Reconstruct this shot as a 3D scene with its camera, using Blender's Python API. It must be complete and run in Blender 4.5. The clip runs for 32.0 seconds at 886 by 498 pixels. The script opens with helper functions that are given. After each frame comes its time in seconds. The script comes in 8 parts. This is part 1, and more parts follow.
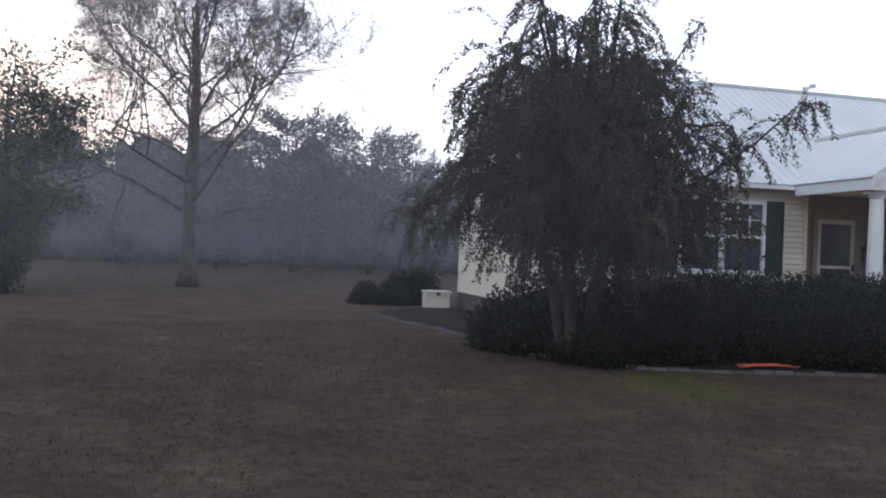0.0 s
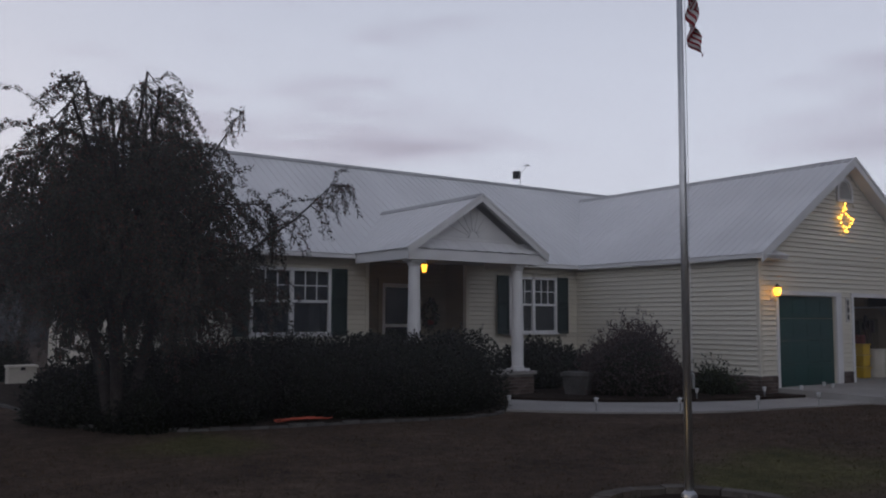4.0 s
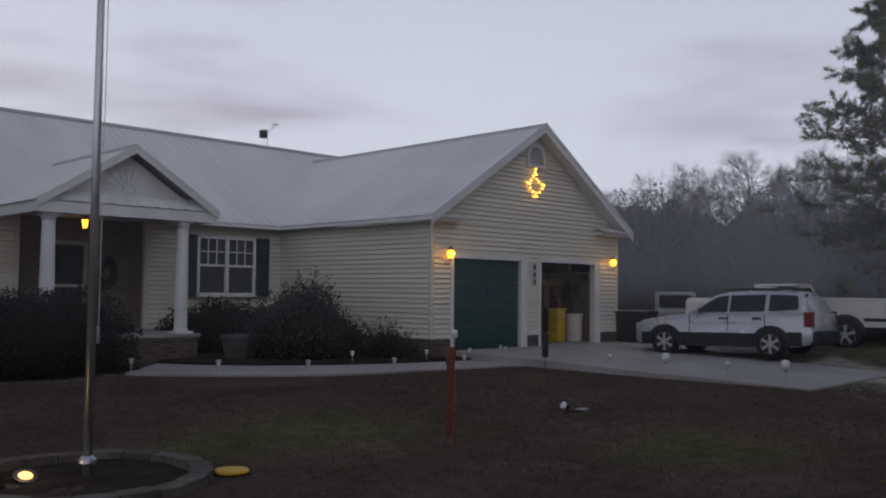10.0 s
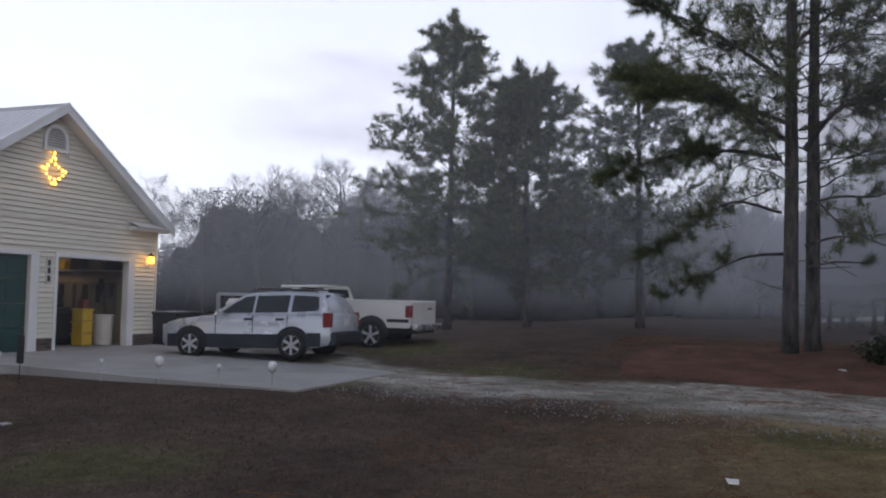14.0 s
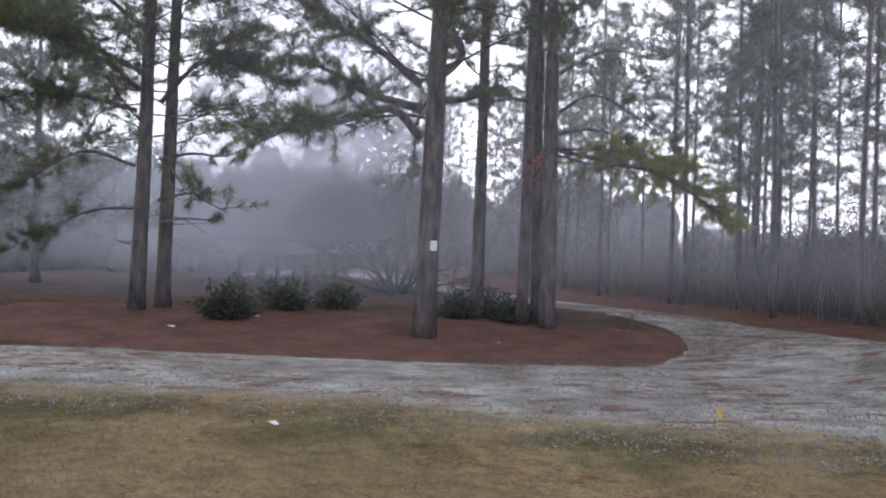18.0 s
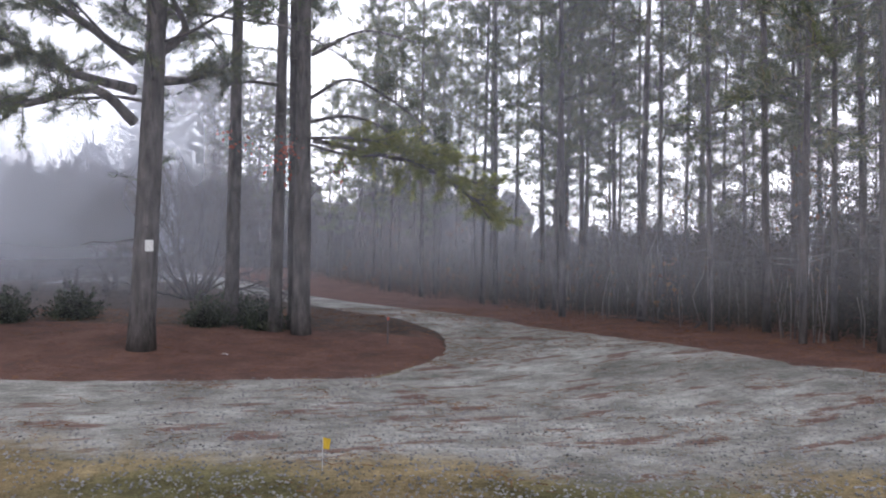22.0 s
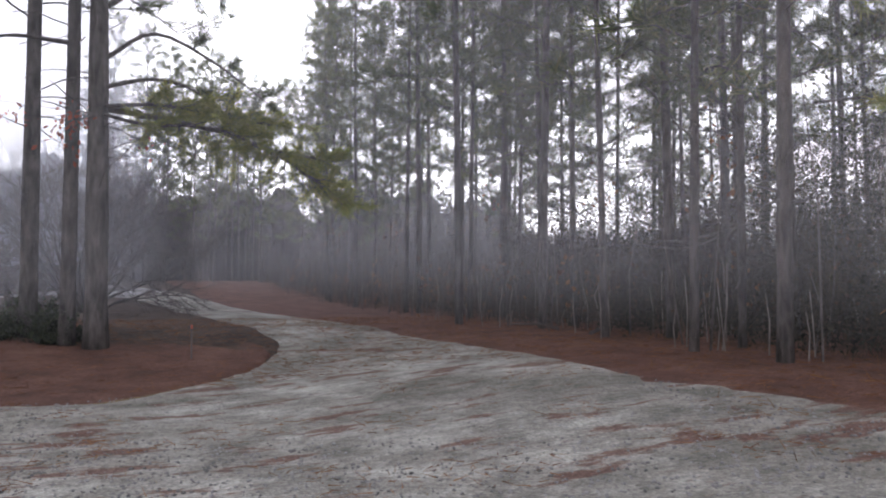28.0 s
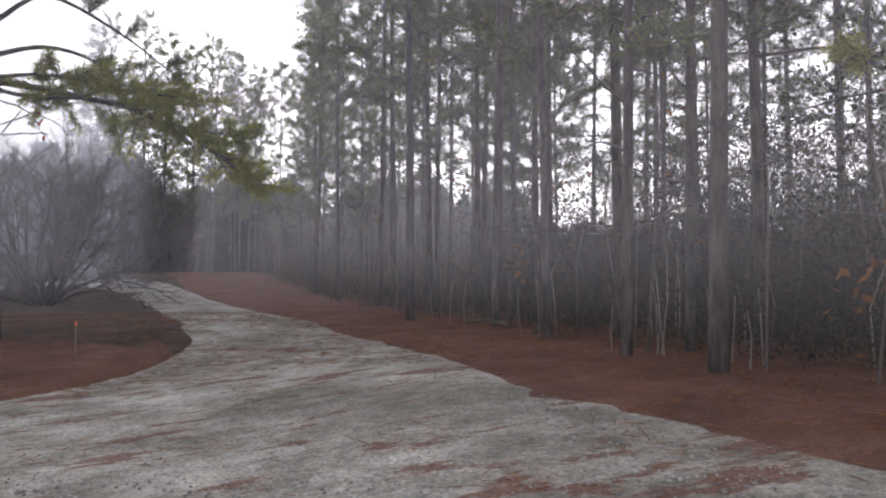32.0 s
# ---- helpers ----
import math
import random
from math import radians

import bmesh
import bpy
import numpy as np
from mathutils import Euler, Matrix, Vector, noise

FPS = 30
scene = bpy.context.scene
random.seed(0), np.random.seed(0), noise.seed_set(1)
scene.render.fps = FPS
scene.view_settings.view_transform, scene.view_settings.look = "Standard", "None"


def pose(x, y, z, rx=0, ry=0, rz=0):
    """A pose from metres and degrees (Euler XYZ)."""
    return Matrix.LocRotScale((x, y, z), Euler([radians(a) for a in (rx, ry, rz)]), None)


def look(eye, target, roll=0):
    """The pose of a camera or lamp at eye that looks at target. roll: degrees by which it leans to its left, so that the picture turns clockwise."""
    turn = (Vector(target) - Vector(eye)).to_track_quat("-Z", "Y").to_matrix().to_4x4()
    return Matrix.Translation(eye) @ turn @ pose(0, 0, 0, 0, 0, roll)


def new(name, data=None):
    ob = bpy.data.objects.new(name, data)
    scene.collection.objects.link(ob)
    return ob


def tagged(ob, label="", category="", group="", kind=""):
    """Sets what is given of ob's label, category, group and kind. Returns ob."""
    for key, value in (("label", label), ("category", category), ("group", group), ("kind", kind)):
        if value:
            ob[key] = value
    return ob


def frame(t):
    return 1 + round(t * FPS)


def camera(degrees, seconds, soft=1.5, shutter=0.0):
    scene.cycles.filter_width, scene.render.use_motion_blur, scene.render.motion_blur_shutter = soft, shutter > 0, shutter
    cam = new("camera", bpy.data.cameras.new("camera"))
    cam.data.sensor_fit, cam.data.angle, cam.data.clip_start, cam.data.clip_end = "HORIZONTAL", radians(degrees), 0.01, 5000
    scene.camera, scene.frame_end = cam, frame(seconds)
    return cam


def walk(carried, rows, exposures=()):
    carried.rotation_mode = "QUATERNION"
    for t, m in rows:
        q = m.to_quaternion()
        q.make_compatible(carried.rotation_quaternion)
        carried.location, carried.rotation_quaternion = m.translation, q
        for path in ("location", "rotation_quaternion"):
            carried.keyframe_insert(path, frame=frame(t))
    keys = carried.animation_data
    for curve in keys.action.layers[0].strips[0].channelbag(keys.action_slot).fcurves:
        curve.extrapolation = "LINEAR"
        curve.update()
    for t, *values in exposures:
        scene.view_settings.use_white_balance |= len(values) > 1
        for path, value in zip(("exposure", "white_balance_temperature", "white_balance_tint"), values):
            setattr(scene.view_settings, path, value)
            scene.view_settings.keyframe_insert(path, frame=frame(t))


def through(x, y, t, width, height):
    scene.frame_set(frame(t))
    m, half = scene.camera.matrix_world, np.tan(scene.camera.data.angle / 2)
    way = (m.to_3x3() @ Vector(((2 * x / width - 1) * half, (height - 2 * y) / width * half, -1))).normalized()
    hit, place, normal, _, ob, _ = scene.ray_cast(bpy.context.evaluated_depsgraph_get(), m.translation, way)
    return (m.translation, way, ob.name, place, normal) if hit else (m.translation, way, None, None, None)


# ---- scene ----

# ---------- camera and walk ----------
cam = camera(53.5, 32.0, soft=2.0)
PATH = [
    (0, (-18.379, -15.777, 1.392), (-17.9, -13.836, 1.4), 2.2),
    (1, (-18.444, -16.507, 1.586), (-17.803, -14.613, 1.619), 0.4),
    (1.5, (-18.138, -16.681, 1.56), (-17.466, -14.798, 1.585), 0.4),
    (2, (-17.884, -16.788, 1.551), (-17.135, -14.934, 1.571), 0.1),
    (2.5, (-17.702, -17.028, 1.558), (-16.906, -15.194, 1.56), 0.4),
    (3, (-17.492, -17.365, 1.485), (-16.63, -15.561, 1.52), 0.2),
    (3.5, (-17.427, -17.567, 1.47), (-16.416, -15.845, 1.579), 0.5),
    (4, (-17.211, -17.612, 1.527), (-16.052, -15.991, 1.689), 0.1),
    (4.5, (-16.977, -17.791, 1.508), (-15.742, -16.226, 1.669), -0.5),
    (6.5, (-15.777, -18.629, 1.437), (-14.315, -17.271, 1.568), -0.9),
    (7, (-15.441, -18.797, 1.422), (-13.932, -17.489, 1.546), -0.4),
    (7.5, (-15.121, -18.954, 1.395), (-13.582, -17.682, 1.508), -0.3),
    (8, (-14.843, -19.235, 1.446), (-13.339, -17.919, 1.521), 0.7),
    (8.5, (-14.532, -19.352, 1.429), (-13.091, -17.973, 1.581), -0.1),
    (9, (-14.129, -19.397, 1.323), (-12.714, -17.995, 1.497), -0.2),
    (9.5, (-13.789, -19.569, 1.39), (-12.389, -18.145, 1.502), 0.4),
    (10, (-13.493, -19.669, 1.358), (-12.081, -18.256, 1.454), 0.6),
    (10.5, (-13.206, -19.843, 1.323), (-11.791, -18.433, 1.416), 1.2),
    (11, (-12.952, -19.932, 1.347), (-11.544, -18.513, 1.41), 2.3),
    (11.5, (-12.746, -19.9, 1.365), (-11.326, -18.494, 1.446), 2.7),
    (12, (-12.517, -20.078, 1.368), (-11.04, -18.734, 1.479), 1.7),
    (12.5, (-12.202, -20.293, 1.398), (-10.691, -18.987, 1.514), 1.4),
    (13, (-11.793, -20.635, 1.284), (-10.236, -19.386, 1.41), 1.8),
    (13.5, (-11.782, -20.798, 1.285), (-10.053, -19.8, 1.403), 1.7),
    (14, (-11.596, -20.927, 1.343), (-9.728, -20.223, 1.457), 1.2),
    (14.5, (-11.381, -21.337, 1.277), (-9.453, -20.816, 1.383), 1.5),
    (15, (-11.173, -21.61, 1.24), (-9.192, -21.352, 1.331), 1.5),
    (15.5, (-10.969, -21.872, 1.278), (-8.971, -21.862, 1.365), 0.9),
    (17.5, (-10.661, -23.198, 1.459), (-8.716, -23.66, 1.531), 1.3),
    (18, (-10.724, -23.569, 1.482), (-8.773, -24.01, 1.52), 1.9),
    (18.5, (-10.486, -23.906, 1.518), (-8.548, -24.398, 1.566), 2.1),
    (19, (-10.222, -24.391, 1.502), (-8.285, -24.883, 1.583), 2.6),
    (19.5, (-10.153, -24.741, 1.48), (-8.227, -25.275, 1.558), 2.4),
    (20, (-10.068, -25.12, 1.536), (-8.165, -25.727, 1.629), 1.6),
    (20.5, (-9.943, -25.542, 1.52), (-8.03, -26.119, 1.616), 1.5),
    (21, (-9.859, -25.934, 1.496), (-7.945, -26.508, 1.574), 1.0),
    (21.5, (-9.681, -26.341, 1.48), (-7.796, -27.006, 1.549), 0.3),
    (22, (-9.799, -26.717, 1.52), (-7.926, -27.417, 1.569), 0.9),
    (22.5, (-9.412, -27.134, 1.418), (-7.588, -27.953, 1.462), 2.0),
    (23, (-9.252, -27.483, 1.376), (-7.465, -28.38, 1.43), 2.6),
    (23.5, (-9.083, -27.824, 1.355), (-7.283, -28.693, 1.402), 1.8),
    (24, (-8.988, -28.149, 1.335), (-7.192, -29.028, 1.362), 0.5),
    (24.5, (-8.875, -28.639, 1.336), (-7.067, -29.494, 1.369), -0.9),
    (26.5, (-8.057, -30.053, 1.241), (-6.204, -30.803, 1.296), 0.4),
    (27, (-7.797, -30.347, 1.226), (-5.945, -31.097, 1.299), 0.8),
    (27.5, (-7.653, -30.695, 1.225), (-5.784, -31.401, 1.313), 0.3),
    (28, (-7.551, -31.0, 1.212), (-5.665, -31.662, 1.295), 0.1),
    (28.5, (-7.484, -31.229, 1.192), (-5.582, -31.84, 1.284), 0.3),
    (29, (-7.27, -31.551, 1.184), (-5.349, -32.101, 1.263), 0.6),
    (29.5, (-7.069, -31.78, 1.183), (-5.134, -32.282, 1.247), 0.8),
    (30, (-7.029, -31.923, 1.201), (-5.089, -32.404, 1.274), 0.8),
    (30.5, (-6.828, -32.256, 1.196), (-4.885, -32.729, 1.255), 0.9),
    (31, (-6.741, -32.424, 1.177), (-4.803, -32.915, 1.216), 1.1),
    (31.5, (-6.705, -32.577, 1.192), (-4.788, -33.144, 1.24), 0.8),
    (32, (-6.439, -33.098, 1.222), (-4.532, -33.698, 1.286), 0.2),
]
walk(cam, [(t, look(eye, target, roll)) for t, eye, target, roll in PATH],
     exposures=[(0, 1.95, 6000, 8), (1.5, 1.72, 6050, 8), (2.6, 1.5, 6150, 9), (3.2, 1.26, 6200, 10), (3.6, 0.86, 6200, 11), (4.0, 0.52, 6200, 12), (9, 0.5, 6200, 12), (11.3, 0.64, 6200, 12), (13.0, 0.5, 6150, 12),
                (13.6, 0.95, 6200, 11), (14.2, 1.5, 6150, 11), (15, 2.15, 6100, 10), (17.5, 2.5, 6200, 12), (24, 2.65, 6400, 12), (29, 2.5, 6650, 13), (32, 2.58, 6800, 13)])

# ---------- sky and light ----------
world = bpy.data.worlds.new("dusk_sky")
scene.world = world
world.use_nodes = True
wn = world.node_tree
sky = wn.nodes.new("ShaderNodeTexSky")
sky.sky_type, sky.sun_disc = "NISHITA", False
sky.sun_elevation, sky.sun_rotation = radians(4), radians(-20)
sky.air_density, sky.dust_density = 1.0, 3.0
veil = wn.nodes.new("ShaderNodeMix")
veil.data_type, veil.blend_type = "RGBA", "MIX"
veil.inputs[0].default_value = 0.8
veil.inputs[7].default_value = (6.3, 6.5, 7.2, 1)
wn.links.new(sky.outputs[0], veil.inputs[6])
cc = wn.nodes.new("ShaderNodeTexCoord")
# the dusk sky is brightest low down and dims towards the zenith
sp = wn.nodes.new("ShaderNodeSeparateXYZ")
wn.links.new(cc.outputs["Generated"], sp.inputs[0])
dim = wn.nodes.new("ShaderNodeValToRGB")
dim.color_ramp.interpolation = "EASE"
dim.color_ramp.elements[0].position, dim.color_ramp.elements[0].color = 0.0, (1.0, 0.985, 0.98, 1)
dim.color_ramp.elements[1].position, dim.color_ramp.elements[1].color = 0.85, (0.27, 0.29, 0.34, 1)
wn.links.new(sp.outputs[2], dim.inputs[0])
# thin bars of grey cloud
cn = wn.nodes.new("ShaderNodeTexNoise")
cn.inputs["Scale"].default_value, cn.inputs["Detail"].default_value = 2.6, 7
cm = wn.nodes.new("ShaderNodeMapping")
cm.inputs["Scale"].default_value = (1.0, 1.0, 5.5)
wn.links.new(cc.outputs["Generated"], cm.inputs[0])
wn.links.new(cm.outputs[0], cn.inputs["Vector"])
cr = wn.nodes.new("ShaderNodeValToRGB")
cr.color_ramp.elements[0].position, cr.color_ramp.elements[0].color = 0.5, (1, 1, 1, 1)
cr.color_ramp.elements[1].position, cr.color_ramp.elements[1].color = 0.7, (0.7, 0.64, 0.67, 1)
wn.links.new(cn.outputs[0], cr.inputs[0])
last = veil.outputs[2]
for other in (dim.outputs[0], cr.outputs[0]):
    m = wn.nodes.new("ShaderNodeMix")
    m.data_type, m.blend_type = "RGBA", "MULTIPLY"
    m.inputs[0].default_value = 1.0
    wn.links.new(last, m.inputs[6])
    wn.links.new(other, m.inputs[7])
    last = m.outputs[2]
wn.links.new(last, wn.nodes["Background"].inputs[0])
wn.nodes["Background"].inputs[1].default_value = 0.1
sun = new("sun", bpy.data.lights.new("sun", "SUN"))
sun.data.energy, sun.data.angle, sun.data.color = 0.2, radians(70), (1.0, 0.93, 0.88)
sun.matrix_world = look((-22, -50, 34), (0, 0, 0))

# ---------- small mesh kit ----------
class Kit:
    """Gathers vertices and faces, then makes one mesh object of them."""

    def __init__(self):
        self.v, self.f, self.smooth = [], [], False

    def add(self, verts, faces):
        n = len(self.v)
        self.v.extend([tuple(p) for p in verts])
        self.f.extend([tuple(i + n for i in q) for q in faces])
        return self

    def box(self, lo, hi, m=None):
        (a, b, c), (d, e, g) = lo, hi
        p = [Vector(q) for q in ((a, b, c), (d, b, c), (d, e, c), (a, e, c), (a, b, g), (d, b, g), (d, e, g), (a, e, g))]
        if m is not None:
            p = [m @ q for q in p]
        return self.add(p, [(0, 3, 2, 1), (4, 5, 6, 7), (0, 1, 5, 4), (1, 2, 6, 5), (2, 3, 7, 6), (3, 0, 4, 7)])

    def bevel_box(self, lo, hi, r, m=None):
        """A box with chamfered edges on all sides."""
        bm = bmesh.new()
        bmesh.ops.create_cube(bm, size=1)
        s = Vector(hi) - Vector(lo)
        c = (Vector(hi) + Vector(lo)) / 2
        for v in bm.verts:
            v.co = Vector((v.co.x * s.x, v.co.y * s.y, v.co.z * s.z)) + c
        bmesh.ops.bevel(bm, geom=list(bm.edges), offset=r, segments=2, affect="EDGES", profile=0.5)
        if m is not None:
            bm.transform(m)
        bm.verts.index_update()
        self.add([v.co[:] for v in bm.verts], [[v.index for v in q.verts] for q in bm.faces])
        bm.free()
        return self

    def tube(self, pts, radii, n=8, caps=True):
        pts = [Vector(p) for p in pts]
        rings, up = [], Vector((0.13, 0.27, 0.95)).normalized()
        base = len(self.v)
        for i, p in enumerate(pts):
            d = (pts[min(i + 1, len(pts) - 1)] - pts[max(i - 1, 0)]).normalized()
            a = d.cross(up)
            if a.length < 0.05:
                a = d.cross(Vector((1, 0, 0)))
            a.normalize()
            b = d.cross(a)
            r = radii[i] if hasattr(radii, "__len__") else radii
            for k in range(n):
                t = 2 * math.pi * k / n
                self.v.append(tuple(p + a * (r * math.cos(t)) + b * (r * math.sin(t))))
        for i in range(len(pts) - 1):
            for k in range(n):
                self.f.append((base + i * n + k, base + i * n + (k + 1) % n, base + (i + 1) * n + (k + 1) % n, base + (i + 1) * n + k))
        if caps:
            self.f.append(tuple(base + k for k in reversed(range(n))))
            self.f.append(tuple(base + (len(pts) - 1) * n + k for k in range(n)))
        return self

    def lathe(self, profile, n=16, m=None):
        """Turns (radius, height) pairs round the z axis."""
        m = m or Matrix.Identity(4)
        verts = [m @ Vector((r * math.cos(2 * math.pi * k / n), r * math.sin(2 * math.pi * k / n), z)) for r, z in profile for k in range(n)]
        faces = [(i * n + k, i * n + (k + 1) % n, (i + 1) * n + (k + 1) % n, (i + 1) * n + k) for i in range(len(profile) - 1) for k in range(n)]
        faces += [tuple(reversed(range(n))), tuple((len(profile) - 1) * n + k for k in range(n))]
        return self.add(verts, faces)

    def prism(self, outline, axis, a, b):
        """An outline in two coordinates, carried along the third axis from a to b."""
        def place(p, h):
            return {"x": (h, p[0], p[1]), "y": (p[0], h, p[1]), "z": (p[0], p[1], h)}[axis]
        n = len(outline)
        verts = [place(p, a) for p in outline] + [place(p, b) for p in outline]
        faces = [tuple(range(n)), tuple(reversed(range(n, 2 * n)))]
        faces += [(k, k + n, (k + 1) % n + n, (k + 1) % n) for k in range(n)]
        return self.add(verts, faces)

    def mesh(self, name, mat):
        me = bpy.data.meshes.new(name)
        me.from_pydata(self.v, [], self.f)
        if mat:
            me.materials.append(mat)
        if self.smooth:
            me.polygons.foreach_set("use_smooth", [True] * len(me.polygons))
        me.update()
        return me


def part(name, kit, mat, parent=None, label="", smooth=False, at=None):
    """One mesh object from a kit, under a thing or a part."""
    kit.smooth = smooth
    me = kit.mesh(name, mat)
    bm = bmesh.new()
    bm.from_mesh(me)
    bmesh.ops.recalc_face_normals(bm, faces=bm.faces)
    bm.to_mesh(me)
    bm.free()
    return place(name, me, parent, label, at)


def place(name, me, parent=None, label="", at=None):
    ob = new(name, me)
    if parent is not None:
        ob.parent = parent
    if at is not None:
        ob.matrix_basis = at
    if label:
        ob["label"] = label
    return ob


def raw(name, verts, faces, mat, parent=None, label="", smooth=False):
    """A large mesh straight from its lists, with no clean-up."""
    me = bpy.data.meshes.new(name)
    me.from_pydata(verts, [], faces)
    me.materials.append(mat)
    if smooth:
        me.polygons.foreach_set("use_smooth", [True] * len(me.polygons))
    me.update()
    return place(name, me, parent, label)


def thing(name, label, category, group="", at=None, kind=""):
    ob = new(name)
    if at is not None:
        ob.matrix_basis = at
    return tagged(ob, label, category, group, kind)


def smoothstep(a, b, x):
    t = min(1.0, max(0.0, (x - a) / (b - a)))
    return t * t * (3 - 2 * t)

# ---------- materials ----------
def shader(name):
    m = bpy.data.materials.new(name)
    m.use_nodes = True
    nt = m.node_tree
    return m, nt, nt.nodes["Principled BSDF"], nt.nodes.new


def ramp(nt, source, stops):
    r = nt.nodes.new("ShaderNodeValToRGB")
    while len(r.color_ramp.elements) < len(stops):
        r.color_ramp.elements.new(0.5)
    for e, (p, c) in zip(r.color_ramp.elements, stops):
        e.position, e.color = p, (*c, 1)
    nt.links.new(source, r.inputs[0])
    return r.outputs[0]


def noise_tex(nt, scale, detail=4.0, stretch=None, rough=0.6, where="Object"):
    co = nt.nodes.new("ShaderNodeTexCoord")
    n = nt.nodes.new("ShaderNodeTexNoise")
    n.inputs["Scale"].default_value, n.inputs["Detail"].default_value, n.inputs["Roughness"].default_value = scale, detail, rough
    if stretch:
        mp = nt.nodes.new("ShaderNodeMapping")
        mp.inputs["Scale"].default_value = stretch
        nt.links.new(co.outputs[where], mp.inputs[0])
        nt.links.new(mp.outputs[0], n.inputs["Vector"])
    else:
        nt.links.new(co.outputs[where], n.inputs["Vector"])
    return n.outputs[0]


def mix(nt, a, b, fac, mode="MIX"):
    m = nt.nodes.new("ShaderNodeMix")
    m.data_type, m.blend_type = "RGBA", mode
    for sock, val in ((m.inputs[0], fac), (m.inputs[6], a), (m.inputs[7], b)):
        if isinstance(val, bpy.types.NodeSocket):
            nt.links.new(val, sock)
        else:
            sock.default_value = val if isinstance(val, (int, float)) else (*val, 1)
    return m.outputs[2]


def bump(nt, b, height, strength=0.3, distance=0.01):
    n = nt.nodes.new("ShaderNodeBump")
    n.inputs["Strength"].default_value, n.inputs["Distance"].default_value = strength, distance
    nt.links.new(height, n.inputs["Height"])
    nt.links.new(n.outputs[0], b.inputs["Normal"])


def surf(name, dark, light, big=1.2, fine=40.0, rough=0.7, relief=0.25, depth=0.01, metal=0.0, spec=0.4, stretch=None, vary=0.0, lo=0.3, hi=0.7):
    """A surface with blotches at one scale and grain at another."""
    m, nt, b, _ = shader(name)
    blot, grain = noise_tex(nt, big, 3, stretch), noise_tex(nt, fine, 5, stretch)
    col = ramp(nt, blot, [(lo, dark), (hi, light)])
    g = ramp(nt, grain, [(0.25, (0.72, 0.72, 0.72)), (0.75, (1.12, 1.12, 1.12))])
    col = mix(nt, col, g, 1.0, "MULTIPLY")
    if vary:
        info = nt.nodes.new("ShaderNodeObjectInfo")
        v = ramp(nt, info.outputs["Random"], [(0, (1 - vary,) * 3), (1, (1 + vary,) * 3)])
        col = mix(nt, col, v, 1.0, "MULTIPLY")
    nt.links.new(col, b.inputs["Base Color"])
    rr = ramp(nt, blot, [(0.2, (max(0.02, rough - 0.1),) * 3), (0.8, (min(1, rough + 0.1),) * 3)])
    nt.links.new(rr, b.inputs["Roughness"])
    b.inputs["Metallic"].default_value = metal
    b.inputs["Specular IOR Level"].default_value = spec
    if relief:
        bump(nt, b, grain, relief, depth)
    return m


def leafy(name, stops, rough=0.65, through=0.25):
    """Leaves, needles or blades: a shade for each island, a little light let through."""
    m, nt, b, _ = shader(name)
    geo = nt.nodes.new("ShaderNodeNewGeometry")
    info = nt.nodes.new("ShaderNodeObjectInfo")
    col = ramp(nt, geo.outputs["Random Per Island"], stops)
    v = ramp(nt, info.outputs["Random"], [(0, (0.8, 0.82, 0.8)), (1, (1.2, 1.16, 1.1))])
    col = mix(nt, col, v, 1.0, "MULTIPLY")
    patch = ramp(nt, noise_tex(nt, 0.7, 2), [(0.3, (0.75, 0.78, 0.75)), (0.7, (1.2, 1.18, 1.1))])
    col = mix(nt, col, patch, 1.0, "MULTIPLY")
    nt.links.new(col, b.inputs["Base Color"])
    b.inputs["Roughness"].default_value = rough
    b.inputs["Specular IOR Level"].default_value = 0.25
    if through:
        t = nt.nodes.new("ShaderNodeBsdfTranslucent")
        nt.links.new(col, t.inputs[0])
        s = nt.nodes.new("ShaderNodeMixShader")
        s.inputs[0].default_value = through
        nt.links.new(b.outputs[0], s.inputs[1])
        nt.links.new(t.outputs[0], s.inputs[2])
        nt.links.new(s.outputs[0], nt.nodes["Material Output"].inputs[0])
    return m


def glow(name, color, strength):
    m, nt, b, _ = shader(name)
    b.inputs["Base Color"].default_value = (*color, 1)
    b.inputs["Emission Color"].default_value = (*color, 1)
    b.inputs["Emission Strength"].default_value = strength
    return m


def glass(name, tint=(0.05, 0.06, 0.07), rough=0.05):
    """Dark window glass over an unlit room."""
    m, nt, b, _ = shader(name)
    n = ramp(nt, noise_tex(nt, 3.0, 2), [(0.3, (rough,) * 3), (0.7, (rough + 0.06,) * 3)])
    nt.links.new(n, b.inputs["Roughness"])
    b.inputs["Base Color"].default_value = (*tint, 1)
    b.inputs["Specular IOR Level"].default_value = 0.6
    b.inputs["Transmission Weight"].default_value = 0.35
    return m


# lawn: dormant brown turf, greener in a few known places and in chance patches
GREEN_SPOTS = [(-7.2, -11.3, 1.9), (-8.6, -11.5, 1.0), (-5.0, -15.1, 1.3), (-12.8, -5.6, 1.3), (-1.9, -24.6, 1.3), (-2.6, -27.2, 1.4), (-3.9, -30.6, 1.4), (-0.6, -21.6, 1.2), (2.6, -13.6, 1.0), (5.6, -15.6, 1.6), (8.5, -12.6, 2.0), (10.5, -10.5, 2.0)]


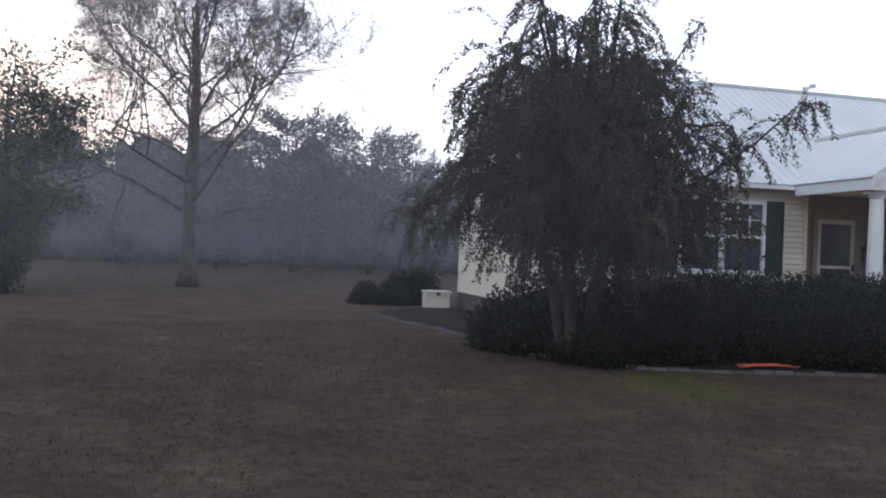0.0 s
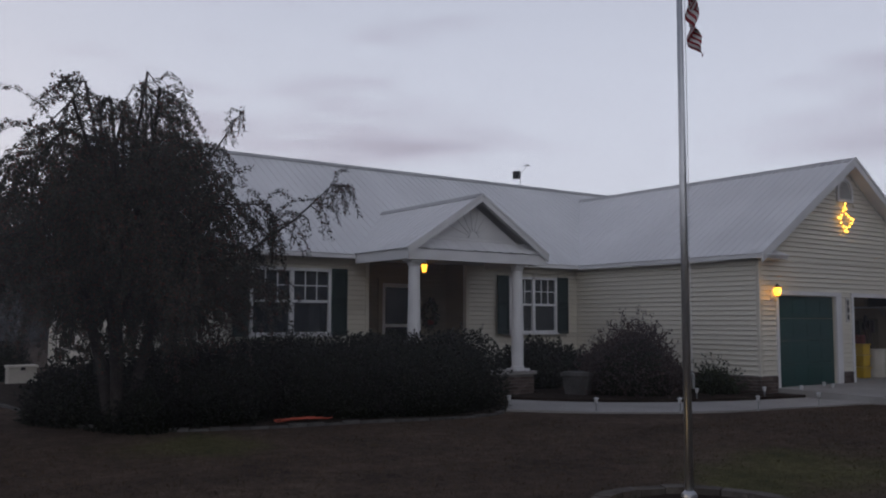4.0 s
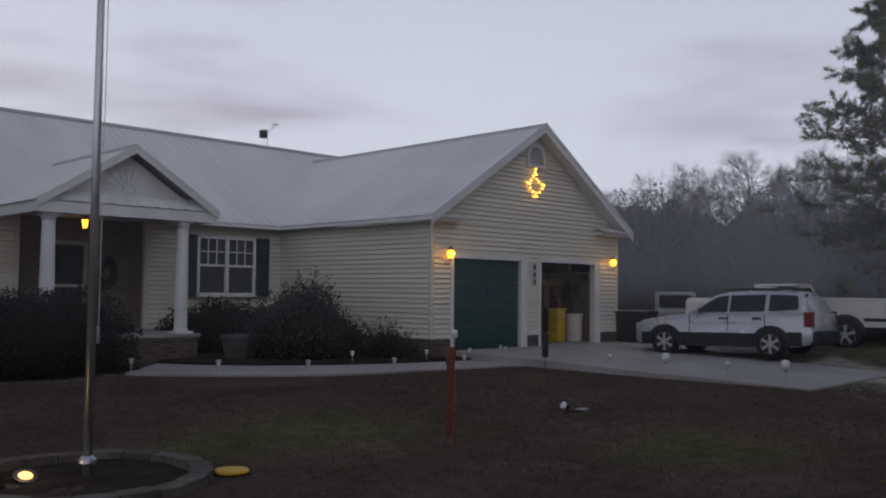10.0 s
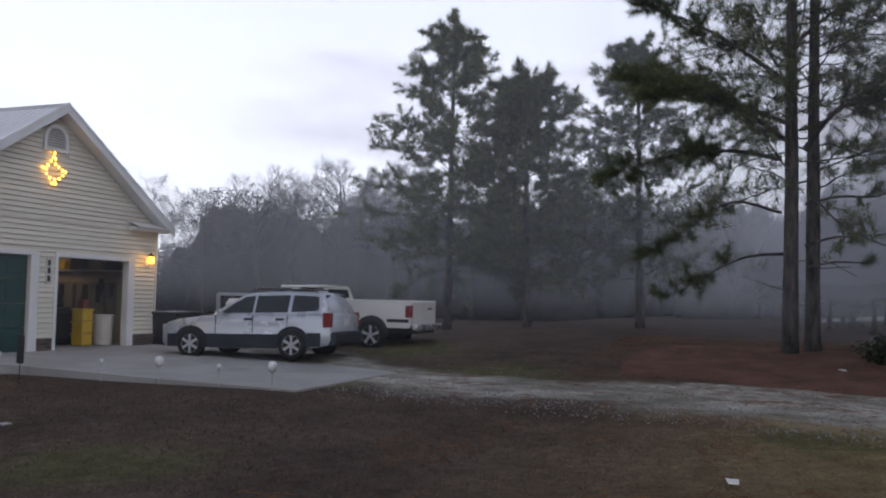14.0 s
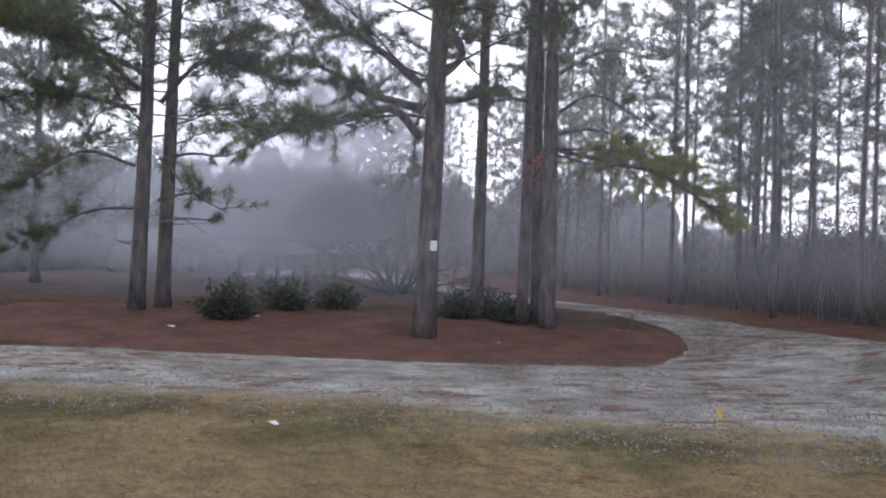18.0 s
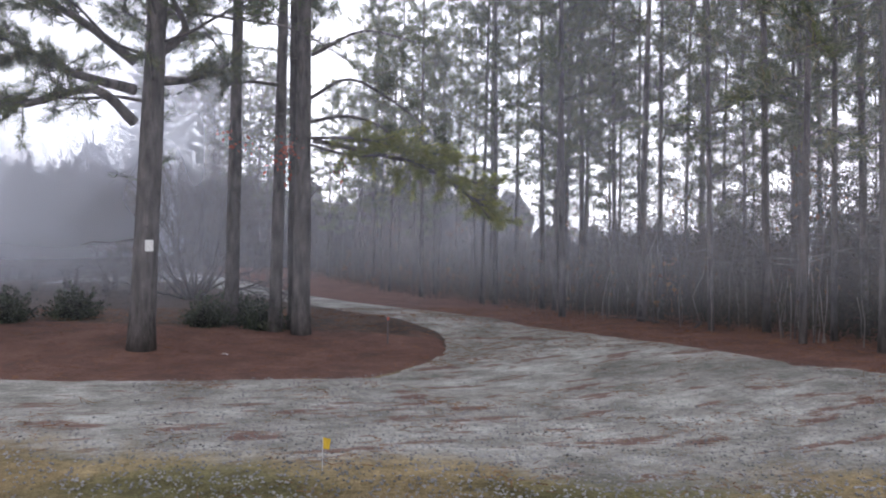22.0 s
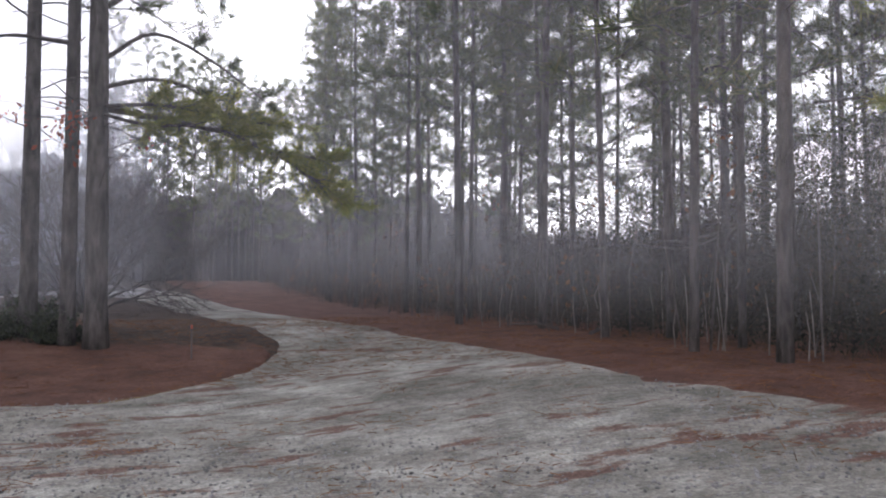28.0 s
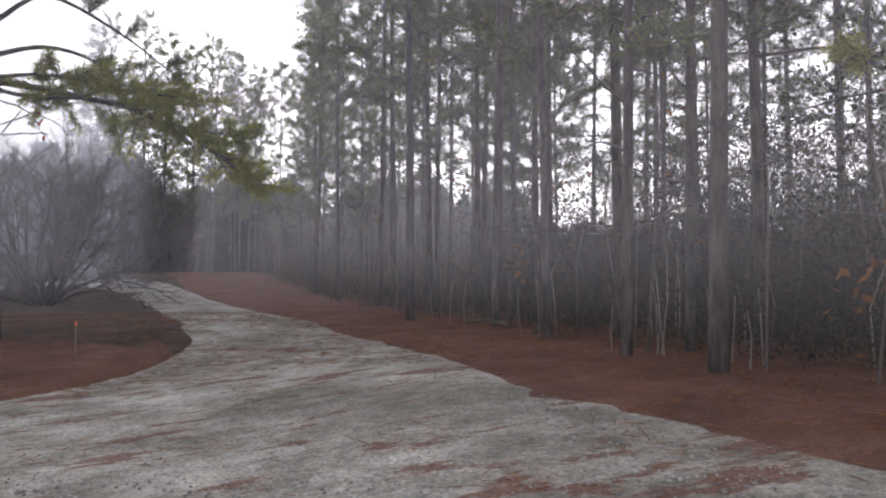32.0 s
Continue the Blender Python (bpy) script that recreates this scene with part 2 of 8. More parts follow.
def green_mask(nt):
    geo = nt.nodes.new("ShaderNodeNewGeometry")
    last = None
    for x, y, r in GREEN_SPOTS:
        d = nt.nodes.new("ShaderNodeVectorMath")
        d.operation = "DISTANCE"
        d.inputs[1].default_value = (x, y, -0.2)
        nt.links.new(geo.outputs["Position"], d.inputs[0])
        q = nt.nodes.new("ShaderNodeMath")
        q.operation = "DIVIDE"
        q.inputs[1].default_value = r
        nt.links.new(d.outputs["Value"], q.inputs[0])
        if last is not None:
            m = nt.nodes.new("ShaderNodeMath")
            m.operation = "MINIMUM"
            nt.links.new(last, m.inputs[0])
            nt.links.new(q.outputs[0], m.inputs[1])
            q = m
        last = q.outputs[0]
    n = nt.nodes.new("ShaderNodeMath")
    n.operation = "MULTIPLY_ADD"
    n.inputs[1].default_value = 2.2
    nt.links.new(noise_tex(nt, 0.9, 5), n.inputs[0])
    nt.links.new(last, n.inputs[2])
    soft = nt.nodes.new("ShaderNodeMath")
    soft.operation = "MULTIPLY"
    soft.inputs[1].default_value = 0.7
    nt.links.new(stretch_mask(nt, n.outputs[0], 2.3, 1.35), soft.inputs[0])
    return soft.outputs[0]


def stretch_mask(nt, source, zero, one):
    r = nt.nodes.new("ShaderNodeMapRange")
    r.interpolation_type = "SMOOTHSTEP"
    r.inputs["From Min"].default_value, r.inputs["From Max"].default_value = min(zero, one), max(zero, one)
    r.inputs["To Min"].default_value, r.inputs["To Max"].default_value = (1.0, 0.0) if zero > one else (0.0, 1.0)
    nt.links.new(source, r.inputs[0])
    return r.outputs[0]


def lawn_colour(nt):
    mid = noise_tex(nt, 0.9, 5)
    c = ramp(nt, mid, [(0.3, (0.062, 0.048, 0.041)), (0.55, (0.096, 0.072, 0.059)), (0.75, (0.126, 0.098, 0.078))])
    ochre = ramp(nt, mid, [(0.3, (0.18, 0.135, 0.07)), (0.7, (0.32, 0.245, 0.13))])
    geo = nt.nodes.new("ShaderNodeNewGeometry")
    sep = nt.nodes.new("ShaderNodeSeparateXYZ")
    nt.links.new(geo.outputs["Position"], sep.inputs[0])
    near_drive = nt.nodes.new("ShaderNodeMath")
    near_drive.operation = "MULTIPLY"
    nt.links.new(stretch_mask(nt, sep.outputs[1], -17.5, -23.5), near_drive.inputs[0])
    nt.links.new(stretch_mask(nt, sep.outputs[0], 7.0, 3.0), near_drive.inputs[1])
    c = mix(nt, c, ochre, near_drive.outputs[0])
    c = mix(nt, c, ramp(nt, mid, [(0.3, (0.08, 0.084, 0.036)), (0.7, (0.15, 0.148, 0.066))]), green_mask(nt))
    fine = noise_tex(nt, 28.0, 6, rough=0.75)
    tuft = noise_tex(nt, 5.0, 5, rough=0.7)
    c = mix(nt, c, ramp(nt, tuft, [(0.3, (0.6, 0.6, 0.6)), (0.7, (1.25, 1.25, 1.22))]), 1.0, "MULTIPLY")
    return mix(nt, c, ramp(nt, fine, [(0.3, (0.45, 0.45, 0.45)), (0.7, (1.4, 1.38, 1.3))]), 1.0, "MULTIPLY"), fine


def creep(nt, col, turf, low=0.28, high=0.5, rough=0.9):
    """Turf that creeps in raggedly over the edges of a sheet."""
    a = nt.nodes.new("ShaderNodeAttribute")
    a.attribute_name = "inside"
    n = nt.nodes.new("ShaderNodeMath")
    n.operation = "MULTIPLY_ADD"
    n.inputs[1].default_value = rough
    nt.links.new(noise_tex(nt, 1.3, 8, (1.0, 0.6, 1), 0.72), n.inputs[0])
    nt.links.new(a.outputs["Fac"], n.inputs[2])
    return mix(nt, turf, col, stretch_mask(nt, n.outputs[0], low + rough * 0.5, high + rough * 0.5))


GRASS, _nt, _b, _ = shader("dormant_lawn")
_c, _fine = lawn_colour(_nt)
_nt.links.new(_c, _b.inputs["Base Color"])
_b.inputs["Roughness"].default_value = 0.95
_b.inputs["Specular IOR Level"].default_value = 0.1
bump(_nt, _b, _fine, 0.9, 0.03)

# drive: pale sandy gravel with reddish straw in the hollows
GRAVEL, _nt, _b, _ = shader("sandy_gravel")
_str = noise_tex(_nt, 1.4, 9, (1.0, 0.85, 1), 0.76)
_ruts = noise_tex(_nt, 1.7, 7, (1.5, 0.6, 1), 0.66)
_damp = noise_tex(_nt, 0.35, 4)
_peb = _nt.nodes.new("ShaderNodeTexVoronoi")
_peb.inputs["Scale"].default_value = 26
_co = _nt.nodes.new("ShaderNodeTexCoord")
_nt.links.new(_co.outputs["Object"], _peb.inputs["Vector"])
_c = ramp(_nt, _str, [(0.34, (0.152, 0.146, 0.122)), (0.48, (0.285, 0.274, 0.234)), (0.62, (0.445, 0.43, 0.376))])
_c = mix(_nt, _c, ramp(_nt, _damp, [(0.35, (0.66, 0.65, 0.63)), (0.65, (1.12, 1.12, 1.12))]), 1.0, "MULTIPLY")
_c = mix(_nt, _c, (0.15, 0.078, 0.056), ramp(_nt, _ruts, [(0.555, (0, 0, 0)), (0.605, (0.85, 0.85, 0.85))]))
_c = mix(_nt, _c, ramp(_nt, _peb.outputs["Color"], [(0.0, (0.55, 0.55, 0.55)), (1.0, (1.35, 1.33, 1.3))]), 0.6, "MULTIPLY")
_fine = noise_tex(_nt, 60.0, 4)
_c = mix(_nt, _c, ramp(_nt, _fine, [(0.3, (0.65, 0.65, 0.65)), (0.7, (1.25, 1.25, 1.25))]), 1.0, "MULTIPLY")
_c = creep(_nt, _c, lawn_colour(_nt)[0], 0.2, 0.62)
_nt.links.new(_c, _b.inputs["Base Color"])
_b.inputs["Roughness"].default_value = 0.93
_b.inputs["Specular IOR Level"].default_value = 0.15
bump(_nt, _b, _peb.outputs["Distance"], 0.8, 0.02)

WET_LANE = surf("wet_pale_sand", (0.45, 0.43, 0.4), (0.6, 0.58, 0.55), 0.5, 6, 0.2, 0.04, 0.004, spec=0.6)

STRAW, _nt, _b, _ = shader("pine_straw")
_a, _f = noise_tex(_nt, 1.1, 7, None, 0.68), noise_tex(_nt, 45.0, 6, (1, 0.35, 1), 0.75)
_c = ramp(_nt, _a, [(0.3, (0.085, 0.06, 0.05)), (0.48, (0.15, 0.085, 0.066)), (0.72, (0.215, 0.13, 0.098))])
_c = mix(_nt, _c, ramp(_nt, _f, [(0.3, (0.45, 0.42, 0.42)), (0.7, (1.35, 1.3, 1.25))]), 1.0, "MULTIPLY")
_c = creep(_nt, _c, lawn_colour(_nt)[0], 0.1, 0.4)
_nt.links.new(_c, _b.inputs["Base Color"])
_b.inputs["Roughness"].default_value = 0.95
_b.inputs["Specular IOR Level"].default_value = 0.1
bump(_nt, _b, _f, 1.0, 0.03)

MULCH = surf("dark_mulch", (0.022, 0.017, 0.014), (0.05, 0.038, 0.03), 3, 50, 0.95, 0.9, 0.03, spec=0.1)
CONCRETE = surf("driveway_concrete", (0.27, 0.26, 0.245), (0.37, 0.36, 0.345), 0.8, 70, 0.85, 0.25, 0.004, spec=0.3)
KERB = surf("edging_concrete", (0.07, 0.068, 0.066), (0.14, 0.135, 0.13), 2.5, 50, 0.9, 0.5, 0.01, spec=0.2, vary=0.15)
SIDING = surf("cream_vinyl_siding", (0.62, 0.585, 0.49), (0.72, 0.685, 0.58), 0.7, 90, 0.5, 0.12, 0.002, spec=0.35, stretch=(0.15, 0.15, 2), vary=0.05)
WHITE = surf("white_vinyl_trim", (0.66, 0.66, 0.66), (0.78, 0.78, 0.77), 1.5, 80, 0.45, 0.08, 0.002, spec=0.4)
ROOF = surf("pale_metal_roofing", (0.62, 0.62, 0.62), (0.74, 0.74, 0.74), 0.5, 120, 0.5, 0.05, 0.002, metal=0.0, spec=0.5, stretch=(1, 0.4, 1), vary=0.04)
RIDGE = surf("weathered_ridge_metal", (0.3, 0.3, 0.3), (0.44, 0.44, 0.43), 1.5, 60, 0.6, 0.15, 0.003, spec=0.4)
SHUTTER = surf("dark_green_shutter", (0.01, 0.024, 0.022), (0.018, 0.04, 0.036), 2, 60, 0.5, 0.1, 0.002)
GARAGE_DOOR = surf("green_garage_door", (0.008, 0.044, 0.04), (0.014, 0.064, 0.058), 1.0, 80, 0.45, 0.12, 0.003, vary=0.06)
BRICK = surf("brown_brick", (0.06, 0.046, 0.04), (0.15, 0.115, 0.1), 6, 90, 0.85, 0.6, 0.006, spec=0.2, vary=0.35)
MORTAR = surf("grey_mortar", (0.14, 0.13, 0.12), (0.22, 0.21, 0.2), 8, 90, 0.95, 0.5, 0.004, spec=0.1)
# tan, with the shade of the porch recess put into the colour
PORCH_WALL = surf("shaded_tan_porch_siding", (0.2, 0.17, 0.125), (0.26, 0.22, 0.16), 0.9, 80, 0.6, 0.15, 0.003, stretch=(0.2, 0.2, 2), vary=0.05)
SOFFIT = surf("white_soffit", (0.5, 0.49, 0.46), (0.6, 0.59, 0.56), 1, 60, 0.6, 0.1, 0.003)
GLASS = glass("window_glass")
CURTAIN = surf("pale_curtain", (0.35, 0.36, 0.36), (0.48, 0.49, 0.5), 3, 60, 0.9, 0.3, 0.01)
# near-black colour that stands for unlit space behind openings
DARK = surf("unlit_interior", (0.02, 0.02, 0.022), (0.04, 0.038, 0.036), 2, 30, 0.9, 0.1, 0.01)
PLASTER = surf("garage_wallboard", (0.34, 0.28, 0.2), (0.44, 0.37, 0.27), 1, 50, 0.85, 0.15, 0.004)
STEEL = surf("brushed_aluminium", (0.45, 0.46, 0.47), (0.6, 0.61, 0.62), 2, 150, 0.35, 0.06, 0.001, metal=0.85, stretch=(1, 1, 0.1))
BLACK_METAL = surf("black_painted_metal", (0.012, 0.012, 0.013), (0.03, 0.03, 0.03), 5, 80, 0.5, 0.15, 0.002)
BLACK_PLASTIC = surf("black_plastic", (0.012, 0.013, 0.015), (0.028, 0.029, 0.032), 3, 60, 0.5, 0.12, 0.003)
RUBBER = surf("tyre_rubber", (0.012, 0.012, 0.012), (0.028, 0.027, 0.026), 6, 80, 0.85, 0.3, 0.004, spec=0.2)
SILVER = surf("silver_car_paint", (0.42, 0.44, 0.47), (0.5, 0.52, 0.55), 1, 300, 0.28, 0.02, 0.001, metal=0.35, spec=0.6)
CLADDING = surf("dark_grey_cladding", (0.016, 0.019, 0.026), (0.026, 0.03, 0.038), 2, 120, 0.6, 0.08, 0.002, spec=0.25)
WHITE_PAINT = surf("white_truck_paint", (0.62, 0.6, 0.55), (0.74, 0.72, 0.67), 1.2, 90, 0.4, 0.05, 0.002, spec=0.5)
CAR_GLASS = glass("tinted_car_glass", (0.008, 0.01, 0.013), 0.03)
CAR_GLASS.node_tree.nodes["Principled BSDF"].inputs["Specular IOR Level"].default_value = 0.28
CAR_GLASS.node_tree.nodes["Principled BSDF"].inputs["Transmission Weight"].default_value = 0.1
ALLOY = surf("alloy_wheel_metal", (0.36, 0.36, 0.37), (0.48, 0.48, 0.48), 4, 120, 0.4, 0.05, 0.001, metal=0.1)
CHROME = surf("dull_chrome", (0.5, 0.5, 0.5), (0.62, 0.62, 0.62), 4, 100, 0.25, 0.04, 0.001, metal=0.9)
TAIL_RED = surf("red_lamp_lens", (0.15, 0.01, 0.012), (0.22, 0.016, 0.018), 8, 150, 0.2, 0.05, 0.001)
CLEAR_LENS = surf("clear_lamp_lens", (0.5, 0.5, 0.5), (0.65, 0.65, 0.65), 8, 150, 0.15, 0.05, 0.001)
YELLOW = surf("yellow_plastic", (0.5, 0.32, 0.02), (0.62, 0.42, 0.04), 3, 60, 0.5, 0.1, 0.003)
BEIGE = surf("pale_plastic", (0.5, 0.47, 0.4), (0.62, 0.59, 0.52), 3, 60, 0.55, 0.1, 0.003)
RED_PAINT = surf("faded_red_paint", (0.12, 0.028, 0.022), (0.19, 0.045, 0.035), 6, 60, 0.7, 0.35, 0.004)
ORANGE = surf("orange_plastic", (0.4, 0.075, 0.04), (0.52, 0.11, 0.06), 5, 60, 0.5, 0.1, 0.002)
PINE_BARK = surf("pine_bark", (0.04, 0.037, 0.035), (0.145, 0.131, 0.122), 6, 26, 0.95, 1.0, 0.05, spec=0.1, stretch=(1, 1, 0.3), vary=0.12)
GREY_BARK = surf("grey_bark", (0.045, 0.04, 0.036), (0.105, 0.094, 0.085), 4, 30, 0.95, 0.8, 0.02, spec=0.1, stretch=(1, 1, 0.4), vary=0.1)
WEEP_BARK = surf("dark_weeping_bark", (0.04, 0.035, 0.033), (0.075, 0.066, 0.06), 4, 30, 0.95, 0.6, 0.02, spec=0.1)
PALE_TWIG = surf("pale_dead_stems", (0.15, 0.13, 0.115), (0.26, 0.235, 0.21), 3, 30, 0.95, 0.3, 0.01, spec=0.1)
TWIG = surf("bare_twigs", (0.085, 0.072, 0.066), (0.15, 0.13, 0.12), 3, 30, 0.95, 0.3, 0.01, spec=0.1, vary=0.12)
NEEDLES = leafy("pine_needles", [(0, (0.055, 0.074, 0.042)), (0.5, (0.09, 0.115, 0.056)), (0.85, (0.13, 0.148, 0.062)), (1, (0.16, 0.13, 0.065))], 0.55, 0.45)
BRIGHT_NEEDLES = leafy("young_pine_needles", [(0, (0.15, 0.18, 0.035)), (0.6, (0.26, 0.28, 0.055)), (1, (0.36, 0.33, 0.08))], 0.55, 0.45)
EVERGREEN = leafy("dark_evergreen_leaves", [(0, (0.024, 0.032, 0.02)), (0.6, (0.042, 0.054, 0.03)), (1, (0.065, 0.075, 0.04))], 0.45, 0.15)
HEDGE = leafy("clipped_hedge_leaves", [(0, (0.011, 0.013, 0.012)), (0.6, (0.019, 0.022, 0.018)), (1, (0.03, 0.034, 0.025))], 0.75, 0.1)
WEEPING = leafy("weeping_leaves", [(0, (0.045, 0.05, 0.045)), (0.5, (0.07, 0.074, 0.062)), (0.78, (0.09, 0.068, 0.058)), (1, (0.16, 0.06, 0.052))], 0.7, 0.3)
PURPLE = leafy("purplish_shrub_leaves", [(0, (0.04, 0.03, 0.034)), (0.6, (0.07, 0.05, 0.052)), (1, (0.1, 0.07, 0.068))], 0.6, 0.15)
THICKET = leafy("dark_thicket", [(0, (0.024, 0.026, 0.019)), (0.6, (0.042, 0.042, 0.03)), (0.9, (0.065, 0.058, 0.043)), (1, (0.09, 0.052, 0.034))], 0.75, 0.3)
OAK_BROWN = leafy("dry_oak_leaves", [(0, (0.12, 0.05, 0.025)), (0.6, (0.2, 0.09, 0.04)), (1, (0.27, 0.14, 0.06))], 0.75, 0.3)
RED_LEAF = leafy("red_autumn_leaves", [(0, (0.25, 0.05, 0.035)), (1, (0.4, 0.1, 0.06))], 0.7, 0.35)
FAR_WOOD = leafy("far_woods", [(0, (0.03, 0.032, 0.03)), (0.5, (0.046, 0.046, 0.043)), (1, (0.068, 0.064, 0.058))], 0.9, 0.2)
TURF = leafy("dry_grass_blades", [(0, (0.058, 0.043, 0.034)), (0.5, (0.096, 0.07, 0.054)), (0.8, (0.128, 0.102, 0.074)), (1, (0.082, 0.076, 0.046))], 0.8, 0.25)
LAMP_GLOW = glow("amber_lamp_glass", (1.0, 0.43, 0.035), 2.2)
BULB_GLOW = glow("string_light_bulb", (1.0, 0.48, 0.05), 3.6)
SPOT_GLOW = glow("warm_spot_lens", (1.0, 0.62, 0.2), 0.7)
WHITE_LENS = surf("frosted_white_globe", (0.6, 0.6, 0.6), (0.72, 0.72, 0.72), 4, 60, 0.4, 0.04, 0.001)
FLAG_RED = surf("flag_red_cloth", (0.2, 0.025, 0.035), (0.27, 0.04, 0.05), 4, 120, 0.85, 0.2, 0.002)
FLAG_WHITE = surf("flag_white_cloth", (0.5, 0.5, 0.5), (0.62, 0.62, 0.62), 4, 120, 0.85, 0.2, 0.002)
FLAG_BLUE = surf("flag_blue_cloth", (0.02, 0.03, 0.09), (0.03, 0.045, 0.12), 4, 120, 0.85, 0.2, 0.002)
PAPER = surf("scrap_paper", (0.55, 0.54, 0.5), (0.7, 0.69, 0.66), 20, 80, 0.8, 0.2, 0.003)
RING_BLOCK = surf("weathered_ring_block", (0.075, 0.066, 0.058), (0.15, 0.135, 0.12), 3.5, 45, 0.95, 0.7, 0.012, spec=0.15, vary=0.2)
OLD_PAINT = surf("dull_truck_paint", (0.24, 0.24, 0.235), (0.34, 0.34, 0.33), 1.2, 90, 0.6, 0.05, 0.002)
STONE = surf("grey_stone", (0.1, 0.095, 0.09), (0.4, 0.39, 0.37), 3, 60, 0.9, 0.6, 0.01, vary=0.25)

# the blades take the ochre of the verge and the green of the patches that they stand in
_nt = TURF.node_tree
_old = _nt.nodes["Principled BSDF"].inputs["Base Color"].links[0].from_socket
_geo = _nt.nodes.new("ShaderNodeNewGeometry")
_sep = _nt.nodes.new("ShaderNodeSeparateXYZ")
_nt.links.new(_geo.outputs["Position"], _sep.inputs[0])
_warm = mix(_nt, _old, (0.27, 0.205, 0.11), stretch_mask(_nt, _sep.outputs[1], -17.5, -24.5))
_new = mix(_nt, _warm, (0.11, 0.116, 0.05), green_mask(_nt))
for _l in [l.to_socket for l in _nt.links if l.from_socket == _old and l.to_socket.node.bl_idname in ("ShaderNodeBsdfPrincipled", "ShaderNodeBsdfTranslucent")]:
    _nt.links.new(_new, _l)

# ---------- the ground ----------
def ground_z(x, y):
    """Height of the land: level lawn, rising a little to the pines and the woods."""
    a = smoothstep(4, 11.5, x) * smoothstep(-4, -12, y)
    b = smoothstep(-31, -38, y) * smoothstep(-45, -20, x)
    rise = 1.2 * smoothstep(24, 60, x) * smoothstep(-19, -33, y)
    dip = 0.09 * (1 - smoothstep(2.6, 6.5, math.hypot(x + 9.2, y + 12.6)))
    return -0.2 + 0.5 * max(a, b) + rise - dip + 0.02 * noise.noise((x * 0.35, y * 0.35, 0.0))


def axis_steps(lo, hi, near_lo, near_hi, step):
    near = list(np.arange(near_lo, near_hi + 0.01, step))
    out, d, p = [], step, near_lo
    while p > lo:
        d *= 1.25
        p -= d
        out.insert(0, max(p, lo))
    out += near
    d, p = step, near[-1]
    while p < hi:
        d *= 1.25
        p += d
        out.append(min(p, hi))
    return out


def land():
    xs, ys = axis_steps(-900, 900, -26, 30, 0.5), axis_steps(-900, 900, -46, 12, 0.5)
    verts = [(x, y, ground_z(x, y)) for y in ys for x in xs]
    n = len(xs)
    faces = [(j * n + i, j * n + i + 1, (j + 1) * n + i + 1, (j + 1) * n + i) for j in range(len(ys) - 1) for i in range(n - 1)]
    ob = raw("ground", verts, faces, GRASS, smooth=True)
    tagged(ob, "brown dormant lawn with green patches", "lawn", kind="structure")


land()


def ragged(y, seed, size=0.35):
    return size * (noise.noise((y * 0.5, seed, 0.3)) + 0.5 * noise.noise((y * 1.7, seed, 1.3)) + 0.3 * noise.noise((y * 5.1, seed, 2.3)))


def sheet(name, spans, lift, mat, label, category, cells=14, soft=(0.8, 0.8), until=-999, grow=0.0):
    """A sheet laid on the land: rows of (a point on one edge, the point across from it); soft: how far turf creeps in over each edge."""
    verts, faces, inside = [], [], []
    for row, ((ax, ay), (bx, by)) in enumerate(spans):
        reach = grow / max(0.5, math.hypot(bx - ax, by - ay))
        ax, ay = ax - (bx - ax) * reach, ay - (by - ay) * reach
        for i in range(cells + 1):
            t = i / cells
            x, y = ax + (bx - ax) * t, ay + (by - ay) * t
            edge = min(1.0, min(i, cells - i) / 1.5, 0.5 * row)
            verts.append((x, y, ground_z(x, y) - 0.02 + (lift + 0.02) * edge))
            wide = math.hypot(bx - ax, by - ay)
            inside.append(min(1.0, t * wide / soft[0] if soft[0] else 1.0, (1 - t) * wide / soft[1] if soft[1] and by > until else 1.0, 0.35 * row if soft[1] else 1.0))
    n = cells + 1
    for j in range(len(spans) - 1):
        for i in range(cells):
            faces.append((j * n + i, j * n + i + 1, (j + 1) * n + i + 1, (j + 1) * n + i))
    ob = raw(name, verts, faces, mat, smooth=True)
    ob.data.attributes.new("inside", "FLOAT", "POINT").data.foreach_set("value", inside)
    return tagged(ob, label, category, kind="structure")


def curve(points, steps):
    """A smooth line through plan points."""
    p = [Vector((*q, 0)) for q in points]
    p = [p[0] * 2 - p[1]] + p + [p[-1] * 2 - p[-2]]
    out = []
    for i in range(1, len(p) - 2):
        for s in range(steps):
            t = s / steps
            a, b, c, d = p[i - 1], p[i], p[i + 1], p[i + 2]
            q = 0.5 * ((2 * b) + (c - a) * t + (2 * a - 5 * b + 4 * c - d) * t * t + (3 * b - a - 3 * c + d) * t ** 3)
            out.append((q.x, q.y))
    out.append((p[-2].x, p[-2].y))
    return out


# the drive comes past the parked cars, swings round the island of pines and leaves along the woods
west = curve([(6.5, -2), (2.5, -10), (1.2, -15), (0.6, -19), (-0.3, -22.5), (-1.2, -25.6), (-3.2, -28.4), (-4.5, -31), (-6.2, -34), (-9, -36.5), (-14, -38), (-24, -41)], 14)
east = curve([(13, -2), (8.5, -10), (5.6, -15), (6.0, -19), (5.4, -23), (4.7, -26), (4.0, -28.6), (4.0, -30.4), (3.4, -33), (0.6, -36.2), (-3.5, -37.0), (-22, -45.5)], 14)
sheet("road", [((a[0] + ragged(k * 0.2, 1, 0.75), a[1]), (b[0] + ragged(k * 0.2, 9), b[1])) for k, (a, b) in enumerate(zip(west, east))], 0.015, GRAVEL,
      "pale sandy gravel drive with reddish straw in its ruts", "gravel drive", 30, (2.6, 1.6), -19.5)
